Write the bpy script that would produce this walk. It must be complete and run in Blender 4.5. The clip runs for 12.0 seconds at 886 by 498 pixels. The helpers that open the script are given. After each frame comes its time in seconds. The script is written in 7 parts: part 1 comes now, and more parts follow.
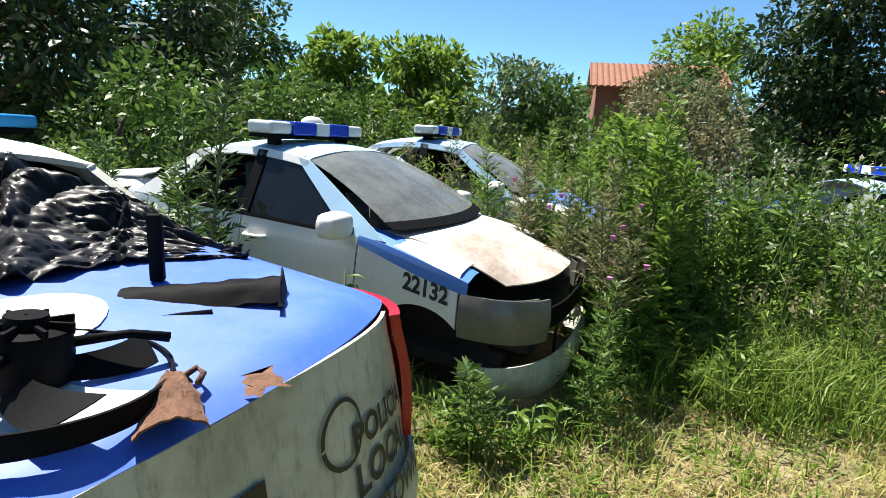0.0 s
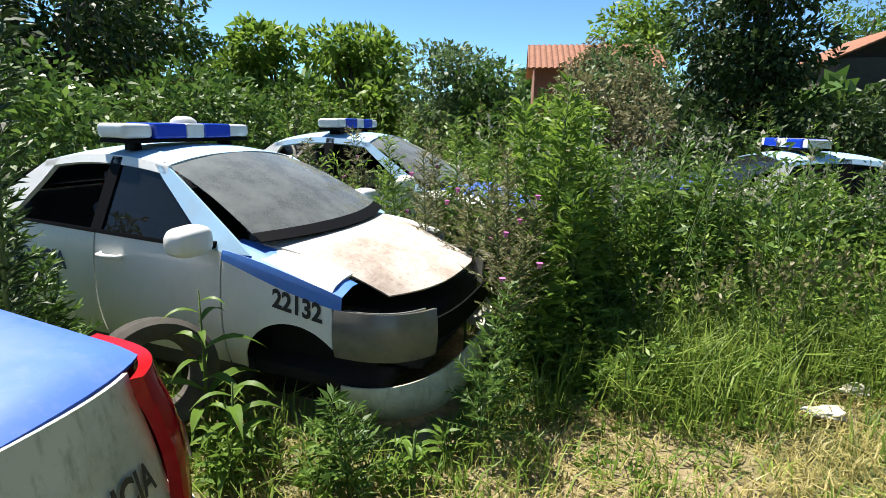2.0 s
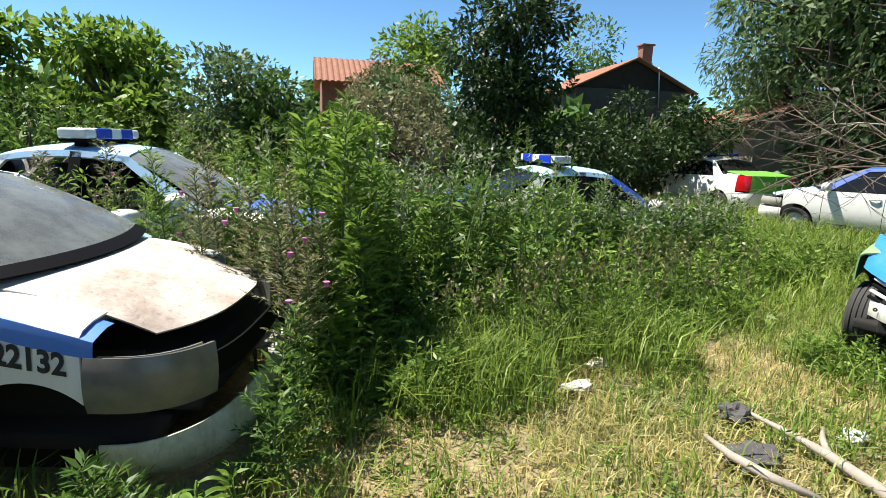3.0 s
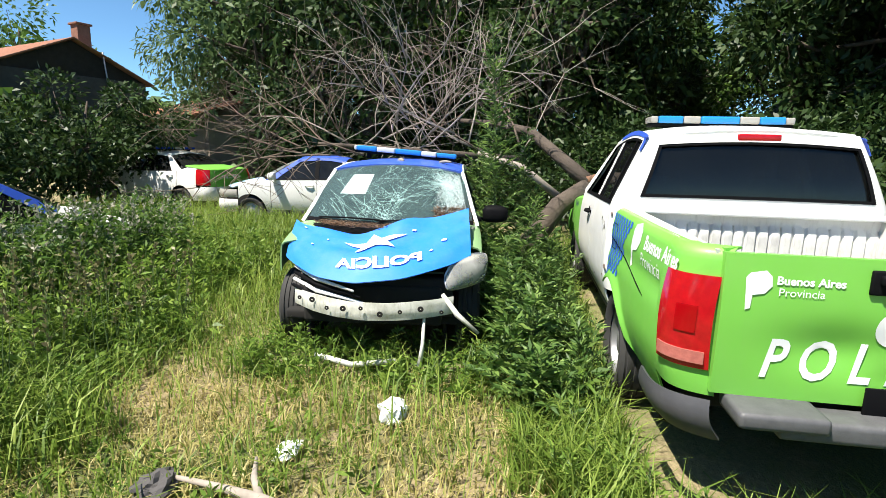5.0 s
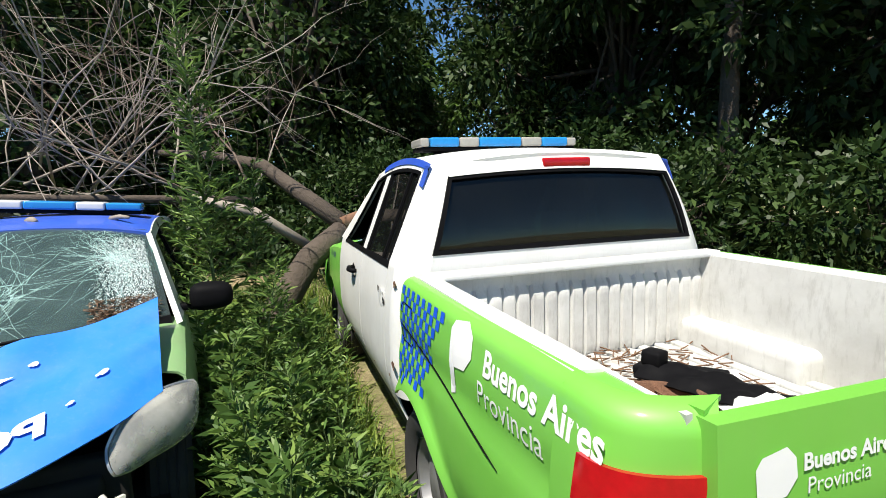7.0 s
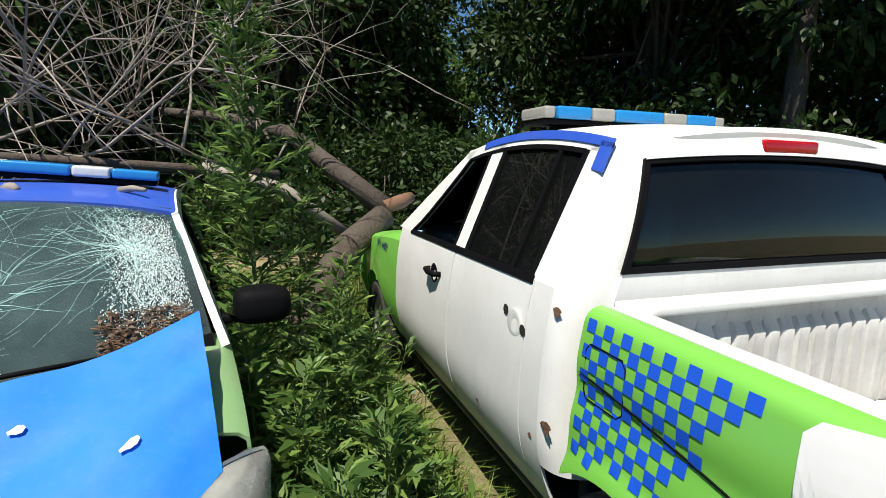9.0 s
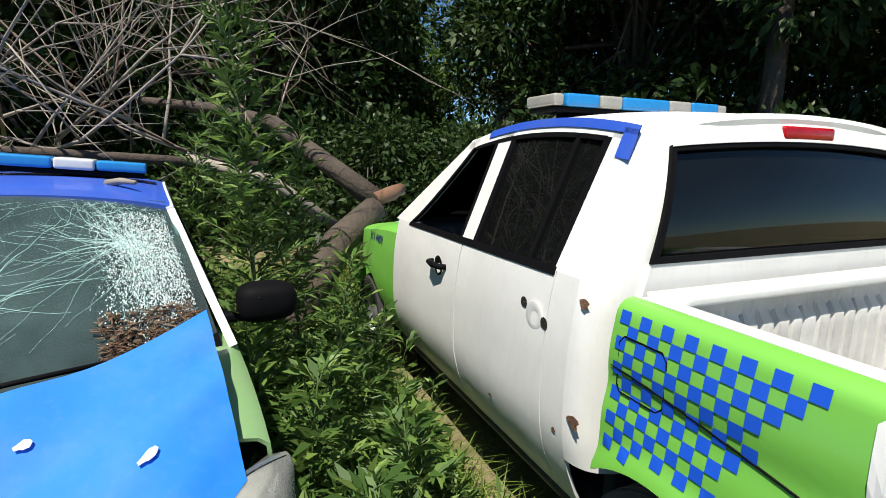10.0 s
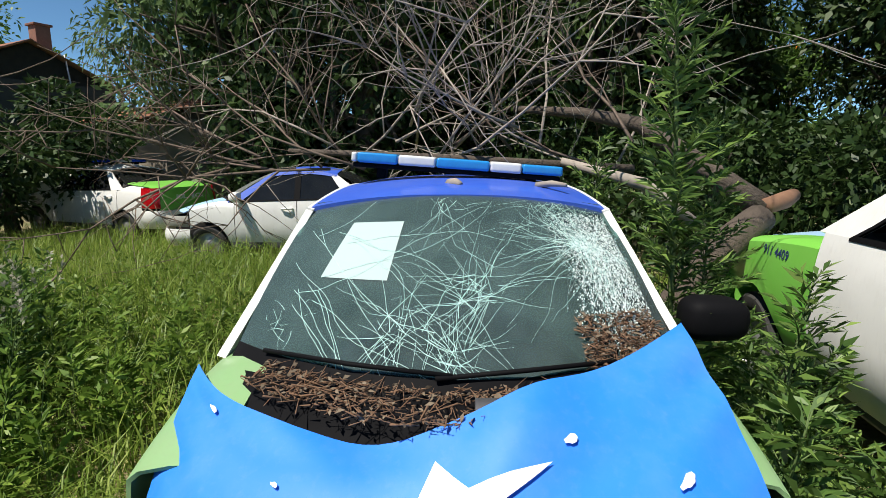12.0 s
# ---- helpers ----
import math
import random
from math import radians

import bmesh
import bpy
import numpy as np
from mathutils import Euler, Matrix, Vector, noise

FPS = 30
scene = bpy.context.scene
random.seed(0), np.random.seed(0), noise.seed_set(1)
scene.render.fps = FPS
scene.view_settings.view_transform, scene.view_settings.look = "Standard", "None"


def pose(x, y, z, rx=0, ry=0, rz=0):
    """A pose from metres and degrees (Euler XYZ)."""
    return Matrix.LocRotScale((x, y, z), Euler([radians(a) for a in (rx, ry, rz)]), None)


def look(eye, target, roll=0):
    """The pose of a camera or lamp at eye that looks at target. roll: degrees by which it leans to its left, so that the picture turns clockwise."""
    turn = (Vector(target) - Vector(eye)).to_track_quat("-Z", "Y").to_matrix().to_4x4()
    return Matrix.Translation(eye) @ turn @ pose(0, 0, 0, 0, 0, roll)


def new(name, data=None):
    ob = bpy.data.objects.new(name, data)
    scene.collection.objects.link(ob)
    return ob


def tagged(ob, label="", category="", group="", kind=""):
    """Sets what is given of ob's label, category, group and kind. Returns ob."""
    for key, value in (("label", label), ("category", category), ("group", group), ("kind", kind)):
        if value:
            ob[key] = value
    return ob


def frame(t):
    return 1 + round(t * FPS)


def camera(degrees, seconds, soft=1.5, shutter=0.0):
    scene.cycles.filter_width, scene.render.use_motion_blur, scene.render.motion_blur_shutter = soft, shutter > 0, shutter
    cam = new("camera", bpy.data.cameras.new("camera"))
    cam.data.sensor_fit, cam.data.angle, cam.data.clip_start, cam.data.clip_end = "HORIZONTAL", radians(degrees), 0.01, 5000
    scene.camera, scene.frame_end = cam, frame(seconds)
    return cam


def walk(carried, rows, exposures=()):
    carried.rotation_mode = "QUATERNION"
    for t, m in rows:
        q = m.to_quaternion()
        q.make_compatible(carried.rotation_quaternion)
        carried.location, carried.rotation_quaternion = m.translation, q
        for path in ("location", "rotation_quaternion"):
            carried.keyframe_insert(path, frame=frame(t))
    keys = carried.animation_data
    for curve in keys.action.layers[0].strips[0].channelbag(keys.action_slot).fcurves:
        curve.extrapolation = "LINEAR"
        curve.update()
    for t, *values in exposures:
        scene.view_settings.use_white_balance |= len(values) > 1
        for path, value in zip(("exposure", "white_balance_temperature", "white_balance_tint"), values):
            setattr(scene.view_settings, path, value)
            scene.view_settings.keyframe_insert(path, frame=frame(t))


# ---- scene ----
cam = camera(81.0, 12.0, soft=0.6)
# seconds, eye x y z, yaw, pitch, roll
ROWS = [
    (0.0, 0.405, 0.592, 1.574, -2.08, -12.35, 3.52),
    (0.5, 0.608, 0.806, 1.577, -4.22, -12.18, 3.98),
    (1.0, 0.736, 0.900, 1.601, -2.37, -11.67, 3.72),
    (1.5, 0.801, 0.939, 1.598, -0.28, -12.11, 1.79),
    (2.0, 0.880, 0.880, 1.620, -6.58, -13.44, 0.80),
    (2.5, 0.938, 0.878, 1.635, -17.04, -12.34, 1.22),
    (2.7, 0.945, 0.865, 1.645, -21.58, -11.96, 1.59),
    (4.3, 1.452, 0.867, 1.671, -63.09, -12.03, 1.05),
    (4.5, 1.625, 0.901, 1.665, -68.41, -11.89, 0.97),
    (5.0, 2.086, 0.953, 1.620, -81.30, -10.57, 1.40),
    (5.5, 2.540, 0.971, 1.667, -90.98, -9.87, 1.18),
    (6.0, 2.921, 0.908, 1.705, -95.66, -8.57, 0.19),
    (6.5, 3.316, 0.861, 1.700, -102.43, -8.35, -1.59),
    (7.0, 3.654, 0.846, 1.690, -108.27, -7.43, -1.76),
    (7.5, 3.995, 0.893, 1.690, -106.91, -6.71, 1.06),
    (9.3, 4.692, 1.279, 1.673, -111.76, -10.0, 1.7),
    (9.5, 4.707, 1.292, 1.671, -112.70, -10.1, 1.9),
    (10.0, 4.768, 1.363, 1.663, -113.19, -10.1, 1.1),
    (10.5, 4.883, 1.479, 1.626, -114.55, -10.9, 0.8),
    (11.0, 4.963, 1.549, 1.663, -112.00, -10.7, 0.5),
    (11.5, 4.935, 1.720, 1.695, -100.60, -9.9, 1.0),
    (12.0, 4.980, 1.952, 1.650, -81.99, -10.06, 0.12),
]
walk(cam, [(t, pose(x, y, z, 90 + p, 0, w) @ pose(0, 0, 0, 0, 0, r)) for t, x, y, z, w, p, r in ROWS],
     [(0.0, 1.2), (2.5, 1.16), (4.5, 1.15), (6.0, 0.9), (7.5, 0.6), (9.5, 0.46), (12.0, 0.47)])

# ---- sky and sun ----
SUN = Vector((-0.36, 0.36, 1.0)).normalized()
world = bpy.data.worlds.new("sky")
scene.world = world
world.use_nodes = True
wt = world.node_tree
sky = wt.nodes.new("ShaderNodeTexSky")
sky.sky_type, sky.sun_disc = "NISHITA", False
sky.sun_elevation = math.asin(SUN.z)
sky.sun_rotation = math.atan2(SUN.x, SUN.y)
sky.ozone_density, sky.air_density, sky.dust_density = 2.0, 0.65, 0.0
clear = wt.nodes.new("ShaderNodeMix")
clear.data_type, clear.blend_type = "RGBA", "MULTIPLY"
clear.inputs[0].default_value, clear.inputs[7].default_value = 1.0, (0.74, 1.0, 1.06, 1)
wt.links.new(sky.outputs[0], clear.inputs[6])
wt.links.new(clear.outputs[2], wt.nodes["Background"].inputs[0])
wt.nodes["Background"].inputs[1].default_value = 0.085
sun = new("sun", bpy.data.lights.new("sun", "SUN"))
sun.data.energy, sun.data.angle, sun.data.color = 5.3, radians(0.53), (1.0, 0.94, 0.83)
sun.matrix_world = look(SUN * 50, (0, 0, 0))

# ---- materials ----
def nodes_of(name):
    m = bpy.data.materials.new(name)
    m.use_nodes = True
    t = m.node_tree
    return m, t, t.nodes["Principled BSDF"], t.nodes, t.links


def noise_tex(t, scale, detail=4.0, rough=0.6, coord="Object", stretch=None):
    c = t.nodes.new("ShaderNodeTexCoord")
    n = t.nodes.new("ShaderNodeTexNoise")
    n.inputs["Scale"].default_value, n.inputs["Detail"].default_value, n.inputs["Roughness"].default_value = scale, detail, rough
    if stretch:
        k = t.nodes.new("ShaderNodeMapping")
        k.inputs["Scale"].default_value = stretch
        t.links.new(c.outputs[coord], k.inputs[0])
        t.links.new(k.outputs[0], n.inputs["Vector"])
    else:
        t.links.new(c.outputs[coord], n.inputs["Vector"])
    return n.outputs["Fac"]


def ramp(t, fac, stops):
    r = t.nodes.new("ShaderNodeValToRGB")
    e = r.color_ramp.elements
    while len(e) < len(stops):
        e.new(0.5)
    for el, (p, c) in zip(e, stops):
        el.position, el.color = p, (*c, 1) if len(c) == 3 else c
    t.links.new(fac, r.inputs[0])
    return r.outputs[0]


def mixed(t, fac, a, b):
    m = t.nodes.new("ShaderNodeMix")
    m.data_type = "RGBA"
    for sock, v in ((m.inputs["Factor"], fac), (m.inputs["A"], a), (m.inputs["B"], b)):
        if isinstance(v, (int, float)):
            sock.default_value = v
        elif isinstance(v, tuple):
            sock.default_value = (*v, 1)
        else:
            t.links.new(v, sock)
    return m.outputs["Result"]


def bumped(t, bsdf, fac, strength, dist=0.01):
    b = t.nodes.new("ShaderNodeBump")
    b.inputs["Strength"].default_value, b.inputs["Distance"].default_value = strength, dist
    t.links.new(fac, b.inputs["Height"])
    t.links.new(b.outputs[0], bsdf.inputs["Normal"])


def paint(name, col, rough=0.35, dirt=0.5, dirt_col=(0.16, 0.14, 0.10), streak=True, coat=0.3):
    """Weathered car paint: colour, blotches of dirt, fine streaks and specks."""
    m, t, b, N, K = nodes_of(name)
    big = ramp(t, noise_tex(t, 2.3, 6, 0.65), [(0.45, (0, 0, 0)), (0.72, (1, 1, 1))])
    fine = ramp(t, noise_tex(t, 38, 5, 0.7, stretch=(1, 1, 0.22) if streak else None), [(0.52, (0, 0, 0)), (0.75, (1, 1, 1))])
    k = N.new("ShaderNodeMath"); k.operation = "MULTIPLY"; k.inputs[1].default_value = dirt
    K.new(big, k.inputs[0])
    k2 = N.new("ShaderNodeMath"); k2.operation = "MULTIPLY"; k2.inputs[1].default_value = dirt * 0.7
    K.new(fine, k2.inputs[0])
    faded = mixed(t, noise_tex(t, 1.1, 3), tuple(min(1, c * 0.88) for c in col), tuple(min(1, c * 1.08 + 0.01) for c in col))
    c1 = mixed(t, k.outputs[0], faded, dirt_col)
    c2 = mixed(t, k2.outputs[0], c1, tuple(c * 0.7 for c in dirt_col))
    K.new(c2, b.inputs["Base Color"])
    r = N.new("ShaderNodeMapRange"); r.inputs[3].default_value, r.inputs[4].default_value = rough, min(1, rough + 0.3)
    K.new(noise_tex(t, 6, 5), r.inputs[0]); K.new(r.outputs[0], b.inputs["Roughness"])
    b.inputs["Coat Weight"].default_value, b.inputs["Coat Roughness"].default_value = coat, 0.12
    bumped(t, b, noise_tex(t, 3.0, 2), 0.12, 0.02)
    return m


def plain(name, col, rough=0.6, metal=0.0, var=0.25, scale=14, bump=0.2, dist=0.004, spec=0.5):
    m, t, b, N, K = nodes_of(name)
    c = mixed(t, noise_tex(t, scale, 5, 0.65), tuple(c * (1 - var) for c in col), tuple(min(1, c * (1 + var)) for c in col))
    K.new(c, b.inputs["Base Color"])
    b.inputs["Roughness"].default_value, b.inputs["Metallic"].default_value = rough, metal
    b.inputs["Specular IOR Level"].default_value = spec
    if bump:
        bumped(t, b, noise_tex(t, scale * 3, 5, 0.7), bump, dist)
    return m


def glass(name, tint, dust=0.0, dust_col=(0.45, 0.45, 0.42), rough=0.02):
    """A thin tinted pane with a clear mirror gloss and, where it is dirty, a film of dust."""
    m = bpy.data.materials.new(name)
    m.use_nodes = True
    t = m.node_tree
    N, K = t.nodes, t.links
    N.remove(N["Principled BSDF"])
    tr, gl, fr, mx = N.new("ShaderNodeBsdfTransparent"), N.new("ShaderNodeBsdfGlossy"), N.new("ShaderNodeFresnel"), N.new("ShaderNodeMixShader")
    tr.inputs[0].default_value = (*tint, 1)
    gl.inputs["Roughness"].default_value = rough
    fr.inputs[0].default_value = 1.5
    K.new(fr.outputs[0], mx.inputs[0]); K.new(tr.outputs[0], mx.inputs[1]); K.new(gl.outputs[0], mx.inputs[2])
    out = mx.outputs[0]
    if dust:
        df, m2 = N.new("ShaderNodeBsdfDiffuse"), N.new("ShaderNodeMixShader")
        df.inputs[0].default_value = (*dust_col, 1)
        f = N.new("ShaderNodeMapRange"); f.inputs[1].default_value, f.inputs[2].default_value = 0.3, 0.7
        f.inputs[3].default_value, f.inputs[4].default_value = dust * 0.55, min(1, dust * 1.3)
        K.new(noise_tex(t, 3.5, 6, 0.7), f.inputs[0]); K.new(f.outputs[0], m2.inputs[0])
        K.new(out, m2.inputs[1]); K.new(df.outputs[0], m2.inputs[2])
        out = m2.outputs[0]
    K.new(out, N["Material Output"].inputs[0])
    return m


def foliage(name, dark, mid, light, trans=0.35, rough=0.46):
    """Leaves: every leaf takes its own green between three tones; some light comes through."""
    m, t, b, N, K = nodes_of(name)
    g = N.new("ShaderNodeNewGeometry")
    c = ramp(t, g.outputs["Random Per Island"], [(0.0, dark), (0.55, mid), (1.0, light)])
    c = mixed(t, noise_tex(t, 0.9, 2), c, tuple(x * 0.75 for x in mid))
    K.new(c, b.inputs["Base Color"])
    b.inputs["Roughness"].default_value = rough
    b.inputs["Specular IOR Level"].default_value = 0.25
    tl, mx = N.new("ShaderNodeBsdfTranslucent"), N.new("ShaderNodeMixShader")
    K.new(c, tl.inputs[0])
    mx.inputs[0].default_value = trans
    K.new(b.outputs[0], mx.inputs[1]); K.new(tl.outputs[0], mx.inputs[2])
    K.new(mx.outputs[0], N["Material Output"].inputs[0])
    return m


WHITE = paint("white_paint", (0.78, 0.78, 0.76), 0.35, 0.12)
WHITE_DIRTY = paint("grimy_white_paint", (0.66, 0.66, 0.60), 0.5, 0.75, (0.13, 0.13, 0.06))
BLUE = paint("royal_blue_paint", (0.02, 0.09, 0.55), 0.38, 0.12, (0.25, 0.27, 0.3))
FADED_BLUE = paint("faded_blue_paint", (0.045, 0.14, 0.66), 0.36, 0.25, (0.35, 0.38, 0.45))
PALE_BLUE = paint("pale_blue_paint", (0.36, 0.58, 0.80), 0.35, 0.22, (0.4, 0.4, 0.38))
CYAN = paint("bright_blue_paint", (0.009, 0.19, 0.82), 0.4, 0.10, (0.45, 0.5, 0.6), streak=False)
GREEN = paint("lime_green_paint", (0.17, 0.50, 0.06), 0.35, 0.08, (0.3, 0.33, 0.2))
DULL_GREEN = paint("dull_green_paint", (0.20, 0.36, 0.15), 0.4, 0.3, (0.3, 0.3, 0.22))
HOOD_DIRT = paint("peeled_bonnet_paint", (0.52, 0.46, 0.41), 0.7, 0.95, (0.2, 0.13, 0.09), streak=False, coat=0)
BLACK = plain("black_plastic", (0.006, 0.006, 0.007), 0.62, bump=0.15, spec=0.05)
TRIM = plain("grey_black_trim", (0.05, 0.05, 0.055), 0.5)
RUBBER = plain("tyre_rubber", (0.035, 0.034, 0.033), 0.85, var=0.4, scale=9)
STEEL = plain("steel_rim", (0.32, 0.32, 0.33), 0.45, 0.7)
CHROME = plain("worn_chrome", (0.6, 0.6, 0.6), 0.2, 1.0, bump=0)
RUST = plain("rusty_steel", (0.17, 0.085, 0.05), 0.9, var=0.9, scale=30, bump=0.9, dist=0.008)
DARK_IN = plain("dark_interior_cloth", (0.03, 0.03, 0.033), 0.9)
GREY_IN = plain("grey_dashboard", (0.12, 0.12, 0.125), 0.7)
# near black: shade of wells, underbody and holes put into the colour
WELL = plain("recess_shade_black", (0.012, 0.011, 0.010), 0.95)
LETTER_W = plain("white_vinyl", (0.8, 0.8, 0.8), 0.5, bump=0, var=0.05)
LETTER_K = plain("black_vinyl", (0.02, 0.02, 0.025), 0.5, bump=0)
LETTER_N = plain("navy_vinyl", (0.015, 0.03, 0.12), 0.5, bump=0)
CHECK_BLUE = plain("blue_vinyl", (0.01, 0.09, 0.62), 0.4, bump=0, var=0.1)
LENS_RED = plain("red_lens", (0.38, 0.006, 0.01), 0.12, bump=0, var=0.45, scale=22)
LAMP_GLASS = glass("hazed_lamp_glass", (0.85, 0.87, 0.85), 0.34, (0.62, 0.62, 0.58), 0.06)
REFLECTOR = plain("tarnished_reflector", (0.5, 0.5, 0.48), 0.3, 0.85, var=0.35, scale=20, bump=0.3)
MID_BLUE = paint("mid_blue_paint", (0.05, 0.19, 0.62), 0.38, 0.15, (0.3, 0.33, 0.38))
# scuffed, dirty white, greyed further for the shade inside the bed
BED_WHITE = paint("scuffed_shaded_bed_paint", (0.62, 0.62, 0.60), 0.5, 0.42, (0.22, 0.20, 0.17))
LENS_CLEAR = plain("clouded_lamp_lens", (0.33, 0.32, 0.29), 0.2, bump=0.1, var=0.25)
LENS_HAZE = plain("yellowed_lamp_lens", (0.15, 0.14, 0.125), 0.25, bump=0.1, var=0.35)
LENS_BLUE = plain("blue_lens", (0.01, 0.045, 0.42), 0.15, bump=0, var=0.25, scale=25)
LENS_SKY = plain("sky_blue_lens", (0.02, 0.22, 0.55), 0.2, bump=0, var=0.2, scale=25)
LENS_WHITE = plain("milky_lens", (0.62, 0.63, 0.63), 0.2, bump=0, var=0.15)
PAPER = plain("paper", (0.36, 0.46, 0.46), 0.9, var=0.04, bump=0)
GLASS_DARK = glass("smoked_glass", (0.08, 0.10, 0.12), 0.04, (0.25, 0.27, 0.28))
GLASS_GREEN = glass("green_tinted_glass", (0.12, 0.20, 0.185), 0.015, (0.3, 0.34, 0.34))
GLASS_DUSTY = glass("dusty_windscreen_glass", (0.35, 0.42, 0.42), 0.30, (0.40, 0.43, 0.42), 0.1)
GLASS_CRACK = glass("broken_windscreen_glass", (0.30, 0.46, 0.45), 0.10, (0.4, 0.55, 0.55), 0.05)
CRACK = plain("crushed_glass_edges", (0.40, 0.62, 0.60), 0.3, bump=0, var=0.3, scale=60)
GRANULE = plain("crushed_white_glass", (0.62, 0.72, 0.72), 0.35, bump=0, var=0.3, scale=80)
LITTER = plain("dry_leaf_litter", (0.17, 0.095, 0.055), 0.95, var=0.6, scale=40)
BARK = plain("grey_brown_bark", (0.085, 0.066, 0.052), 0.95, var=0.5, scale=9, bump=0.9, dist=0.02)
DEADWOOD = plain("bleached_dead_wood", (0.30, 0.26, 0.22), 0.9, var=0.45, scale=12, bump=0.5)
STEM = plain("green_stem", (0.09, 0.14, 0.04), 0.7, bump=0)
DRY = plain("dry_stalk", (0.34, 0.27, 0.14), 0.85, bump=0)
# dark end near black: deep shade between the leaves put into their colour
TREE_DARK = foliage("shade_dark_leaves", (0.008, 0.02, 0.005), (0.03, 0.062, 0.016), (0.10, 0.155, 0.045), 0.22)
TREE_MID = foliage("mid_green_leaves", (0.03, 0.07, 0.012), (0.08, 0.16, 0.03), (0.21, 0.32, 0.065), 0.32)
TREE_BRIGHT = foliage("fresh_green_leaves", (0.06, 0.13, 0.015), (0.17, 0.28, 0.04), (0.32, 0.44, 0.08), 0.5)
WILLOW = foliage("willow_leaves", (0.05, 0.09, 0.03), (0.12, 0.19, 0.07), (0.22, 0.31, 0.13), 0.35)
WEED = foliage("weed_leaves", (0.05, 0.10, 0.015), (0.15, 0.26, 0.04), (0.36, 0.48, 0.09), 0.38)
THISTLE = foliage("thistle_leaves", (0.02, 0.05, 0.012), (0.095, 0.18, 0.04), (0.30, 0.42, 0.10), 0.25)
SEEDY = foliage("seedy_brown_weed_leaves", (0.07, 0.06, 0.03), (0.19, 0.18, 0.08), (0.38, 0.36, 0.2), 0.3)
GRASS = foliage("green_grass_blades", (0.05, 0.10, 0.012), (0.19, 0.29, 0.045), (0.46, 0.54, 0.13), 0.4)
STRAW = foliage("straw_grass_blades", (0.22, 0.20, 0.06), (0.48, 0.42, 0.16), (0.76, 0.66, 0.33), 0.4)
PETAL = plain("pink_petals", (0.5, 0.14, 0.35), 0.8, bump=0)
SEED = foliage("pale_seed_heads", (0.25, 0.24, 0.17), (0.42, 0.41, 0.32), (0.6, 0.58, 0.5), 0.3)
ROOF_TILE = plain("terracotta", (0.26, 0.115, 0.07), 0.9, var=0.6, scale=5)
BRICK = plain("old_brick", (0.20, 0.09, 0.06), 0.9, var=0.4, scale=5, bump=0.6)
# brown house wall in shade, the darkness put into its colour
SHADE_WALL = plain("shade_dark_wall", (0.055, 0.042, 0.03), 0.9, var=0.5, scale=3)
PLASTER = plain("stained_plaster", (0.20, 0.17, 0.13), 0.95, var=0.4, scale=2)
TARP_M, _t, _b, _N, _K = nodes_of("black_plastic_sheet")
_b.inputs["Base Color"].default_value = (0.012, 0.012, 0.014, 1)
_b.inputs["Roughness"].default_value = 0.4
_b.inputs["Specular IOR Level"].default_value = 0.22
bumped(_t, _b, noise_tex(_t, 5, 3, 0.5), 0.2, 0.012)


def ground_material():
    m, t, b, N, K = nodes_of("dry_soil_with_straw")
    big = noise_tex(t, 0.55, 5, 0.6)
    soil = ramp(t, noise_tex(t, 24, 6, 0.75), [(0.3, (0.14, 0.10, 0.055)), (0.55, (0.34, 0.27, 0.15)), (0.8, (0.54, 0.45, 0.27))])
    green = ramp(t, noise_tex(t, 60, 5, 0.7), [(0.3, (0.05, 0.07, 0.02)), (0.7, (0.17, 0.20, 0.06))])
    f = ramp(t, big, [(0.42, (0, 0, 0)), (0.62, (1, 1, 1))])
    K.new(mixed(t, f, soil, green), b.inputs["Base Color"])
    b.inputs["Roughness"].default_value = 0.95
    bumped(t, b, noise_tex(t, 45, 8, 0.75), 0.8, 0.03)
    return m


GROUND = ground_material()

# ---- mesh helpers ----
def put(name, me, material, parent=None, label="", smooth=True):
    if material:
        me.materials.append(material)
    if smooth:
        me.polygons.foreach_set("use_smooth", [True] * len(me.polygons))
    ob = new(name, me)
    if parent:
        ob.parent = parent
    if label:
        ob["label"] = label
    return ob


def part(name, bm, material, parent=None, label="", smooth=True):
    me = bpy.data.meshes.new(name)
    bm.normal_update()
    bm.to_mesh(me)
    bm.free()
    return put(name, me, material, parent, label, smooth)


def thing(name, m, label, category, group="", kind=""):
    ob = new(name)
    ob.empty_display_size = 0.1
    ob.matrix_world = m
    return tagged(ob, label, category, group, kind)


def patch(name, fn, nu, nv, material, parent, thick=0.012, label="", smooth=True):
    """A sheet over u, v in 0..1, given some thickness."""
    bm = bmesh.new()
    g = [[bm.verts.new(fn(i / nu, j / nv)) for j in range(nv + 1)] for i in range(nu + 1)]
    for i in range(nu):
        for j in range(nv):
            q = [g[i][j], g[i + 1][j], g[i + 1][j + 1], g[i][j + 1]]
            try:
                bm.faces.new(q)
            except ValueError:
                pass
    bmesh.ops.remove_doubles(bm, verts=bm.verts, dist=0.0004)
    bmesh.ops.recalc_face_normals(bm, faces=bm.faces)
    if thick:
        bmesh.ops.solidify(bm, geom=bm.faces[:], thickness=thick)
    ob = part(name, bm, material, parent, label, smooth)
    if smooth:
        ob.data.set_sharp_from_angle(angle=radians(38))
    return ob


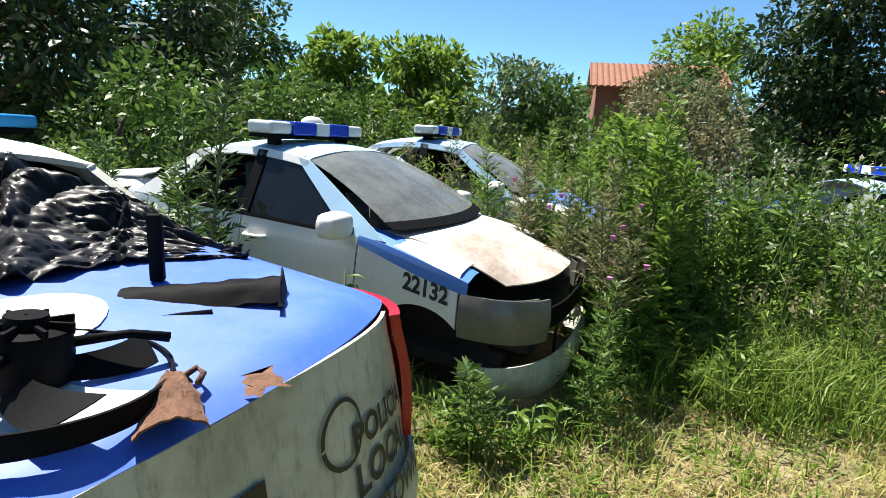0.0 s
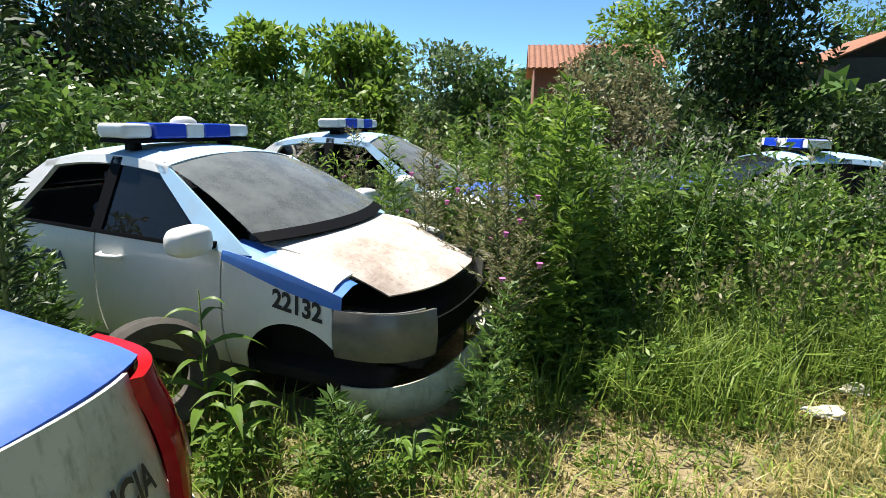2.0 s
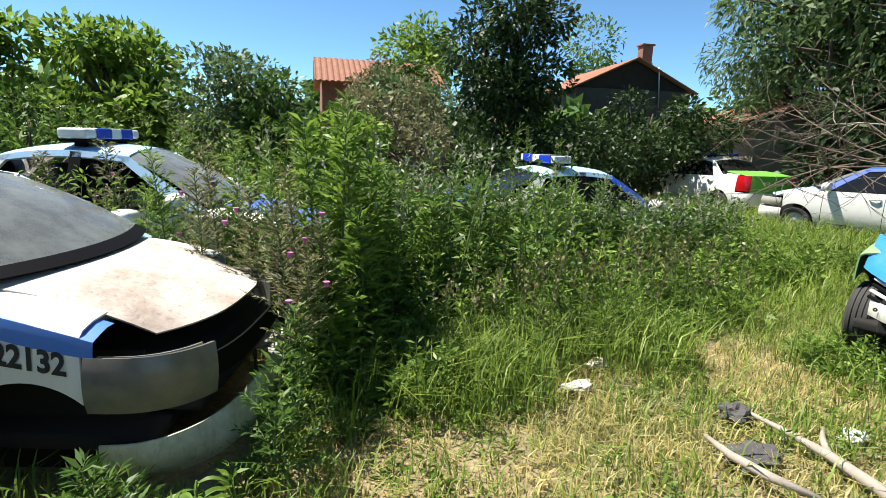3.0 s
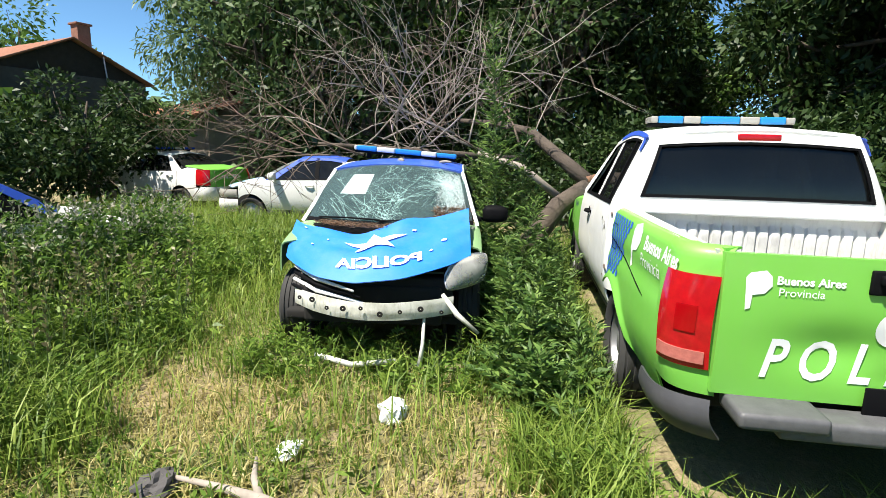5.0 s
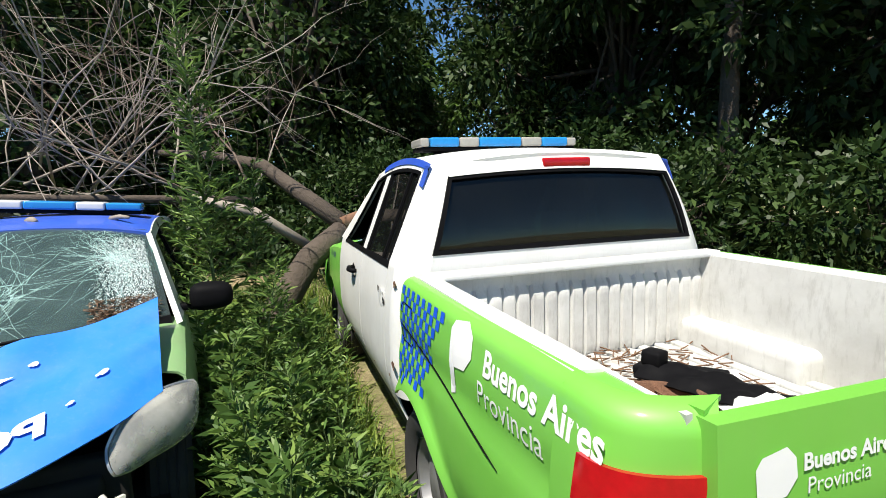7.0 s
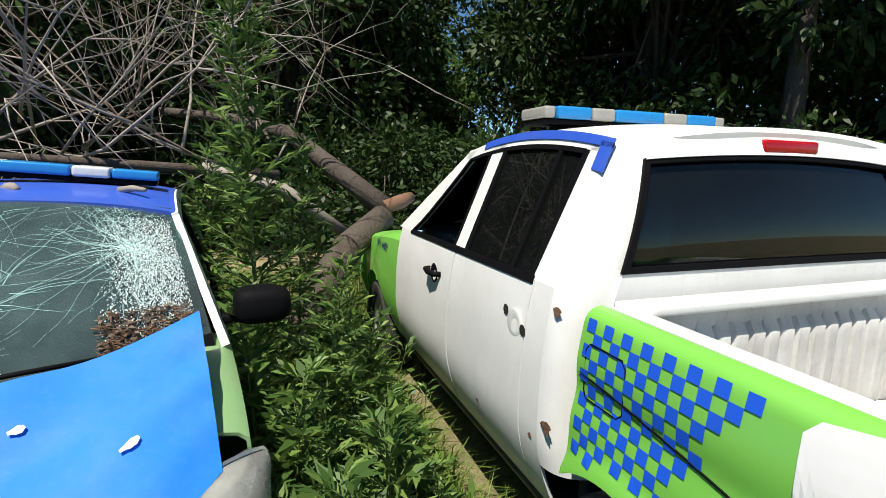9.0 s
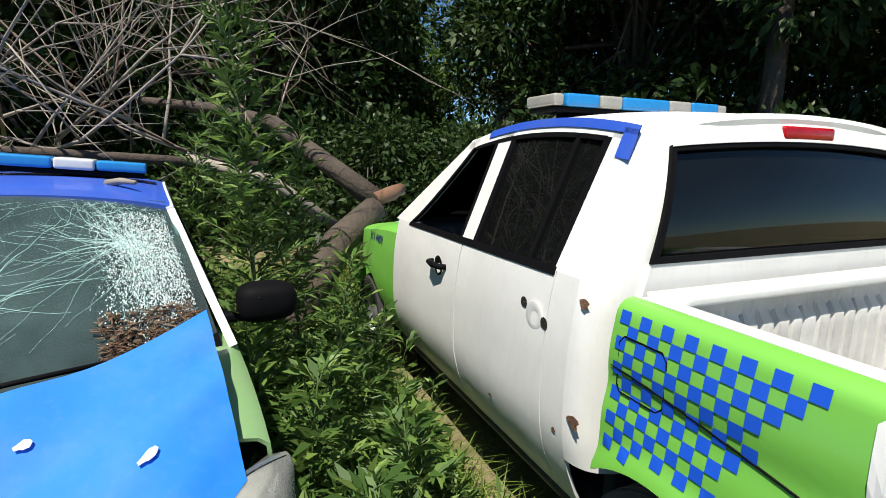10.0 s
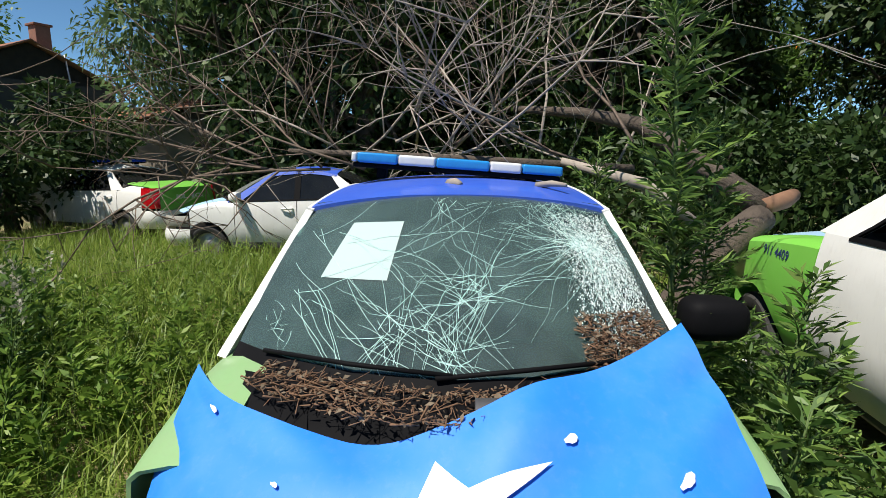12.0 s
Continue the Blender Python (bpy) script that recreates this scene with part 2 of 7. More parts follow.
def box_bm(size, bevel=0.01, segs=2, at=(0, 0, 0), rot=None, bm=None):
    bm = bm or bmesh.new()
    r = bmesh.ops.create_cube(bm, size=1)
    m = Matrix.Translation(at) @ (rot.to_4x4() if rot else Matrix.Identity(4)) @ Matrix.Diagonal((*size, 1))
    bmesh.ops.transform(bm, matrix=m, verts=r["verts"])
    if bevel:
        es = {e for v in r["verts"] for e in v.link_edges}
        bmesh.ops.bevel(bm, geom=list(es), offset=bevel, segments=segs, affect="EDGES", profile=0.6)
    return bm


def box(name, size, at, material, parent, bevel=0.012, label="", rot=None, segs=2):
    return part(name, box_bm(size, min(bevel, min(size) * 0.45), segs, at, rot), material, parent, label)


def tube_arrays(pts, radii, sides=6):
    """Vertices and quads of one tapered tube along pts."""
    pts = [Vector(p) for p in pts]
    vs, fs = [], []
    side = None
    for i, p in enumerate(pts):
        d = (pts[min(i + 1, len(pts) - 1)] - pts[max(i - 1, 0)]).normalized()
        if side is None:
            side = d.orthogonal().normalized()
        side = (side - d * side.dot(d)).normalized()
        up = d.cross(side)
        for k in range(sides):
            a = 2 * math.pi * k / sides
            vs.append(p + (side * math.cos(a) + up * math.sin(a)) * radii[i])
    for i in range(len(pts) - 1):
        for k in range(sides):
            a, b = i * sides + k, i * sides + (k + 1) % sides
            fs.append((a, b, b + sides, a + sides))
    fs.append(tuple(reversed(range(sides))))
    n = (len(pts) - 1) * sides
    fs.append(tuple(range(n, n + sides)))
    return vs, fs


def tubes(name, runs, material, parent=None, label="", sides=6):
    """Several tapered tubes, (points, radii) each, in one mesh."""
    V, F = [], []
    for pts, radii in runs:
        if isinstance(radii, (int, float)):
            radii = [radii] * len(pts)
        v, f = tube_arrays(pts, radii, sides)
        o = len(V)
        V += v
        F += [tuple(i + o for i in q) for q in f]
    me = bpy.data.meshes.new(name)
    me.from_pydata([tuple(v) for v in V], [], F)
    return put(name, me, material, parent, label)


def lathe(name, profile, material, parent, axis="Y", segs=40, at=(0, 0, 0), label=""):
    """A profile of (radius, height) turned round an axis."""
    bm = bmesh.new()
    rings = []
    for r, h in profile:
        ring = []
        for k in range(segs):
            a = 2 * math.pi * k / segs
            c, s = r * math.cos(a), r * math.sin(a)
            p = (c, h, s) if axis == "Y" else ((h, c, s) if axis == "X" else (c, s, h))
            ring.append(bm.verts.new(Vector(p) + Vector(at)))
        rings.append(ring)
    for a, b in zip(rings, rings[1:]):
        for k in range(segs):
            bm.faces.new((a[k], a[(k + 1) % segs], b[(k + 1) % segs], b[k]))
    bmesh.ops.remove_doubles(bm, verts=bm.verts, dist=0.0005)
    bmesh.ops.recalc_face_normals(bm, faces=bm.faces)
    ob = part(name, bm, material, parent, label)
    ob.data.set_sharp_from_angle(angle=radians(40))
    return ob


def quads_mesh(name, verts, faces, material, parent=None, label="", smooth=False):
    """A mesh out of arrays: verts (n, 3), faces (m, 3 or 4)."""
    verts, faces = np.asarray(verts, np.float32), np.asarray(faces, np.int32)
    me = bpy.data.meshes.new(name)
    k = faces.shape[1]
    me.vertices.add(len(verts)); me.vertices.foreach_set("co", verts.ravel())
    me.loops.add(faces.size); me.loops.foreach_set("vertex_index", faces.ravel())
    me.polygons.add(len(faces)); me.polygons.foreach_set("loop_start", np.arange(0, faces.size, k, dtype=np.int32))
    me.update(calc_edges=True)
    return put(name, me, material, parent, label, smooth)


def lettering(name, body, size, place, material, parent, bold=0.0, squeeze=1.0):
    """Words in the built-in font, laid on a surface: place(u, v) gives the point for a spot of the line of text, centred on 0, 0."""
    cu = bpy.data.curves.new(name, "FONT")
    cu.body, cu.size, cu.align_x, cu.align_y, cu.offset, cu.resolution_u = body, size, "CENTER", "CENTER", bold, 3
    tmp = new(name, cu)
    bpy.context.view_layer.update()
    me = bpy.data.meshes.new_from_object(tmp.evaluated_get(bpy.context.evaluated_depsgraph_get()))
    bpy.data.objects.remove(tmp)
    bm = bmesh.new()
    bm.from_mesh(me)
    bmesh.ops.triangulate(bm, faces=bm.faces)
    for v in bm.verts:
        v.co = place(v.co.x * squeeze, v.co.y)
    return part(name, bm, material, parent, "", False)


def poly_decal(name, pts, place, material, parent, label=""):
    bm = bmesh.new()
    f = bm.faces.new([bm.verts.new((u, v, 0)) for u, v in pts])
    bmesh.ops.triangulate(bm, faces=[f])
    bmesh.ops.subdivide_edges(bm, edges=bm.edges[:], cuts=3, use_grid_fill=True)
    for v in bm.verts:
        v.co = place(v.co.x, v.co.y)
    return part(name, bm, material, parent, label, False)


def lerp(a, b, t):
    return a + (b - a) * t


rng = np.random.default_rng(7)

# ---- ground ----
def ground():
    k = np.linspace(-1, 1, 121)
    ax = np.sign(k) * (np.abs(k) * 14 + (np.exp(np.abs(k) ** 6 * 6.2) - 1) * 1.0)
    X, Y = np.meshgrid(ax + 4, ax + 4, indexing="ij")
    Z = np.zeros_like(X)
    for i in range(X.shape[0]):
        for j in range(X.shape[1]):
            p = Vector((X[i, j] * 0.7, Y[i, j] * 0.7, 0))
            Z[i, j] = 0.035 * noise.noise(p) + 0.015 * noise.noise(p * 3.1) - 0.02
    n = len(ax)
    idx = np.arange(n * n).reshape(n, n)
    F = np.stack([idx[:-1, :-1], idx[1:, :-1], idx[1:, 1:], idx[:-1, 1:]], -1).reshape(-1, 4)
    ob = quads_mesh("ground", np.stack([X, Y, Z], -1).reshape(-1, 3), F, GROUND, smooth=True)
    tagged(ob, "dry soil with trodden straw and patches of grass", "ground", kind="structure")


ground()

# ---- vehicles ----
SEDAN = dict(L=4.27, hw=0.835, axr=0.95, axf=3.46, wr=0.29, arch=0.345, sill=0.26, beltr=1.00, beltf=0.95, drear=1.05, bp=2.02, dfront=3.0,
             tx=0.10, tz=1.07, rwb=(0.80, 1.10), rwt=(1.42, 1.43), peak=1.49, wst=(2.42, 1.45), wsb=(3.38, 0.98), wsbs=3.08, nose=0.74,
             tumble=0.47, hoodw=0.60)
SEDAN_B = dict(SEDAN, wsb=(3.32, 1.05), wsbs=3.16, beltf=0.97, nose=0.77)
HATCH = dict(SEDAN, L=3.72, hw=0.85, axr=0.55, axf=2.98, drear=0.72, bp=1.55, dfront=2.5, tx=0.02, tz=0.95, rwb=(0.10, 1.0), rwt=(0.45, 1.46),
             tumble=0.36, peak=1.515, wst=(2.06, 1.46), wsb=(2.95, 0.96), wsbs=2.64, nose=0.70)
PICKUP = dict(L=5.28, hw=0.955, axr=1.36, axf=4.45, wr=0.37, arch=0.43, sill=0.42, beltr=1.27, beltf=1.25, drear=1.94, bp=2.72, dfront=3.72,
              tx=0.0, tz=1.26, rwb=(1.66, 1.27), rwt=(1.76, 1.82), peak=1.88, wst=(3.02, 1.81), wsb=(3.98, 1.22), wsbs=3.72, nose=1.02,
              tumble=0.40, hoodw=0.72, bow=0.02, tuck=0.06)


class Car:
    """Surfaces of a car body in its own axes: x from the tail forwards, y to its left, z up."""

    def __init__(self, spec, root):
        self.s, self.root = spec, root

    def belt(self, x):
        s = self.s
        return lerp(s["beltr"], s["beltf"], min(1, max(0, (x - s["drear"]) / (s["dfront"] - s["drear"]))))

    def half(self, x, z):
        s = self.s
        f = max(0, (x - s["axf"] + 0.3) / (s["L"] - s["axf"] + 0.3))
        r = max(0, (s["axr"] - x) / s["axr"])
        w = s["hw"] * (1 - 0.07 * f ** 2.2 - 0.05 * r ** 2)
        b = self.belt(x)
        m = (b + s["sill"]) * 0.5
        k = (min(z, b) - m) / (b - m)
        w *= 1 - 0.045 * abs(k) ** 2.5
        w -= s.get("tuck", 0.03) * max(0, (s["sill"] + 0.32 - z) / 0.32) ** 1.6
        return w - max(0, z - b) * s["tumble"]

    def side(self, x, z, sd, off=0.0):
        return Vector((x, sd * (self.half(x, z) + off), z))

    def roofz(self, x):
        s = self.s
        a, b = s["rwt"], s["wst"]
        m = 0.5 * (a[0] + b[0])
        if x < m:
            return lerp(s["peak"], a[1], ((m - x) / (m - a[0])) ** 2)
        return lerp(s["peak"], b[1], ((x - m) / (b[0] - m)) ** 2)

    def edge(self, x):
        return self.roofz(min(max(x, self.s["rwt"][0]), self.s["wst"][0])) - 0.065

    def low(self, x):
        s = self.s
        z = s["sill"]
        for ax in (s["axr"], s["axf"]):
            d = abs(x - ax)
            if d < s["arch"]:
                z = max(z, s["wr"] + math.sqrt(s["arch"] ** 2 - d * d))
        return z

    def panel(self, name, x0, x1, top, mat, sd, roll=None, nu=22, gap=0.006, label=""):
        """A sheet of the flank between x0 and x1, cut by the wheel arch; roll: turns in over the top to that half width."""
        def fn(u, v):
            x = lerp(x0 + gap, x1 - gap, u)
            lo, hi = self.low(x), top(x)
            if roll is None:
                return self.side(x, lerp(lo, hi, v), sd)
            if v <= 0.75:
                return self.side(x, lerp(lo, hi - 0.045, v / 0.75), sd)
            k = (v - 0.75) / 0.25
            w = self.half(x, hi - 0.045)
            return Vector((x, sd * lerp(w, min(roll, w), 1 - math.cos(k * math.pi / 2)), hi - 0.045 + 0.05 * math.sin(k * math.pi / 2)))
        return patch(name, fn, nu, 12, mat, self.root, 0.012, label)

    def pane(self, name, xb, xf, mat, sd, v0=0.0, v1=1.0, nu=6, nv=6, thick=0.006, off=0.0, label="", parent=None):
        """A sheet of the upper flank; xb(v), xf(v): its rear and front edges from belt (0) to roof rail (1)."""
        def fn(u, v):
            w = lerp(v0, v1, v)
            x = lerp(xb(w), xf(w), u)
            return self.side(x, lerp(self.belt(x), self.edge(x), w), sd, off)
        return patch(name, fn, nu, nv, mat, parent or self.root, thick, label)

    def wind(self, u, v, front=True, off=0.0):
        """The windscreen, or the rear window: u across from -1 to 1, v from its base to the roof."""
        s = self.s
        b, t = (s["wsb"], s["wst"]) if front else (s["rwb"], s["rwt"])
        sg = 1 if front else -1
        bx = b[0] - sg * (abs(b[0] - s["wsbs"]) if front else s.get("bow", 0.10)) * u * u
        tx = t[0] - sg * min(0.05, s.get("bow", 0.05)) * u * u
        yb = self.half(bx, b[1]) - 0.05
        yt = self.half(tx, self.edge(tx)) - 0.03
        x, z = lerp(bx, tx, v), lerp(b[1], t[1] - 0.045 * u * u, v)
        bow = 0.03 * math.sin(v * math.pi)
        n = Vector((sg * (t[1] - b[1]), 0, abs(b[0] - t[0]))).normalized()
        return Vector((x, u * lerp(yb, yt, v), z)) + n * (bow + off)

    def plan(self, a, z, front, d, x0, off=0.0):
        """Round the tail or nose: a from -1 (right flank) to 1 (left flank) at height z."""
        s = self.s
        xs = (s["L"] - d) if front else d
        hw = self.half(xs, min(z, self.belt(xs))) + off
        ang = abs(a) * math.pi / 2
        ex = 0.68 if front else 0.5
        y = hw * math.copysign(math.sin(ang) ** ex, a)
        r = math.cos(ang) ** ex if ang < math.pi / 2 - 1e-6 else 0.0
        x = (s["L"] - x0 - d + (d + off) * r) if front else (x0 + d - (d + off) * r)
        return Vector((x, y, z))

    def ends(self, name, a0, a1, z0, z1, mat, front=False, d=0.42, lean=0.0, nu=24, nv=6, off=0.0, label="", thick=0.012, bulge=0.0, x0=0.0):
        def fn(u, v):
            a, z = lerp(a0, a1, u), lerp(z0, z1, v)
            return self.plan(a, z, front, d, x0 + lean * (z - z0), off + bulge * math.sin(v * math.pi))
        return patch(name, fn, nu, nv, mat, self.root, thick, label)


def wheel(root, x, y, r, w=0.19, flat=0.0, hub=STEEL):
    """A wheel: tyre with grooved tread, dished rim with spokes."""
    h = w / 2
    e = new("wheel")
    e.parent = root
    e.empty_display_size = 0.05
    e.matrix_local = Matrix.Translation((x, y, r - flat))
    sd = 1 if y > 0 else -1
    prof = [(r * 0.62, -h * 0.8), (r * 0.72, -h), (r * 0.9, -h * 1.03), (r * 0.985, -h * 0.8)]
    for k in range(4):
        c = lerp(-h * 0.6, h * 0.6, k / 3)
        prof += [(r, c - 0.018), (r, c + 0.008), (r - 0.009, c + 0.010), (r - 0.009, c + 0.018)]
    prof += [(r * 0.985, h * 0.8), (r * 0.9, h * 1.03), (r * 0.72, h), (r * 0.62, h * 0.8)]
    lathe("tyre", prof, RUBBER, e, segs=36)
    q = [(r * 0.62, -h * 0.7 * sd), (r * 0.64, h * 0.75 * sd), (r * 0.6, h * 0.7 * sd), (r * 0.55, h * 0.35 * sd), (r * 0.25, h * 0.5 * sd), (r * 0.2, h * 0.62 * sd), (0.004, h * 0.62 * sd)]
    lathe("rim", q, hub, e, segs=36)


def light_bar(root, x, z, y0, y1, colours, depth=0.26, h=0.085, tilt=0.0, label="", rounded=False):
    """A roof light bar: base rail, feet and a row of lens blocks."""
    e = new("light_bar")
    e.parent = root
    e.empty_display_size = 0.05
    e.matrix_local = Matrix.Translation((x, (y0 + y1) / 2, z)) @ Matrix.Rotation(tilt, 4, "X")
    if label:
        e["label"] = label
    w = y1 - y0
    box("base_rail", (depth * 0.8, w * 0.98, 0.025), (0, 0, 0.012), BLACK, e, 0.006)
    n = sum(c[1] for c in colours)
    y = -w / 2
    for i, (mat, share) in enumerate(colours):
        l = w * share / n
        end = i in (0, len(colours) - 1)
        box("lens", (depth * (0.9 if end else 1), l - 0.004, h * (0.92 if end else 1)), (0, y + l / 2, 0.025 + h / 2), mat, e, 0.035 if (end and rounded) else 0.016, segs=4)
        y += l
    for sy in (-1, 1):
        box("foot", (0.10, 0.05, 0.06), (0, sy * w * 0.36, -0.025), BLACK, e, 0.008)
    return e


def mirror(root, car, x, z, sd, shell, size=(0.14, 0.24, 0.16)):
    p = car.side(x, z, sd)
    e = new("wing_mirror")
    e.parent = root
    e.empty_display_size = 0.05
    e.matrix_local = Matrix.Translation(p)
    bm = bmesh.new()
    bmesh.ops.create_uvsphere(bm, u_segments=18, v_segments=12, radius=0.5)
    for v in bm.verts:
        c = v.co
        c.x = max(c.x, -0.22)
        c = Vector([math.copysign(0.5 * (abs(q) * 2) ** 0.62, q) for q in c])
        v.co = Vector((c.x * size[0] * 1.25, sd * (0.17 + c.y * size[1]), 0.03 + c.z * size[2] * (1 - 0.12 * c.y)))
    part("shell", bm, shell, e)
    box("arm", (0.06, 0.10, 0.04), (0, sd * 0.03, -0.02), BLACK, e, 0.012)


def handle(car, x, z, sd, mat=CHROME):
    p = car.side(x, z, sd)
    e = tubes("door_handle", [([p + Vector((d, sd * o, 0)) for d, o in ((-0.09, 0.0), (-0.075, 0.03), (0.0, 0.042), (0.075, 0.03), (0.09, 0.0))], [0.014, 0.016, 0.017, 0.016, 0.014])], mat, car.root, sides=8)
    return e


def seat(root, x, y, z, w=0.5, mat=DARK_IN):
    e = new("seat")
    e.parent = root
    e.matrix_local = Matrix.Translation((x, y, z))
    box("cushion", (0.5, w, 0.16), (0, 0, 0.1), mat, e, 0.05, segs=3)
    box("backrest", (0.13, w, 0.62), (-0.27, 0, 0.42), mat, e, 0.05, rot=Matrix.Rotation(radians(-14), 3, "Y"), segs=3)
    if w < 0.8:
        box("headrest", (0.10, 0.26, 0.18), (-0.37, 0, 0.82), mat, e, 0.04, segs=3)


def inside(car, dash=True):
    s, r = car.s, car.root
    floor = s["sill"] + 0.02
    box("floor_pan", (s["L"] - 0.7, s["hw"] * 1.72, 0.08), (s["L"] / 2, 0, floor), WELL, r, 0.02)
    rear = max(s["rwb"][0] + 0.15, 0.3)
    if s is not PICKUP:
        box("parcel_shelf", (0.45, s["hw"] * 1.45, 0.05), (rear + 0.02, 0, s["beltr"] - 0.08), DARK_IN, r, 0.01)
    else:
        box("rear_bulkhead", (0.06, s["hw"] * 1.7, 0.75), (s["rwb"][0] + 0.05, 0, 0.85), DARK_IN, r, 0.01)
    for y in (-0.36, 0.36):
        seat(r, s["bp"] + 0.12, y * s["hw"] / 0.83, floor + 0.12)
    seat(r, s["rwb"][0] + 0.62, 0, floor + 0.12, s["hw"] * 1.45)
    bx = s["wsbs"]
    box("dashboard", (0.42, s["hw"] * 1.55, 0.26), (bx - 0.06, 0, s["beltf"] - 0.14), GREY_IN, r, 0.06, segs=4)
    bm = bmesh.new()
    c = Vector((bx - 0.36, 0.36, s["beltf"] - 0.04))
    tl = Matrix.Rotation(radians(-62), 3, "Y")
    ring = [c + tl @ Vector((0.185 * math.cos(a), 0.185 * math.sin(a), 0)) for a in np.linspace(0, 2 * math.pi, 25)]
    bm.free()
    tubes("steering_wheel", [(ring, 0.016), ([c + tl @ Vector((-0.18, 0, 0)), c, c + tl @ Vector((0.18, 0, 0))], 0.018), ([c, c + tl @ Vector((0, 0, -0.25))], 0.03)], BLACK, r)
    box("engine_bay", (max(0.3, s["L"] - s["wsb"][0] - 0.25), s["hw"] * 1.25, 0.3), ((s["L"] + s["wsb"][0]) / 2 - 0.06, 0, s["nose"] - 0.27), WELL, r, 0.03)
    for ax in (s["axr"], s["axf"]):
        for sd in (-1, 1):
            box("wheel_well", (s["arch"] * 2.1, 0.03, s["arch"] * 1.9), (ax, sd * (s["hw"] - 0.30), s["wr"] + 0.06), WELL, r, 0.005)


def saloon(name, m, spec, label, c, trunk=True, d_front=0.55, wheels=(1, 1, 1, 1), mirrors=(1, -1), hood=True, windows=None, flat=0.03, front=True, group="abandoned patrol cars"):
    """A closed car out of its panels. c: the paint of body, door, roof, trunk, hood, fender top, tail and bumper."""
    root = thing(name, m, label, "car", group)
    car = Car(spec, root)
    s = spec
    win = dict(fl=GLASS_DARK, fr=GLASS_DARK, rl=GLASS_DARK, rr=GLASS_DARK, ws=GLASS_DUSTY, rw=GLASS_DARK)
    win.update(windows or {})
    tail = 0.42
    tz = lambda x: lerp(s["tz"], s["rwb"][1], min(1, max(0, x - s["tx"]) / max(0.05, s["rwb"][0] - s["tx"]))) - 0.01
    fz = lambda x: lerp(s["beltf"] + 0.01, s["nose"], max(0, (x - s["wsbs"]) / (s["L"] - 0.2 - s["wsbs"])) ** 1.6)
    for sd in (1, -1):
        k = "l" if sd > 0 else "r"
        if trunk:
            car.panel("rear_quarter", tail, s["drear"], lambda x: min(tz(x), lerp(tz(x), car.belt(x), max(0, (x - s["rwb"][0]) / 0.3))), c["body"], sd, roll=0.55 if s["rwb"][0] > 0.5 else None)
        rd = car.panel("rear_door", s["drear"], s["bp"], car.belt, c["door"], sd)
        fd = car.panel("front_door", s["bp"], s["dfront"], car.belt, c["door"], sd)
        if front:
            car.panel("fender", s["dfront"], s["L"] - 0.56, fz, c["body"], sd, roll=s["hoodw"])
        box("sill", (s["axf"] - s["axr"] - 0.7, 0.08, 0.12), ((s["axf"] + s["axr"]) / 2, sd * (s["hw"] - 0.09), s["sill"]), TRIM, root, 0.02)
        handle(car, s["bp"] - 0.75 if s["rwb"][0] > 0.5 else s["drear"] + 0.14, car.belt(1) - 0.13, sd, c.get("handle", c["door"]))
        handle(car, s["bp"] + 0.15, car.belt(2) - 0.13, sd, c.get("handle", c["door"]))
        xa = lambda v: lerp(s["wsbs"] + 0.03, s["wst"][0] + 0.03, v)
        xwf = lambda v: lerp(s["dfront"] - 0.10, s["wst"][0] - 0.08, v)
        xc = lambda v: lerp(s["rwb"][0] + 0.08, s["rwt"][0] - 0.02, v)
        rear_x = s["rwb"][0] + (0.42 if s["rwb"][0] > 0.5 else 0.55)
        xwr = lambda v: lerp(rear_x, max(s["rwt"][0] + 0.10, rear_x + 0.03), v)
        cb = lambda v: s["bp"] - 0.045
        cf = lambda v: s["bp"] + 0.045
        car.pane("c_pillar", xc, xwr, c["body"], sd, thick=0.03)
        car.pane("b_pillar", cb, cf, BLACK, sd, thick=0.04)
        car.pane("a_pillar", xwf, xa, c.get("pillar", c["body"]), sd, thick=0.03, nu=3)
        car.pane("roof_rail", lambda v: s["rwt"][0] - 0.02, lambda v: s["wst"][0] + 0.03, c.get("rail", c["roof"]), sd, v0=0.90, v1=1.02, nu=18, nv=3, thick=0.03)
        car.pane("window_trim", xwr, xwf, BLACK, sd, v0=-0.02, v1=0.035, nu=12, nv=2, thick=0.012, off=0.004)
        if win["r" + k]:
            car.pane("rear_side_window", xwr, cb, win["r" + k], sd, v1=0.90, thick=0.004, off=-0.012)
        if win["f" + k]:
            car.pane("front_side_window", cf, xwf, win["f" + k], sd, v1=0.90, thick=0.004, off=-0.012)
        if sd in mirrors:
            mirror(root, car, s["dfront"] - 0.08, s["beltf"] + 0.05, sd, c.get("mirror", c["body"]))
    patch("roof", lambda u, v: Vector((lerp(s["rwt"][0] - 0.01, s["wst"][0] + 0.01, u), (2 * v - 1) * (car.half(lerp(s["rwt"][0], s["wst"][0], u), car.edge(lerp(s["rwt"][0], s["wst"][0], u))) - 0.004),
                                        car.roofz(lerp(s["rwt"][0], s["wst"][0], u)) - 0.062 * abs(2 * v - 1) ** 2.4)), 20, 18, c["roof"], root, 0.02)
    if win["ws"]:
        patch("windscreen", lambda u, v: car.wind(2 * u - 1, v), 20, 10, win["ws"], root, 0.004)
    patch("windscreen_surround", lambda u, v: car.wind(2 * u - 1, -0.05 + 0.09 * v, True, 0.004), 20, 2, BLACK, root, 0.01)
    if win["rw"]:
        patch("rear_window", lambda u, v: car.wind(2 * u - 1, v, False), 16, 8, win["rw"], root, 0.004)
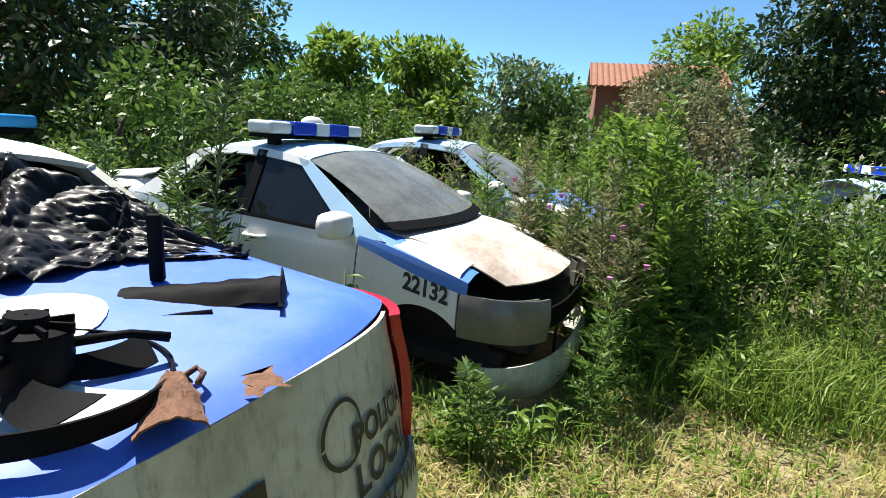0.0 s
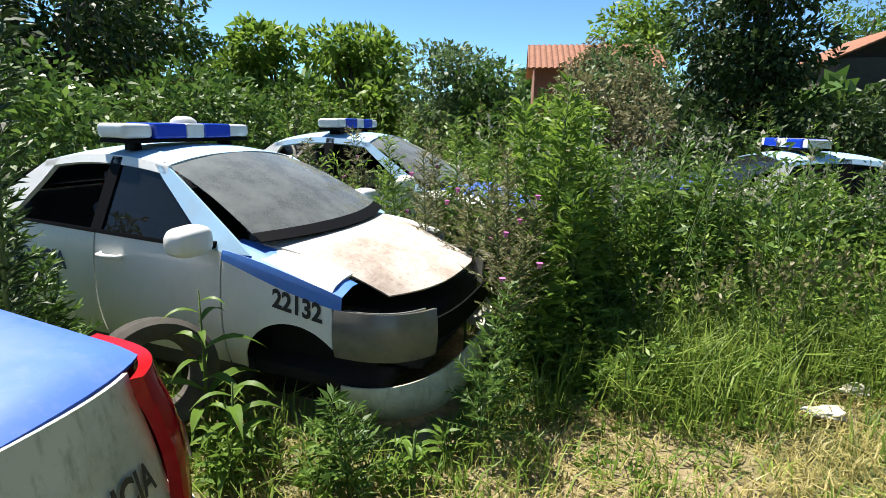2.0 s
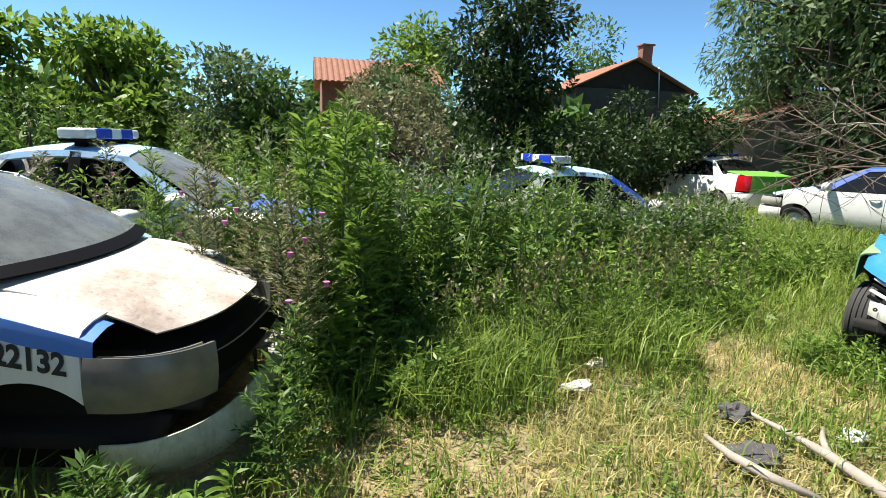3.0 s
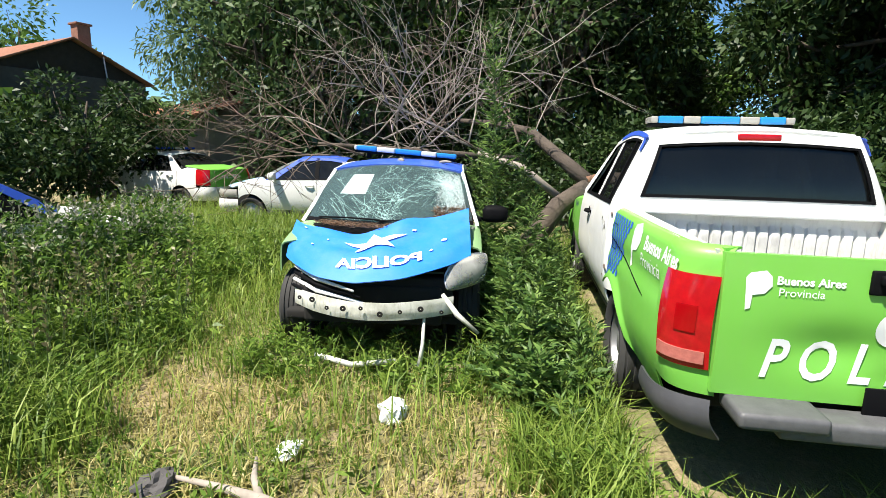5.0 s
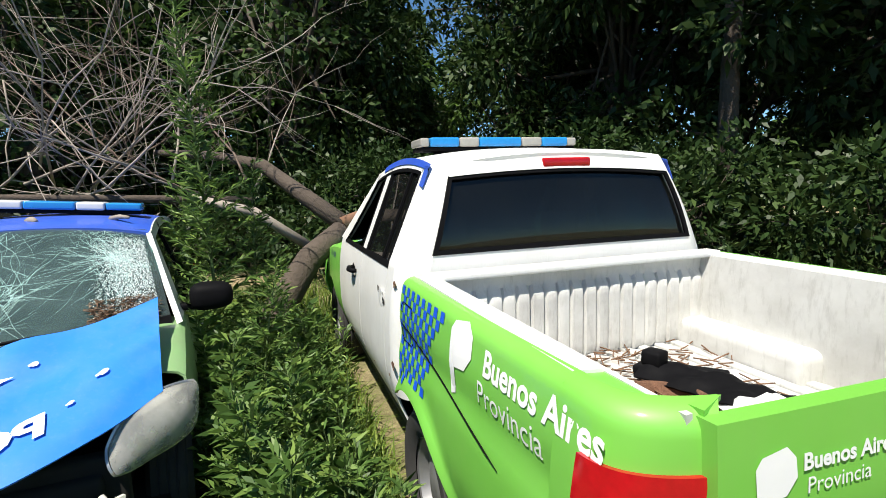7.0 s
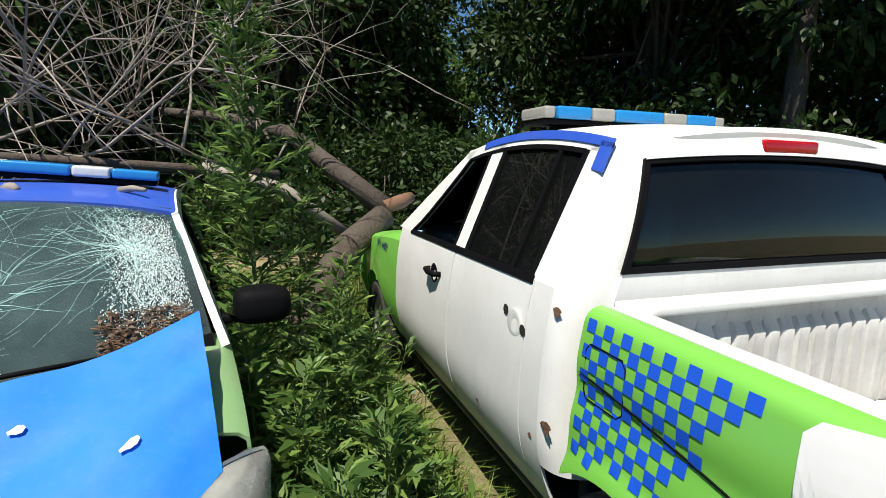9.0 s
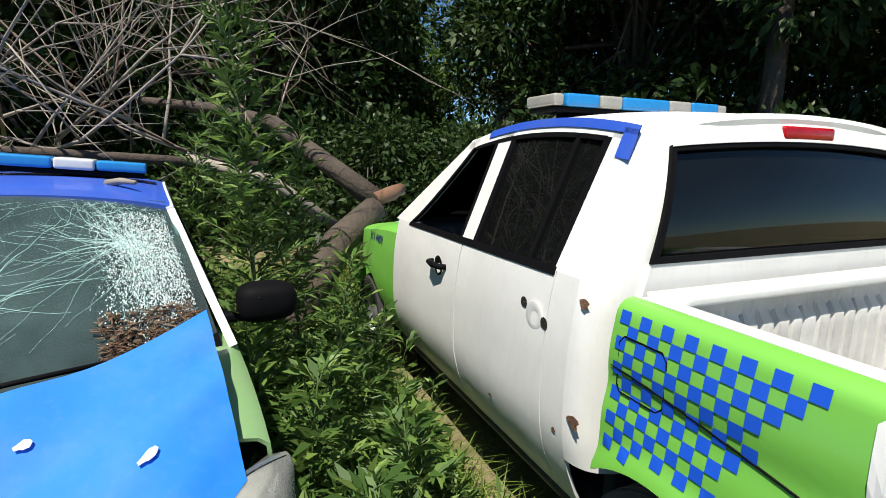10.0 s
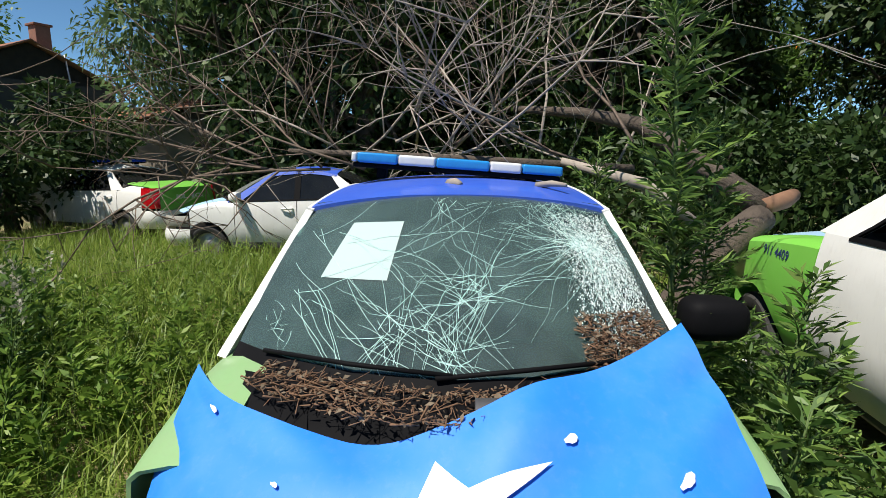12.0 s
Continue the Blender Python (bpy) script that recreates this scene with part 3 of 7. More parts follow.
    if trunk and s["rwb"][0] > 0.5:
        zt = tz(s["tx"]) - 0.012
        def deck(u, v):
            k = 2 * v - 1
            p = car.plan(k * 0.70, zt, False, 0.42, 0.16 * (zt - 0.60), 0.004)
            xf = s["rwb"][0] + 0.06
            w = lerp(abs(p.y), car.half(0.6, 1.0) - 0.08, u)
            roll = 1 - (1 - min(1, u / 0.16)) ** 2
            return Vector((lerp(p.x, xf, u), math.copysign(w, k) if abs(k) > 0.999 else w * p.y / max(1e-6, abs(car.plan(0.70, zt, False, 0.42, 0).y)),
                           lerp(zt, tz(xf) + 0.02, u) + 0.035 * roll * (1 - 0.7 * k ** 4)))
        patch("boot_lid", deck, 26, 24, c["trunk"], root, 0.014)
        car.deck = deck
    if trunk:
        car.ends("tail_panel", -0.52, 0.52, 0.60, tz(s["tx"]) - 0.012, c["tail"], lean=0.16 if s["rwb"][0] > 0.5 else 0.05, nv=8)
        for sd in (1, -1):
            car.ends("tail_lamp", sd * 0.50, sd * 0.995, 0.66, tz(0.3) - 0.02, LENS_RED, lean=0.10, nu=10, nv=8, off=0.012, thick=0.03, bulge=0.012)
        car.ends("rear_bumper", -1.0, 1.0, 0.27, 0.62, c["bumper"], nu=34, off=0.02, bulge=0.025)
    if hood:
        patch("bonnet", lambda u, v: Vector((lerp(s["wsb"][0] - 0.3 * (2 * v - 1) ** 2 + 0.03, s["L"] - 0.14 - 0.22 * abs(2 * v - 1) ** 3, u), (2 * v - 1) * s["hoodw"] * lerp(1.08, 0.96, u),
                                             fz(lerp(s["wsb"][0] - 0.3 * (2 * v - 1) ** 2, s["L"] - 0.2, u)) + 0.045 - 0.03 * (2 * v - 1) ** 2)), 18, 18, c["hood"], root, 0.012)
    if front in (True, "loose"):
        if front is True:
            car.ends("front_bumper", -1.0, 1.0, 0.24, 0.52, c["bumper"], True, d=0.56, nu=34, off=0.012, bulge=0.03)
        else:
            # torn down at one side, a dark gap above it
            def hung(u, v):
                a = lerp(-1.0, 1.0, u)
                z = lerp(0.15, 0.40, v) + 0.05 * a - 0.035 * abs(a) ** 3
                return car.plan(a, z, True, 0.56, 0.03 - 0.05 * abs(a) ** 3, 0.012 + 0.03 * math.sin(v * math.pi))
            patch("front_bumper", hung, 34, 8, c["bumper"], root, 0.012, "torn hanging white bumper skin")
            for sd in (1, -1):
                car.ends("lamp_bowl", sd * 0.42, sd * 0.97, 0.55, s["nose"] - 0.03, REFLECTOR, True, d=0.56, nu=12, off=-0.05, thick=0.01, x0=0.03)
        car.ends("grille", -0.42, 0.42, 0.55, 0.68, BLACK, True, d=0.56, nu=12, off=0.0, x0=0.05)
        for sd in (1, -1):
            car.ends("head_lamp", sd * 0.40, sd * 0.99, 0.50 if front == "loose" else 0.56, s["nose"] - 0.01, LENS_HAZE if front == "loose" else LENS_CLEAR, True, d=0.56, nu=12, off=0.012, thick=0.03, bulge=0.02, x0=0.02)
    inside(car)
    for on, (ax, sd) in zip(wheels, ((s["axr"], 1), (s["axr"], -1), (s["axf"], 1), (s["axf"], -1))):
        if on:
            wheel(root, ax, sd * (s["hw"] - 0.12), s["wr"] + 0.01, flat=flat)
    return root, car


def stand(x, y, yaw, z=0.0, pitch=0.0, roll=0.0):
    """A vehicle's pose: its tail's middle on the ground, the way it points, nose up and lean."""
    return pose(x, y, z, 0, 0, yaw) @ pose(0, 0, 0, roll, -pitch, 0)


# the patrol car whose boot the walk begins at
YA = radians(152.0)
fa = Vector((math.cos(YA), math.sin(YA), 0))
la = Vector((-fa.y, fa.x, 0))
pa = Vector((0.30, 2.12, 0)) + la * 0.755 - fa * 0.19
car_a, A = saloon("patrol_car", stand(pa.x, pa.y, 152.0, 0.02), SEDAN, "blue and grimy white patrol saloon with a rust-spotted boot lid", dict(body=WHITE_DIRTY, door=WHITE_DIRTY, roof=WHITE, trunk=FADED_BLUE, hood=BLUE, tail=WHITE_DIRTY, bumper=WHITE_DIRTY), windows=dict(rw=None))

# the white and pale blue patrol car with the fleet number
YB = -27.0
fb = Vector((math.cos(radians(YB)), math.sin(radians(YB)), 0))
lb = Vector((-fb.y, fb.x, 0))
pb = Vector((1.51, 3.94, 0)) - fb * 4.29 - lb * 0.05
car_b, B = saloon("patrol_car", stand(pb.x, pb.y, YB, 0.02, -1.2), SEDAN_B, "white patrol saloon with pale blue roof and peeling bonnet", dict(body=WHITE, door=WHITE, roof=PALE_BLUE, trunk=WHITE, hood=HOOD_DIRT, tail=WHITE, bumper=WHITE_DIRTY, pillar=PALE_BLUE, rail=WHITE), wheels=(1, 1, 1, 0), windows=dict(rr=None), front="loose")

# further cars, half sunk in the weeds
car_e, E_ = saloon("patrol_car", stand(-1.35, 7.6, -20, 0.05), SEDAN, "pale blue and white patrol saloon overgrown to its windows", dict(body=WHITE, door=WHITE, roof=PALE_BLUE, trunk=PALE_BLUE, hood=FADED_BLUE, tail=WHITE, bumper=WHITE, pillar=PALE_BLUE), windows=dict(fr=None, rr=None))
car_d, D_ = saloon("patrol_car", stand(3.95, 7.0, -14, -0.10), SEDAN, "white and blue patrol saloon sunk among tall weeds", dict(body=WHITE, door=WHITE, roof=PALE_BLUE, trunk=BLUE, hood=WHITE, tail=WHITE, bumper=WHITE, pillar=BLUE), windows=dict(ws=GLASS_DARK))
car_f, F_ = saloon("patrol_car", stand(14.75, 8.5, 78, 0.0), SEDAN, "white and lime green patrol saloon with blue door stripe", dict(body=WHITE, door=WHITE, roof=WHITE, trunk=GREEN, hood=WHITE, tail=GREEN, bumper=WHITE))
car_g, G_ = saloon("patrol_car", stand(13.85, 3.5, 99, 0.0), SEDAN, "white patrol saloon with dark blue upper body behind branches", dict(body=WHITE, door=WHITE, roof=BLUE, trunk=WHITE, hood=PALE_BLUE, tail=WHITE, bumper=WHITE, pillar=BLUE))

# the wrecked patrol car with the smashed windscreen
YC = 186.0
fc = Vector((math.cos(radians(YC)), math.sin(radians(YC)), 0))
pc = Vector((5.58, 2.035, 0)) - fc * 3.72
car_c, C = saloon("patrol_car", stand(pc.x, pc.y, YC, 0.03, 0.0), HATCH, "wrecked blue patrol hatchback with buckled bonnet and smashed windscreen", dict(body=DULL_GREEN, door=DULL_GREEN, roof=BLUE, trunk=WHITE, hood=CYAN, tail=WHITE, bumper=WHITE, pillar=WHITE, rail=WHITE, mirror=BLACK), mirrors=(1,), windows=dict(ws=GLASS_CRACK), hood=False, front="wreck")

# ---- the pick-up ----
PX, PY = 4.32, -0.63
truck = thing("pickup_truck", stand(PX, PY, 0, 0.0), "white and lime green patrol pick-up with dented tailgate", "pickup truck")
T = Car(PICKUP, truck)


SCUFFED = plain("scuffed_grey_plastic", (0.085, 0.085, 0.09), 0.55, var=0.4, scale=18)


def pickup():
    s = PICKUP
    rail = 1.255
    fz = lambda x: lerp(1.20, s["nose"], max(0, (x - s["wsbs"]) / (s["L"] - 0.2 - s["wsbs"])) ** 1.5)
    bed0, bed1 = 0.30, 1.60

    def skin(x, z):
        """How far the bed's flank stands off the plain side: a shallow crease, and a lip round the arch."""
        lo = T.low(x)
        lip = 0.03 * math.exp(-((z - lo) / 0.05) ** 2) if lo > s["sill"] + 0.01 else 0.0
        return lip - 0.014 * math.exp(-((z - 1.0) / 0.06) ** 2)

    for sd in (1, -1):
        # flank of the bed: upper shoulder stands proud, below it the panel is scooped
        def flank(u, v, sd=sd):
            x = lerp(bed0, bed1 + 0.015, u)
            lo = T.low(x)
            if v < 0.8:
                z = lerp(lo, rail - 0.05, v / 0.8)
                return T.side(x, z, sd, skin(x, z))
            k = (v - 0.8) / 0.2
            w = T.half(x, rail - 0.05)
            return Vector((x, sd * (w - 0.06 * (1 - math.cos(k * math.pi / 2))), rail - 0.05 + 0.055 * math.sin(k * math.pi / 2)))
        patch("bed_side", flank, 40, 26, GREEN, truck, 0.012, "lime green bed flank" )
        # flat cap and inner wall of the bed
        patch("bed_rail", lambda u, v, sd=sd: Vector((lerp(0.31, bed1, u), sd * lerp(T.half(0.8, rail) - 0.052, T.half(0.8, rail) - 0.135, v), rail + 0.004 - 0.008 * v)), 10, 3, WHITE, truck, 0.02)
        patch("bed_inner_wall", lambda u, v, sd=sd: Vector((lerp(0.06, bed1, u), sd * (T.half(0.8, rail) - lerp(0.135, 0.15, min(1, v * 3)) + (0.05 * max(0, v - 0.35) if v > 0.35 else 0) * 0.2), lerp(rail - 0.008, 0.76, v))), 30, 8, BED_WHITE, truck, 0.015)
        box("wheel_box", (0.98, 0.20, 0.18), (s["axr"], sd * 0.71, 0.82), BED_WHITE, truck, 0.05, segs=4)
        # doors, fender, pillars
        T.panel("rear_door", s["drear"], s["bp"], T.belt, WHITE, sd)
        T.panel("front_door", s["bp"], s["dfront"], T.belt, WHITE, sd)
        T.panel("cab_corner", 1.80, s["drear"], T.belt, WHITE, sd, gap=0.0)
        T.panel("fender", s["dfront"], s["L"] - 0.42, fz, GREEN, sd, roll=s["hoodw"], label="lime green front wing")
        # dark sill colour stands in for the shadow below the doors
        box("sill", (1.95, 0.06, 0.08), (2.85, sd * 0.82, s["sill"] - 0.01), TRIM, truck, 0.02)
        xa = lambda v: lerp(s["wsbs"] + 0.05, s["wst"][0] + 0.03, v)
        xwf = lambda v: lerp(s["dfront"] - 0.22, s["wst"][0] - 0.06, max(0, v) ** 0.85)
        T.pane("c_pillar", lambda v: lerp(s["rwb"][0] + 0.15, s["rwt"][0] + 0.11, v), lambda v: lerp(1.96, 1.92, v), WHITE, sd, thick=0.03)
        T.pane("b_pillar", lambda v: 2.62, lambda v: 2.74, WHITE, sd, thick=0.04)
        T.pane("a_pillar", xwf, xa, WHITE, sd, thick=0.03, nu=3)
        T.pane("roof_rail", lambda v: s["rwt"][0] + 0.10, lambda v: s["wst"][0] + 0.03, WHITE, sd, v0=0.92, v1=1.02, nu=18, nv=3, thick=0.03)
        T.pane("roof_stripe", lambda v: 1.80, lambda v: 2.85, BLUE, sd, v0=0.965, v1=1.03, nu=14, nv=2, thick=0.004, off=0.006, label="blue stripe on the roof edge")
        T.pane("roof_stripe", lambda v: 1.80, lambda v: 1.87, BLUE, sd, v0=0.80, v1=1.0, nu=3, nv=3, thick=0.004, off=0.006)
        T.pane("window_trim", lambda v: 1.95, xwf, BLACK, sd, v0=-0.03, v1=0.03, nu=12, nv=2, thick=0.012, off=0.004)
        # rubber frames round the side windows
        for xb, xf in ((lambda v: lerp(1.96, 1.92, v), lambda v: lerp(1.995, 1.955, v)), (lambda v: 2.585, lambda v: 2.62), (lambda v: 2.74, lambda v: 2.765), (lambda v: xwf(v) - 0.03, xwf), (lambda v: lerp(2.12, 2.10, v), lambda v: lerp(2.145, 2.125, v))):
            T.pane("window_seal", xb, xf, BLACK, sd, v1=0.92, nu=2, nv=6, thick=0.012, off=0.003)
        T.pane("window_seal", lambda v: 1.95, lambda v: xwf(1), BLACK, sd, v0=0.89, v1=0.925, nu=10, nv=2, thick=0.012, off=0.003)
        T.pane("rear_side_window", lambda v: lerp(1.98, 1.94, v), lambda v: 2.60, GLASS_GREEN, sd, v1=0.91, thick=0.004, off=-0.012)
        if sd < 0:
            T.pane("front_side_window", lambda v: 2.75, xwf, GLASS_GREEN, sd, v1=0.91, thick=0.004, off=-0.012)
        for hx, whole in ((2.95, True), (2.02, False)):
            p = T.side(hx, 1.09, sd)
            lathe("handle_dish", [(0.055, sd * 0.004), (0.05, sd * 0.006), (0.004, -sd * 0.004)], BLACK if whole else WHITE, truck, at=p, segs=20)
            if whole:
                handle(T, hx, 1.10, sd, BLACK)
            else:
                for dx, dz in ((-0.07, -0.01), (0.075, 0.03)):
                    # flat dark disc paints the shade in an open hole
                    lathe("handle_hole", [(0.022, sd * 0.005), (0.004, sd * 0.005)], WELL, truck, at=T.side(hx + dx, 1.09 + dz, sd), segs=14)
        wheel(truck, s["axr"], sd * 0.80, 0.37, 0.25, 0.02)
        wheel(truck, s["axf"], sd * 0.80, 0.37, 0.25, 0.02)
        for ax in (s["axr"], s["axf"]):
            box("wheel_well", (0.95, 0.03, 0.5), (ax, sd * 0.62, 0.46), WELL, truck, 0.005)
        # corner of the tail beside the lamp
        def corner(u, v, sd=sd):
            a = sd * lerp(0.44, 1.0, u)
            if v < 0.8:
                return T.plan(a, lerp(0.60, rail - 0.05, v / 0.8), False, 0.30, 0.0)
            k = (v - 0.8) / 0.2
            p = T.plan(a, rail - 0.05, False, 0.30, 0.0, -0.06 * (1 - math.cos(k * math.pi / 2)))
            return Vector((p.x, p.y, rail - 0.05 + 0.055 * math.sin(k * math.pi / 2)))
        patch("bed_corner", corner, 16, 24, GREEN, truck, 0.012)
        def corner_cap(u, v, sd=sd):
            p = T.plan(sd * lerp(0.44, 1.0, u), rail, False, 0.30, 0.0, -0.055)
            q = Vector((lerp(0.05, 0.33, u), sd * lerp(0.74, T.half(0.8, rail) - 0.135, u), 0))
            return Vector((lerp(p.x, q.x, v), lerp(p.y, q.y, v), rail - 0.006 - 0.006 * v))
        patch("bed_corner_cap", corner_cap, 14, 3, GREEN, truck, 0.012)
        # rounded corner of the cab's back
        def cab_edge(u, v, sd=sd):
            w = lerp(-1.3, 1.03, v)
            k = max(w, -0.12)
            x1 = lerp(s["rwb"][0] + 0.15, s["rwt"][0] + 0.12, k)
            a = T.side(x1, lerp(T.belt(x1), T.edge(x1), w), sd, 0.002)
            b = T.wind(sd * 0.885, k, False, 0.0)
            b.z += (w - k) * 0.5
            m = Vector((b.x + 0.01, a.y * 0.99, (a.z + b.z) / 2))
            return a * (1 - u) ** 2 + m * 2 * u * (1 - u) + b * u * u
        patch("cab_corner_post", cab_edge, 12, 30, WHITE, truck, 0.015)
        T.ends("tail_lamp", sd * 0.455, sd * 0.93, 0.72, 1.135, LENS_RED, d=0.30, nu=12, nv=10, off=0.012, bulge=0.008, thick=0.03)
        T.ends("lamp_reflector", sd * 0.48, sd * 0.90, 0.745, 0.80, plain("pale_red_lens", (0.42, 0.13, 0.11), 0.15, bump=0, var=0.4, scale=40), d=0.30, nu=10, nv=3, off=0.022, thick=0.006, label="pale reversing lamp strip")
        T.ends("lamp_reflector", sd * 0.55, sd * 0.72, 0.88, 1.00, plain("deep_red_lens", (0.3, 0.0, 0.004), 0.15, bump=0), d=0.30, nu=6, nv=4, off=0.024, thick=0.005)
        # step bumper, wrapped round the corner
        T.ends("bumper_corner", sd * 0.42, sd * 1.0, 0.44, 0.62, TRIM, d=0.30, nu=14, nv=6, off=0.07, bulge=0.03, x0=-0.02)
        box("bumper_step", (0.24, 0.34, 0.07), (-0.05, sd * 0.52, 0.595), SCUFFED, truck, 0.02)
    # tailgate with a shallow dent under the letters
    def gate(u, v):
        y, z = lerp(-0.75, 0.75, u), lerp(0.63, rail - 0.01, v)
        dent = 0.03 * math.exp(-((y - 0.28) / 0.22) ** 2 - ((z - 0.86) / 0.10) ** 2) + 0.018 * math.exp(-((y + 0.05) / 0.2) ** 2 - ((z - 0.74) / 0.06) ** 2)
        return Vector((0.0 + 0.02 * abs(y) ** 2 - 0.012 * math.sin(v * math.pi) + dent, y, z))
    tg = patch("tailgate", gate, 40, 26, GREEN, truck, 0.05, "dented lime green tailgate")
    on = lambda u, v: gate(u / 1.50 + 0.5, (v - 0.63) / (rail - 0.64)) + Vector((-0.004, 0, 0))
    # seen from behind, the words run from the left flank to the right one
    lettering("lettering", "P O L I C I A", 0.235, lambda u, v: on(-u - 0.2 * v + 0.085, v + 0.80), LETTER_W, tg, 0.005, 0.76)
    lettering("lettering", "Buenos Aires", 0.047, lambda u, v: on(-u + 0.425, v + 1.140), LETTER_W, tg, 0.0015)
    lettering("lettering", "Provincia", 0.047, lambda u, v: on(-u + 0.455, v + 1.092), LETTER_W, tg, 0.0)
    shield = [(-0.06, -0.11), (-0.035, -0.10), (-0.03, -0.03), (0.03, -0.02), (0.065, 0.02), (0.06, 0.07), (0.03, 0.10), (-0.05, 0.085), (-0.07, 0.06)]
    poly_decal("emblem", [(-x * 0.75 + 0.615, z * 0.8 + 1.10) for x, z in shield], on, LETTER_W, tg)
    poly_decal("badge", [(0.065 * math.cos(a) + 0.10, 0.075 * math.sin(a) + 0.965) for a in np.linspace(0, 2 * math.pi, 28)[:-1]], on, LETTER_W, tg)
    box("latch_recess", (0.02, 0.17, 0.10), (-0.012, 0.13, 1.155), BLACK, truck, 0.008)
    box("latch_handle", (0.03, 0.12, 0.045), (-0.03, 0.13, 1.167), BLACK, truck, 0.012)
    lathe("lock", [(0.014, -0.035), (0.012, -0.038), (0.002, -0.038)], CHROME, truck, "X", 16, (0.0, 0.07, 1.13))
    # words, emblem and chequers on the flank
    for sd in (1, -1):
        fl = lambda u, v, sd=sd: T.side(u, v, sd, 0.003 + skin(u, v))
        lettering("lettering", "Buenos Aires", 0.105, lambda u, v, sd=sd: fl(0.40 - sd * u, v + 1.165), LETTER_W, truck, 0.003, 0.95)
        lettering("lettering", "Provincia", 0.10, lambda u, v, sd=sd: fl(0.52 - sd * u, v + 1.07), LETTER_W, truck, 0.0)
        poly_decal("emblem", [(0.84 - sd * x * 1.35, z * 1.3 + 1.125) for x, z in shield], fl, LETTER_W, truck)
        bm = bmesh.new()
        c = 0.0385
        for i in range(17):
            for j in range(14):
                x, z = 1.592 - i * c, 1.232 - j * c
                if (i + j) % 2 or i > 14 - j * 0.55 or z - c < T.low(x - c / 2) + 0.03 or z - c < 0.70:
                    continue
                bm.faces.new([bm.verts.new(fl(a, b)) for a, b in ((x, z), (x - c, z), (x - c, z - c), (x, z - c))])
        part("chequer_band", bm, CHECK_BLUE, truck, "blue chequer pattern", False)
        # fuel flap outline
        tubes("fuel_flap_seam", [([fl(a, b) for a, b in ((1.56, 1.16), (1.42, 1.16), (1.40, 1.14), (1.40, 1.01), (1.42, 0.99), (1.56, 0.99), (1.575, 1.01), (1.575, 1.14), (1.56, 1.16))], 0.0025)], BLACK, truck, sides=4)
        # thin black line draws the shade along the flank's crease
        tubes("crease_shade_line", [([fl(lerp(1.60, 0.55, k / 12), 1.06 - 0.16 * (k / 12) ** 1.3) for k in range(13)], [0.001] + [0.003] * 11 + [0.001])], BLACK, truck, "black line drawing the shaded crease along the flank", 4)
    # bed floor with ribs, bulkhead with ribs
    floor_bed = box("bed_floor", (1.55, 1.5, 0.03), (0.83, 0, 0.755), BED_WHITE, truck, 0.004)
    for k in range(14):
        box("floor_rib", (1.5, 0.05, 0.02), (0.83, -0.68 + k * 0.105, 0.777), BED_WHITE, floor_bed, 0.006)
    def bulk(u, v):
        y = lerp(-0.80, 0.80, u)
        k = (y / 0.075) % 1
        rib = 0.026 * min(1, max(0, (0.5 - abs(k - 0.5)) * 7 - 0.9)) * (1 if 0.08 < v < 0.80 else 0)
        return Vector((bed1 - 0.01 - rib, y, lerp(0.77, rail - 0.005, v)))
    patch("bed_bulkhead", bulk, 208, 12, BED_WHITE, truck, 0.02)
    box("bulkhead_cap", (0.10, 1.66, 0.035), (bed1 - 0.045, 0, rail + 0.002), WHITE, truck, 0.01)
    # cab back with its window, brake lamp
    patch("cab_back", lambda u, v: T.wind(0.90 * (2 * u - 1), lerp(-0.12, 0.14, v), False, -0.005) , 20, 8, WHITE, truck, 0.02)
    def ring(u0, u1, v0, v1):
        return lambda u, v: T.wind(lerp(u0, u1, u), lerp(v0, v1, v), False)
    patch("cab_back_frame", ring(-0.90, 0.90, 0.835, 1.02), 20, 3, WHITE, truck, 0.025)
    patch("rear_window_seal", lambda u, v: T.wind(lerp(-0.90, 0.90, u), lerp(0.13, 0.17, v), False, 0.006), 16, 2, BLACK, truck, 0.014)
    patch("rear_window_seal", lambda u, v: T.wind(lerp(-0.90, 0.90, u), lerp(0.81, 0.85, v), False, 0.006), 16, 2, BLACK, truck, 0.014)
    for q in (-1, 1):
        patch("rear_window_seal", lambda u, v: T.wind(q * lerp(0.875, 0.905, u), lerp(0.13, 0.85, v), False, 0.006), 2, 8, BLACK, truck, 0.014)
    patch("rear_window", lambda u, v: T.wind(lerp(-0.89, 0.89, u), lerp(0.14, 0.84, v), False, -0.008), 16, 8, GLASS_GREEN, truck, 0.004)
    p = T.wind(0, 0.90, False, 0.015)
    box("brake_lamp", (0.04, 0.28, 0.05), p, LENS_RED, truck, 0.012, "high red brake lamp")
    # roof, screen, bonnet, nose
    patch("roof", lambda u, v: Vector((lerp(s["rwt"][0] - 0.035, s["wst"][0] + 0.01, u) + 0.06 * abs(2 * v - 1) ** 6 * (1 - u), (2 * v - 1) * (T.half(lerp(s["rwt"][0], s["wst"][0], u), T.edge(lerp(s["rwt"][0], s["wst"][0], u))) - 0.002 - 0.05 * (1 - min(1, u / 0.08)) ** 2),
                                        T.roofz(lerp(s["rwt"][0], s["wst"][0], u)) - 0.06 * abs(2 * v - 1) ** 2.4)), 20, 18, WHITE, truck, 0.02)
    patch("windscreen", lambda u, v: T.wind(2 * u - 1, v), 20, 10, GLASS_GREEN, truck, 0.004)
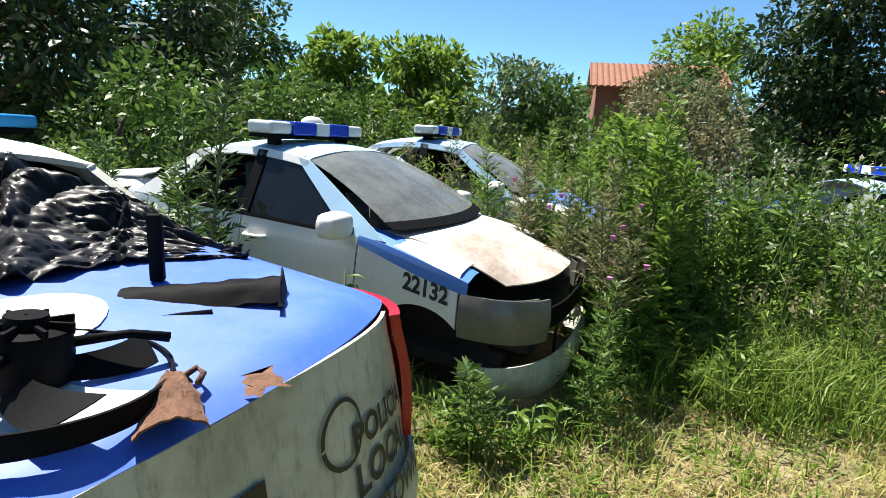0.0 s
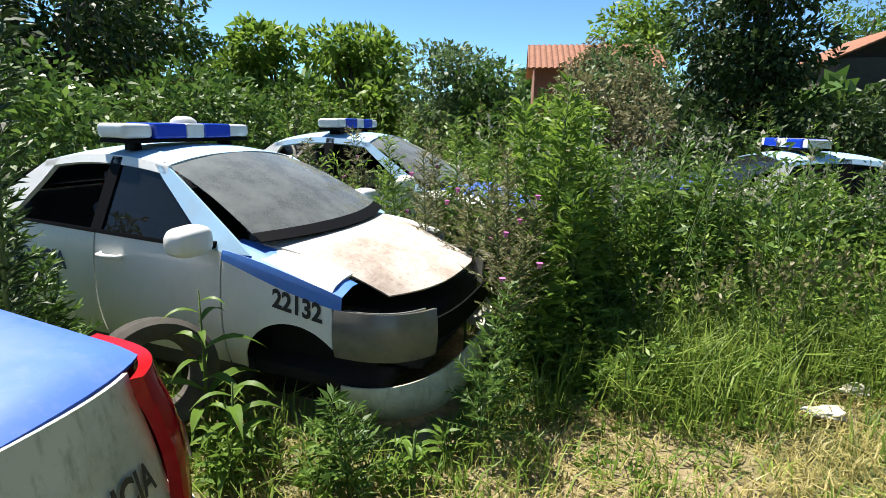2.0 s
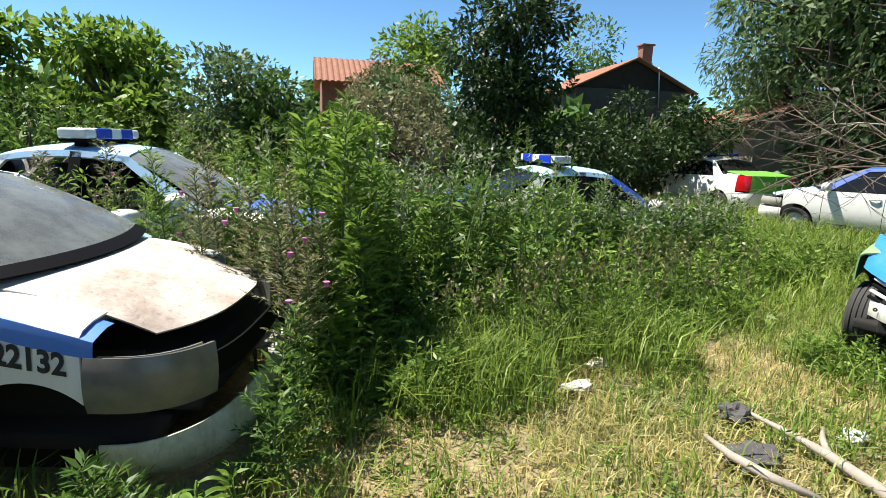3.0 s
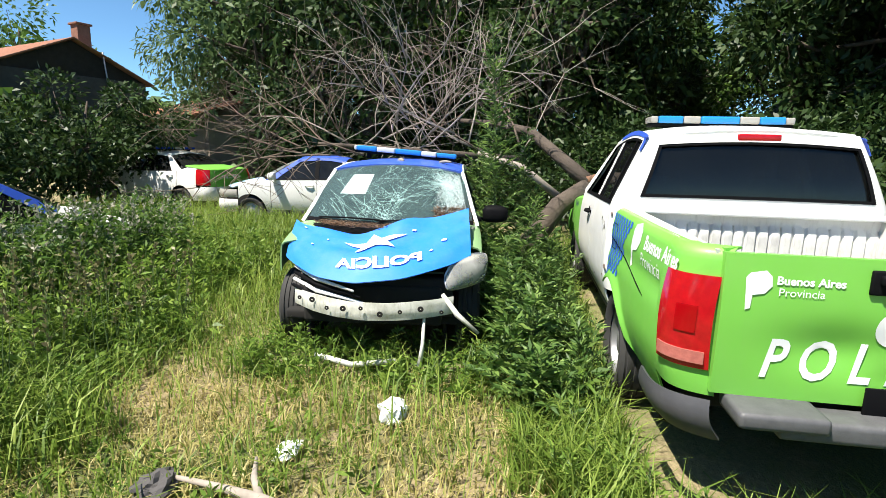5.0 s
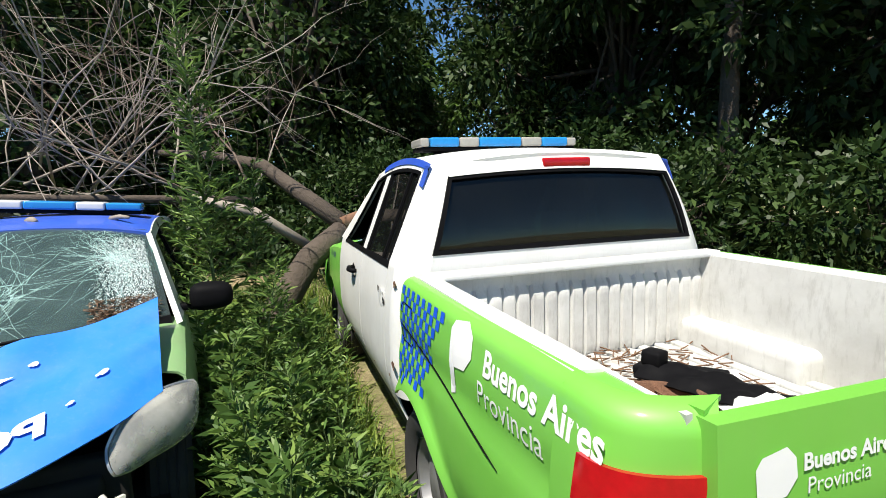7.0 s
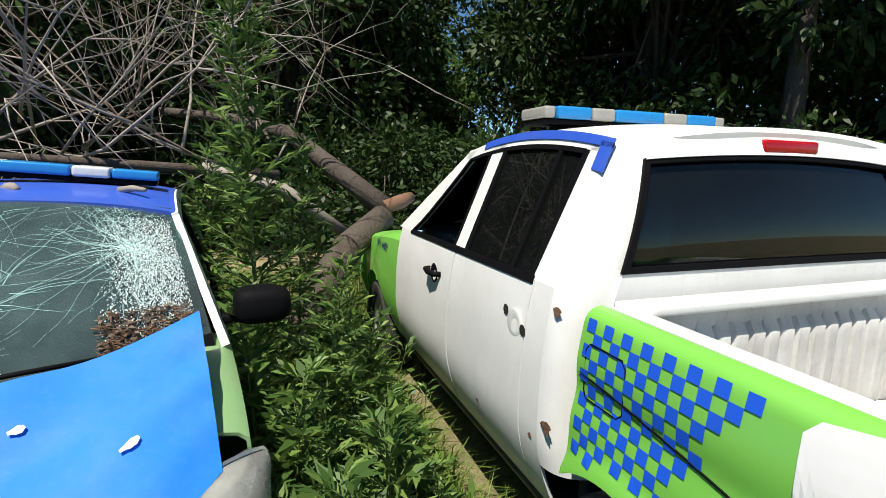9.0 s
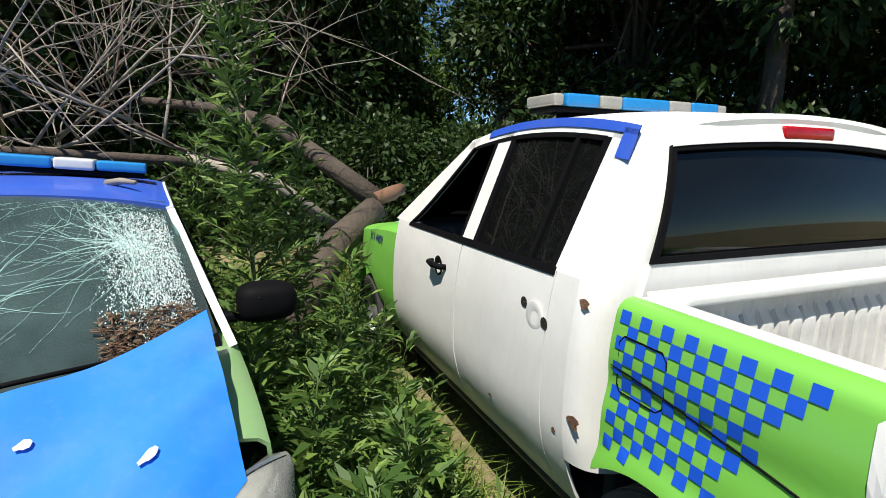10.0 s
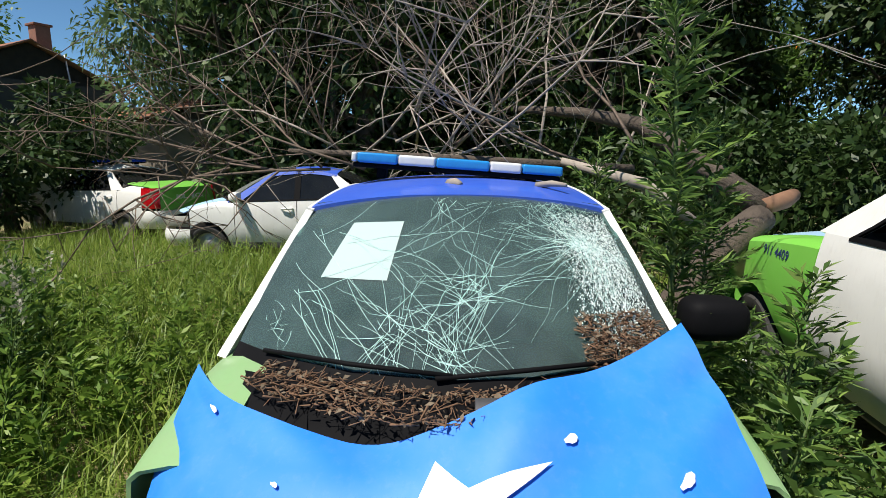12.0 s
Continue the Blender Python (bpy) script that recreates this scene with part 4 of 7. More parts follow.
    patch("bonnet", lambda u, v: Vector((lerp(s["wsb"][0] - 0.25 * (2 * v - 1) ** 2 + 0.03, s["L"] - 0.14 - 0.2 * abs(2 * v - 1) ** 3, u), (2 * v - 1) * s["hoodw"] * lerp(1.08, 0.98, u),
                                         fz(lerp(s["wsb"][0], s["L"] - 0.2, u)) + 0.05 - 0.03 * (2 * v - 1) ** 2)), 18, 16, PALE_BLUE, truck, 0.012)
    T.ends("front_bumper", -1.0, 1.0, 0.40, 0.95, GREEN, True, nu=34, off=0.012, bulge=0.03)
    inside(T)
    box("chassis", (4.6, 0.9, 0.16), (2.5, 0, 0.5), WELL, truck, 0.03)
    box("bumper_bar", (0.16, 1.05, 0.09), (-0.06, 0, 0.56), SCUFFED, truck, 0.025, segs=3)
    box("number_plate", (0.012, 0.34, 0.13), (-0.02, 0.0, 0.655), BLACK, truck, 0.003)
    box("tow_bar", (0.1, 0.7, 0.2), (0.12, 0, 0.56), WELL, truck, 0.02)
    light_bar(truck, 2.68, 1.885, -0.60, 0.54, [(LENS_CLEAR, 0.5), (LENS_SKY, 1.3), (LENS_CLEAR, 1), (LENS_SKY, 2.0), (LENS_CLEAR, 0.9), (LENS_SKY, 1.3), (LENS_CLEAR, 0.4)], 0.28, 0.06, label="blue and clear roof light bar")
    # number on the wing
    lettering("lettering", "911 4409", 0.085, lambda u, v: T.side(4.15 - u, v + 1.06, 1, 0.004), LETTER_N, truck, 0.001)


pickup()
for k, (x, z, w) in enumerate(((1.76, 1.20, 0.022), (1.74, 0.80, 0.03), (2.35, 0.62, 0.014), (1.85, 0.72, 0.012))):
    poly_decal("rust_spot", [(x + w * math.cos(t) * (1 + 0.4 * math.sin(3 * t + k)), z + w * 0.8 * math.sin(t)) for t in np.linspace(0, 5.9, 12)], lambda u, v: T.side(u, v, 1, 0.003), RUST, truck, "small rust spot")

# ---- light bars and lettering of the cars ----
light_bar(car_b, 1.98, 1.505, -0.60, 0.52, [(LENS_WHITE, 1.1), (LENS_BLUE, 1.3), (LENS_WHITE, 0.8), (LENS_BLUE, 1.3), (LENS_WHITE, 1.1)], 0.27, 0.10, rounded=True, label="blue light bar with milky ends")
lettering("lettering", "22132", 0.14, lambda u, v: B.side(3.50 + u, v + 0.742 - u * 0.16, -1, 0.005), LETTER_K, car_b, 0.005, 0.86)
lettering("lettering", "POLICIA", 0.15, lambda u, v: B.side(1.52 + u, v + 0.77, -1, 0.004), LETTER_N, car_b, 0.006, 0.9)
lettering("lettering", "LOCAL", 0.15, lambda u, v: B.side(1.52 + u, v + 0.63, -1, 0.004), LETTER_N, car_b, 0.006, 0.9)
light_bar(car_e, 1.98, 1.50, -0.55, 0.55, [(LENS_WHITE, 1), (LENS_BLUE, 1.3), (LENS_WHITE, 1), (LENS_BLUE, 1.3), (LENS_WHITE, 1)], 0.27, 0.10, rounded=True)
light_bar(car_d, 1.75, 1.50, -0.55, 0.55, [(LENS_WHITE, 0.5), (LENS_BLUE, 1.5), (LENS_WHITE, 1), (LENS_BLUE, 1.5), (LENS_WHITE, 0.5)], 0.27, 0.10)
light_bar(car_a, 1.95, 1.455, -0.66, 0.60, [(LENS_SKY, 1.5), (LENS_WHITE, 0.3), (LENS_SKY, 1.5), (LENS_WHITE, 0.2)], 0.27, 0.055, label="sky blue roof light bar")
light_bar(car_f, 1.9, 1.50, -0.55, 0.55, [(LENS_BLUE, 1), (LENS_WHITE, 1), (LENS_BLUE, 1)], 0.25, 0.06)
light_bar(car_c, 1.42, 1.53, -0.58, 0.56, [(LENS_WHITE, 0.2), (LENS_SKY, 1.3), (LENS_WHITE, 1.2), (LENS_SKY, 1.7), (LENS_WHITE, 1.0), (LENS_SKY, 1.3)], 0.22, 0.055, tilt=radians(-4), label="blue and clear light bar, askew")
lettering("lettering", "POLICIA", 0.12, lambda u, v: F_.plan(-u * 0.5, v + 0.86, False, 0.42, 0.04, 0.006), LETTER_W, car_f, 0.004)

# blue sweep along the wing of the white car, under the bonnet's edge
def wing_sweep(u, v):
    x = lerp(3.0, 3.76, u)
    z = lerp(0.978, 0.765, ((x - 2.98) / 0.97) ** 1.4)
    return B.side(x, lerp(z - lerp(0.05, 0.09, math.sin(u * 2.6)), z + 0.002, v), -1, 0.004) if v < 0.75 else Vector((x, -lerp(B.half(x, z), B.half(x, z) - 0.16, (v - 0.75) / 0.25), z + 0.03 * min(1, (v - 0.75) / 0.15) + 0.004))


patch("wing_sweep", wing_sweep, 22, 12, MID_BLUE, car_b, 0.003, "blue sweep on the wing")
lathe("siren", [(0.004, 0.16), (0.05, 0.155), (0.085, 0.13), (0.10, 0.08), (0.10, 0.0)], LENS_WHITE, car_b, "Z", 24, (1.98, -0.02, 1.52), "milky dome on the light bar")
lettering("lettering", "POLICIA", 0.10, lambda u, v: A.plan(-0.28 - u * 0.8, v + 0.82, False, 0.42, 0.16 * (v + 0.22), 0.007), LETTER_K, car_a, 0.003)
lettering("lettering", "LOCAL", 0.12, lambda u, v: A.plan(-0.28 - u * 0.8, v + 0.71, False, 0.42, 0.16 * (v + 0.11), 0.007), LETTER_K, car_a, 0.003)
lettering("lettering", "84", 0.15, lambda u, v: A.plan(0.03 - u * 0.6, v + 0.83, False, 0.42, 0.16 * (v + 0.23), 0.007), LETTER_K, car_a, 0.006)
lettering("lettering", "BROWN", 0.11, lambda u, v: A.plan(-0.28 - u * 0.8, v + 0.61, False, 0.42, 0.16 * v, 0.03), LETTER_K, car_a, 0.003)
poly_decal("badge_ring", [((0.075 + (0.012 if k > 24 else 0)) * math.cos(t), (0.075 + (0.012 if k > 24 else 0)) * math.sin(t)) for k, t in enumerate([*np.linspace(0, 6.2, 25), *np.linspace(6.2, 0, 25)])],
           lambda u, v: A.plan(-0.115 + u * 0.6, v + 0.86, False, 0.42, 0.16 * (v + 0.26), 0.008), LETTER_K, car_a)
poly_decal("maker_badge", [(-0.06, -0.015), (0.06, 0.0), (0.06, 0.022), (-0.06, 0.007)], lambda u, v: A.plan(-0.55 + u * 0.7, v + 0.94, False, 0.42, 0.16 * (v + 0.34), 0.008), TRIM, car_a, "dull metal badge")
poly_decal("lamp_pane", [(-0.03, -0.10), (0.03, -0.10), (0.03, 0.0), (-0.02, 0.02)], lambda u, v: A.plan(-0.80 + u, v + 0.82, False, 0.42, 0.10 * (v + 0.14), 0.032), LENS_CLEAR, car_a, "pale reversing lamp pane")

# ---- plants ----
def unit(v):
    return v / np.maximum(np.linalg.norm(v, axis=-1, keepdims=True), 1e-6)


def leaf_arrays(P, D, size, aspect=0.35, droop=0.25):
    """One folded four-cornered leaf at each point, growing along D."""
    n = len(P)
    D = unit(D)
    S = unit(np.cross(D, unit(rng.normal(size=(n, 3)) + np.array([0, 0, 0.8]))))
    U = np.cross(S, D)
    size = np.asarray(size).reshape(-1, 1)
    w = size * aspect * 0.5
    mid = P + D * size * 0.45 + U * size * 0.06
    tip = P + D * size - np.array([0, 0, 1.0]) * size * droop * rng.random((n, 1))
    V = np.stack([P, mid + S * w, tip, mid - S * w], 1).reshape(-1, 3)
    return V, np.arange(n * 4).reshape(-1, 4)


def merge(chunks):
    V, F, o = [], [], 0
    for v, f in chunks:
        V.append(v); F.append(f + o); o += len(v)
    return np.concatenate(V), np.concatenate(F)


def stem_arrays(base, tip, r0, r1, bend, segs=3):
    """Thin three-sided stems, many at once, bowed by bend."""
    n = len(base)
    ts = np.linspace(0, 1, segs + 1)
    D = unit(tip - base)
    S = unit(np.cross(D, np.tile([0.3, 1.0, 0.1], (n, 1))))
    U = np.cross(S, D)
    V = []
    for t in ts:
        c = base + (tip - base) * t + bend * (t * t)
        r = (r0 + (r1 - r0) * t).reshape(-1, 1)
        for a in (0, 2.094, 4.189):
            V.append(c + S * math.cos(a) * r + U * math.sin(a) * r)
    V = np.stack(V, 1)
    k = len(ts) * 3
    F = []
    for i in range(segs):
        for j in range(3):
            a, b = i * 3 + j, i * 3 + (j + 1) % 3
            F.append((a, b, b + 3, a + 3))
    F = (np.arange(n)[:, None, None] * k + np.array(F)[None]).reshape(-1, 4)
    return V.reshape(-1, 3), F


def blades(name, XY, h, lean, width, mat, label):
    """Grass: one bent, tapering blade of three triangles at each spot."""
    n = len(XY)
    a = rng.random(n) * 2 * math.pi
    d = np.stack([np.cos(a), np.sin(a), 0 * a], 1)
    s = np.stack([-np.sin(a), np.cos(a), 0 * a], 1)
    base = np.concatenate([XY, np.full((n, 1), -0.03)], 1)
    up = np.array([0, 0, 1.0])
    h = h.reshape(-1, 1)
    le = (lean * (0.3 + rng.random(n))).reshape(-1, 1)
    w = (width * (0.6 + 0.8 * rng.random(n))).reshape(-1, 1)
    mid = base + up * h * 0.55 + d * le * h * 0.25
    tip = base + up * h * (1 - 0.35 * le) + d * le * h
    V = np.stack([base - s * w, base + s * w, mid - s * w * 0.8, mid + s * w * 0.8, tip], 1).reshape(-1, 3)
    F = (np.arange(n)[:, None, None] * 5 + np.array([(0, 1, 3), (0, 3, 2), (2, 3, 4)])[None]).reshape(-1, 3)
    ob = quads_mesh(name, V, F, mat)
    return tagged(ob, label, "grass", kind="stuff")


def scatter(n, x0, x1, y0, y1, keep):
    """n spots in a rectangle, kept with the chance that keep(x, y) gives."""
    P = rng.random((n, 2)) * [x1 - x0, y1 - y0] + [x0, y0]
    return P[rng.random(n) < keep(P[:, 0], P[:, 1])]


def inside_car(x, y, m, L, hw):
    """True where a spot lies under a car."""
    i = np.array(m.inverted())
    lx = i[0, 0] * x + i[0, 1] * y + i[0, 3]
    ly = i[1, 0] * x + i[1, 1] * y + i[1, 3]
    return (lx > -0.05) & (lx < L) & (np.abs(ly) < hw)


CARS = [(o.matrix_world.copy(), sp["L"], sp["hw"]) for o, sp in ((car_a, SEDAN), (car_b, SEDAN_B), (car_e, SEDAN), (car_d, SEDAN), (car_f, SEDAN), (car_g, SEDAN), (car_c, HATCH), (truck, PICKUP))]


def free(x, y, margin=0.0):
    ok = np.ones_like(x, bool)
    for m, L, hw in CARS:
        ok &= ~inside_car(x, y, m, L + margin, hw - 0.04 + margin)
    return ok


def lawn(x, y):
    """1 on the trodden clearing, 0 among the weeds."""
    wob = 0.25 * np.sin(x * 2.3 + 1) + 0.2 * np.sin(y * 3.1 + x)
    edge = 2.95 + 1.05 / (1 + np.exp((1.55 - x) * 5)) + wob
    a = 1 / (1 + np.exp((y - edge) * 4))
    b = 1 / (1 + np.exp((x - 5.35 - wob) * 4))
    return a * np.where(y < 0.7, 1 / (1 + np.exp((x - 3.9) * 3)), b)


def tuft(x, y):
    """Uneven patches: bare, straw and green alternate."""
    k = np.sin(x * 4.1 + 1.3 * np.sin(y * 2.7)) + np.sin(y * 5.3 + 1.7 * np.sin(x * 3.3 + 1)) + 0.7 * np.sin(x * 9.7 + y * 7.9)
    return np.clip(0.62 + 0.30 * k, 0.12, 1)


def fade(x, y):
    """Thins the short grass out towards the yard's far sides."""
    d = np.hypot((x - 2.2) / 1.35, y - 2.0) + 0.7 * np.sin(x * 1.7 + y) + 0.4 * np.sin(y * 2.9 - x)
    return 1 / (1 + np.exp((d - 4.6) * 1.6))


# trodden straw, then green, then tall grass
P = scatter(330000, -6.5, 10, -5.5, 6.5, lambda x, y: (0.2 + 0.8 * lawn(x, y) * tuft(x, y)) * free(x, y) * fade(x, y))
blades("straw_grass", P, 0.05 + 0.11 * rng.random(len(P)), 1.1, 0.004, STRAW, "short trodden straw-coloured grass over dry soil")
P = scatter(190000, -7, 11, -6.5, 8, lambda x, y: (0.9 - 0.68 * lawn(x, y) * tuft(x, y)) * free(x, y) * np.maximum(fade(x, y), 0.10))
blades("green_grass", P, 0.06 + 0.20 * rng.random(len(P)) ** 1.5, 0.9, 0.0045, GRASS, "fresh green grass among the straw")
P = scatter(90000, -4, 16, 2.5, 12, lambda x, y: np.clip(1 - 1.15 * lawn(x, y), 0, 1) * free(x, y) * np.clip(1.25 - (y - 3) * 0.09, 0.2, 1))
blades("tall_grass", P, 0.15 + (0.12 + 0.4 * np.clip((P[:, 1] - 3.2) / 1.5, 0, 1)) * rng.random(len(P)), 0.8, 0.005, GRASS, "tall unmown green grass round the cars")
P = scatter(26000, 3.8, 12, -3.5, 3.0, lambda x, y: np.clip(1 - lawn(x, y), 0, 1) * free(x, y))
blades("tall_grass", P, 0.12 + 0.35 * rng.random(len(P)), 0.7, 0.005, GRASS, "long green grass beside the pick-up")


def weeds(name, XY, h, leafsize, per, mat, label, aspect=0.28, stem=STEM, spread=0.22, tops=None):
    """A thicket: upright stems, leaves all the way up, a tuft at the tip. Joined, as nobody could count them."""
    n = len(XY)
    base = np.concatenate([XY, np.full((n, 1), -0.03)], 1)
    h = np.asarray(h).reshape(-1)
    lean = rng.normal(size=(n, 3)) * [0.10, 0.10, 0] * h[:, None]
    tip = base + np.array([0, 0, 1.0]) * h[:, None] + lean
    bend = rng.normal(size=(n, 3)) * [0.06, 0.06, 0] * h[:, None]
    root = thing(name, Matrix.Identity(4), label, "weeds", kind="stuff")
    V, F = stem_arrays(base, tip, 0.004 + 0.003 * h, np.full(n, 0.0015), bend)
    quads_mesh("stems", V, F, stem, root)
    t = rng.random((n, per)) ** 0.8 * 0.92 + 0.08
    c = base[:, None] + (tip - base)[:, None] * t[..., None] + bend[:, None] * (t ** 2)[..., None]
    a = rng.random((n, per)) * 2 * math.pi
    out = np.stack([np.cos(a), np.sin(a), 0.35 + 0.5 * t], -1)
    # short side shoots carry the leaves away from the stem
    c = c + out * (spread * rng.random((n, per, 1)) * (1.15 - t[..., None]) * np.minimum(1.0, h)[:, None, None])
    sz = leafsize * (0.55 + 0.8 * rng.random((n, per))) * (1.2 - 0.6 * t)
    V, F = leaf_arrays(c.reshape(-1, 3), out.reshape(-1, 3) + rng.normal(size=(n * per, 3)) * 0.35, sz.reshape(-1), aspect)
    quads_mesh("leaves", V, F, mat, root)
    if tops is not None:
        k = 10
        c = (tip + bend)[:, None] - np.array([0, 0, 1.0]) * rng.random((n, k, 1)) * 0.16
        V, F = leaf_arrays(c.reshape(-1, 3), rng.normal(size=(n * k, 3)) * [0.5, 0.5, 0.3] + [0, 0, 0.8], 0.03 + 0.03 * rng.random(n * k), 0.5)
        quads_mesh("seed_heads", V, F, tops, root)
    return root


def field(x, y):
    return np.clip(1 - 1.35 * lawn(x, y), 0, 1) * free(x, y, 0.03)


P = scatter(300, 3.0, 6.0, 5.3, 6.6, lambda x, y: field(x, y))
weeds("weed_thicket", P, 0.85 + 0.5 * rng.random(len(P)), 0.12, 44, TREE_MID, "tall dense weeds before the sunken car", tops=SEED)
# thicket between the white car and the wrecked one
P = scatter(1500, 1.5, 9.5, 4.1, 7.5, lambda x, y: field(x, y) * np.clip(1.2 - (x - 5.0) * 0.3, 0.25, 1))
weeds("weed_thicket", P, 0.35 + (0.35 + 0.5 * np.clip((P[:, 1] - 4.2), 0, 1)) * rng.random(len(P)) * np.clip(1.3 - (P[:, 0] - 4.0) * 0.2, 0.2, 1) + 0.25 * (P[:, 1] > 4.9) * (P[:, 0] < 5.2), 0.12, 46, WEED, "waist-high green weeds hiding the parked cars")
P = scatter(260, 1.3, 6.0, 4.3, 6.6, lambda x, y: field(x, y) * np.exp(-((x - 2.6) / 1.4) ** 2))
weeds("weed_thicket", P, 0.9 + 0.85 * rng.random(len(P)), 0.12, 52, TREE_MID, "tall leafy weeds in front of the cars", tops=SEED)
P = scatter(520, -3.5, 3.0, 5.2, 7.4, lambda x, y: field(x, y))
weeds("weed_thicket", P, 0.85 + 0.55 * rng.random(len(P)), 0.11, 44, WEED, "tall weeds between two overgrown cars")
P = scatter(420, -7, 9, 9.0, 13, lambda x, y: field(x, y))
weeds("weed_thicket", P, 0.9 + 1.2 * rng.random(len(P)), 0.15, 44, WEED, "tall weeds behind the row of cars", tops=SEEDY)
P = scatter(300, 4.0, 9.5, 0.42, 1.35, lambda x, y: field(x, y) * (x > 4.9))
weeds("weed_thicket", P, 0.18 + 0.45 * rng.random(len(P)), 0.12, 40, THISTLE, "feathery green weeds between wreck and pick-up", 0.22)
P = scatter(320, 8.5, 13, 2.2, 7.5, lambda x, y: field(x, y))
weeds("weed_thicket", P, 0.15 + 0.3 * rng.random(len(P)), 0.10, 30, WEED, "knee-high weeds beyond the wreck")
# darkest leaves here, the wood's shade is in their colour
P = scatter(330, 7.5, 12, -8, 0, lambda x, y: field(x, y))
weeds("weed_thicket", P, 0.4 + 0.8 * rng.random(len(P)), 0.13, 36, TREE_DARK, "undergrowth beyond the pick-up, shade put into its dark leaves")


def tree(name, base, h, cr, n, size, mat, label, trunk_r=0.18, low=0.25, squash=0.8, clumps=26, seed=0, lean=(0, 0), droop=0.2, aspect=0.45, tight=1.0):
    """A tree: tapered trunk, limbs that reach the clumps, and a crown of many leaves in uneven clumps."""
    r = np.random.default_rng(seed)
    root = thing(name, pose(base[0], base[1], -0.05), label, "tree" if h > 3 else "bush")
    top = np.array([lean[0], lean[1], h * 0.82])
    ctr = np.array([lean[0], lean[1], h * (low + (1 - low) * 0.5)])
    half = h * (1 - low) * 0.5
    C = unit(r.normal(size=(clumps, 3))) * (0.35 + 0.65 * r.random((clumps, 1)) ** 0.5) * [cr, cr, half * 0.9] + ctr
    R = (0.28 + 0.24 * r.random(clumps)) * cr * tight
    tr = [(0, 0, 0), tuple(top * 0.3 + r.normal(size=3) * [0.1, 0.1, 0]), tuple(top * 0.65 + r.normal(size=3) * [0.2, 0.2, 0]), tuple(top)]
    runs = [(tr, [trunk_r * 1.25, trunk_r * 0.9, trunk_r * 0.55, trunk_r * 0.15])]
    for c in C:
        f = max(0.18, low) + (0.78 - max(0.18, low)) * r.random()
        p = np.array(tr[0]) * 0 + top * f
        m = (p + c) / 2 + r.normal(size=3) * 0.12 * cr
        runs.append(([tuple(p), tuple(m), tuple(c)], [trunk_r * 0.42, trunk_r * 0.24, trunk_r * 0.06]))
    tubes("trunk", runs, BARK, root, sides=7)
    w = R ** 2 / (R ** 2).sum()
    k = r.choice(clumps, n, p=w)
    d = unit(r.normal(size=(n, 3)))
    P = C[k] + d * (R[k, None] * (0.45 + 0.6 * r.random((n, 1)) ** 0.6)) * [1, 1, squash]
    D = d + r.normal(size=(n, 3)) * 0.6 + [0, 0, 0.1 - droop]
    V, F = leaf_arrays(P, D, size * (0.6 + 0.8 * r.random(n)), aspect, droop)
    quads_mesh("crown", V, F, mat, root)
    return root


def ray_spot(i, yaw, dist):
    return (i[0] - dist * math.sin(radians(yaw)), i[1] + dist * math.cos(radians(yaw)))


HERE = (0.9, 0.9)
# behind the first cars
tree("tree", ray_spot(HERE, 33, 16), 8.5, 3.2, 15000, 0.20, TREE_DARK, "large dark broad-leaved tree behind the cars", 0.28, 0.05, seed=1, clumps=40)
tree("tree", ray_spot(HERE, 44, 12), 7.0, 2.6, 12000, 0.18, TREE_DARK, "dark bushy tree at the yard's edge", 0.22, 0.0, seed=2, clumps=36)
tree("tree", ray_spot(HERE, 22, 19), 6.8, 1.9, 9000, 0.2, TREE_MID, "leafy tree beside a low hut", 0.2, 0.1, seed=3)
tree("fig_tree", ray_spot(HERE, 3.5, 16), 4.3, 1.7, 9000, 0.24, TREE_BRIGHT, "bright green fig tree in full leaf", 0.16, 0.0, seed=4, clumps=30)
tree("fig_tree", ray_spot(HERE, 11, 15), 4.0, 1.3, 7000, 0.22, TREE_BRIGHT, "bright green fig tree in full leaf", 0.14, 0.0, seed=5)
tree("tree", ray_spot(HERE, -8, 14), 3.9, 1.3, 7000, 0.15, WILLOW, "greyish green bushy tree", 0.14, 0.0, seed=6)
tree("tree", ray_spot(HERE, -13, 13), 3.3, 1.2, 6000, 0.15, TREE_MID, "green shrub behind the overgrown car", 0.12, 0.0, seed=7)
tree("tree", ray_spot(HERE, -34.5, 15), 6.3, 1.75, 13000, 0.18, TREE_DARK, "dark round tree in front of the tiled house", 0.18, 0.0, seed=8, clumps=34)
tree("tree", ray_spot(HERE, -26, 26), 7.0, 2.4, 7000, 0.26, TREE_BRIGHT, "sunlit tree behind the ruined wall", 0.2, 0.1, seed=9)
tree("tree", ray_spot(HERE, -44, 60), 13.5, 6.0, 9000, 0.5, TREE_MID, "distant green tree behind the roof", 0.3, 0.1, seed=10)
tree("tree", ray_spot(HERE, -50, 17), 3.3, 1.7, 9000, 0.16, TREE_DARK, "dark leafy shrub against the house wall", 0.12, 0.0, seed=11)
tree("willow", ray_spot(HERE, -61.5, 20), 11.5, 2.4, 22000, 0.19, WILLOW, "tall pale green willow hanging over the cars", 0.25, 0.1, seed=12, clumps=44, droop=0.6, aspect=0.25)
tree("shrub", ray_spot(HERE, -22.5, 8.6), 2.85, 0.85, 6500, 0.09, SEEDY, "tall brownish gone-to-seed shrub", 0.05, 0.0, seed=13)
tree("shrub", ray_spot(HERE, -18.5, 7.6), 2.3, 0.6, 4500, 0.10, TREE_BRIGHT, "light green leafy shrub among the weeds", 0.04, 0.0, seed=14)
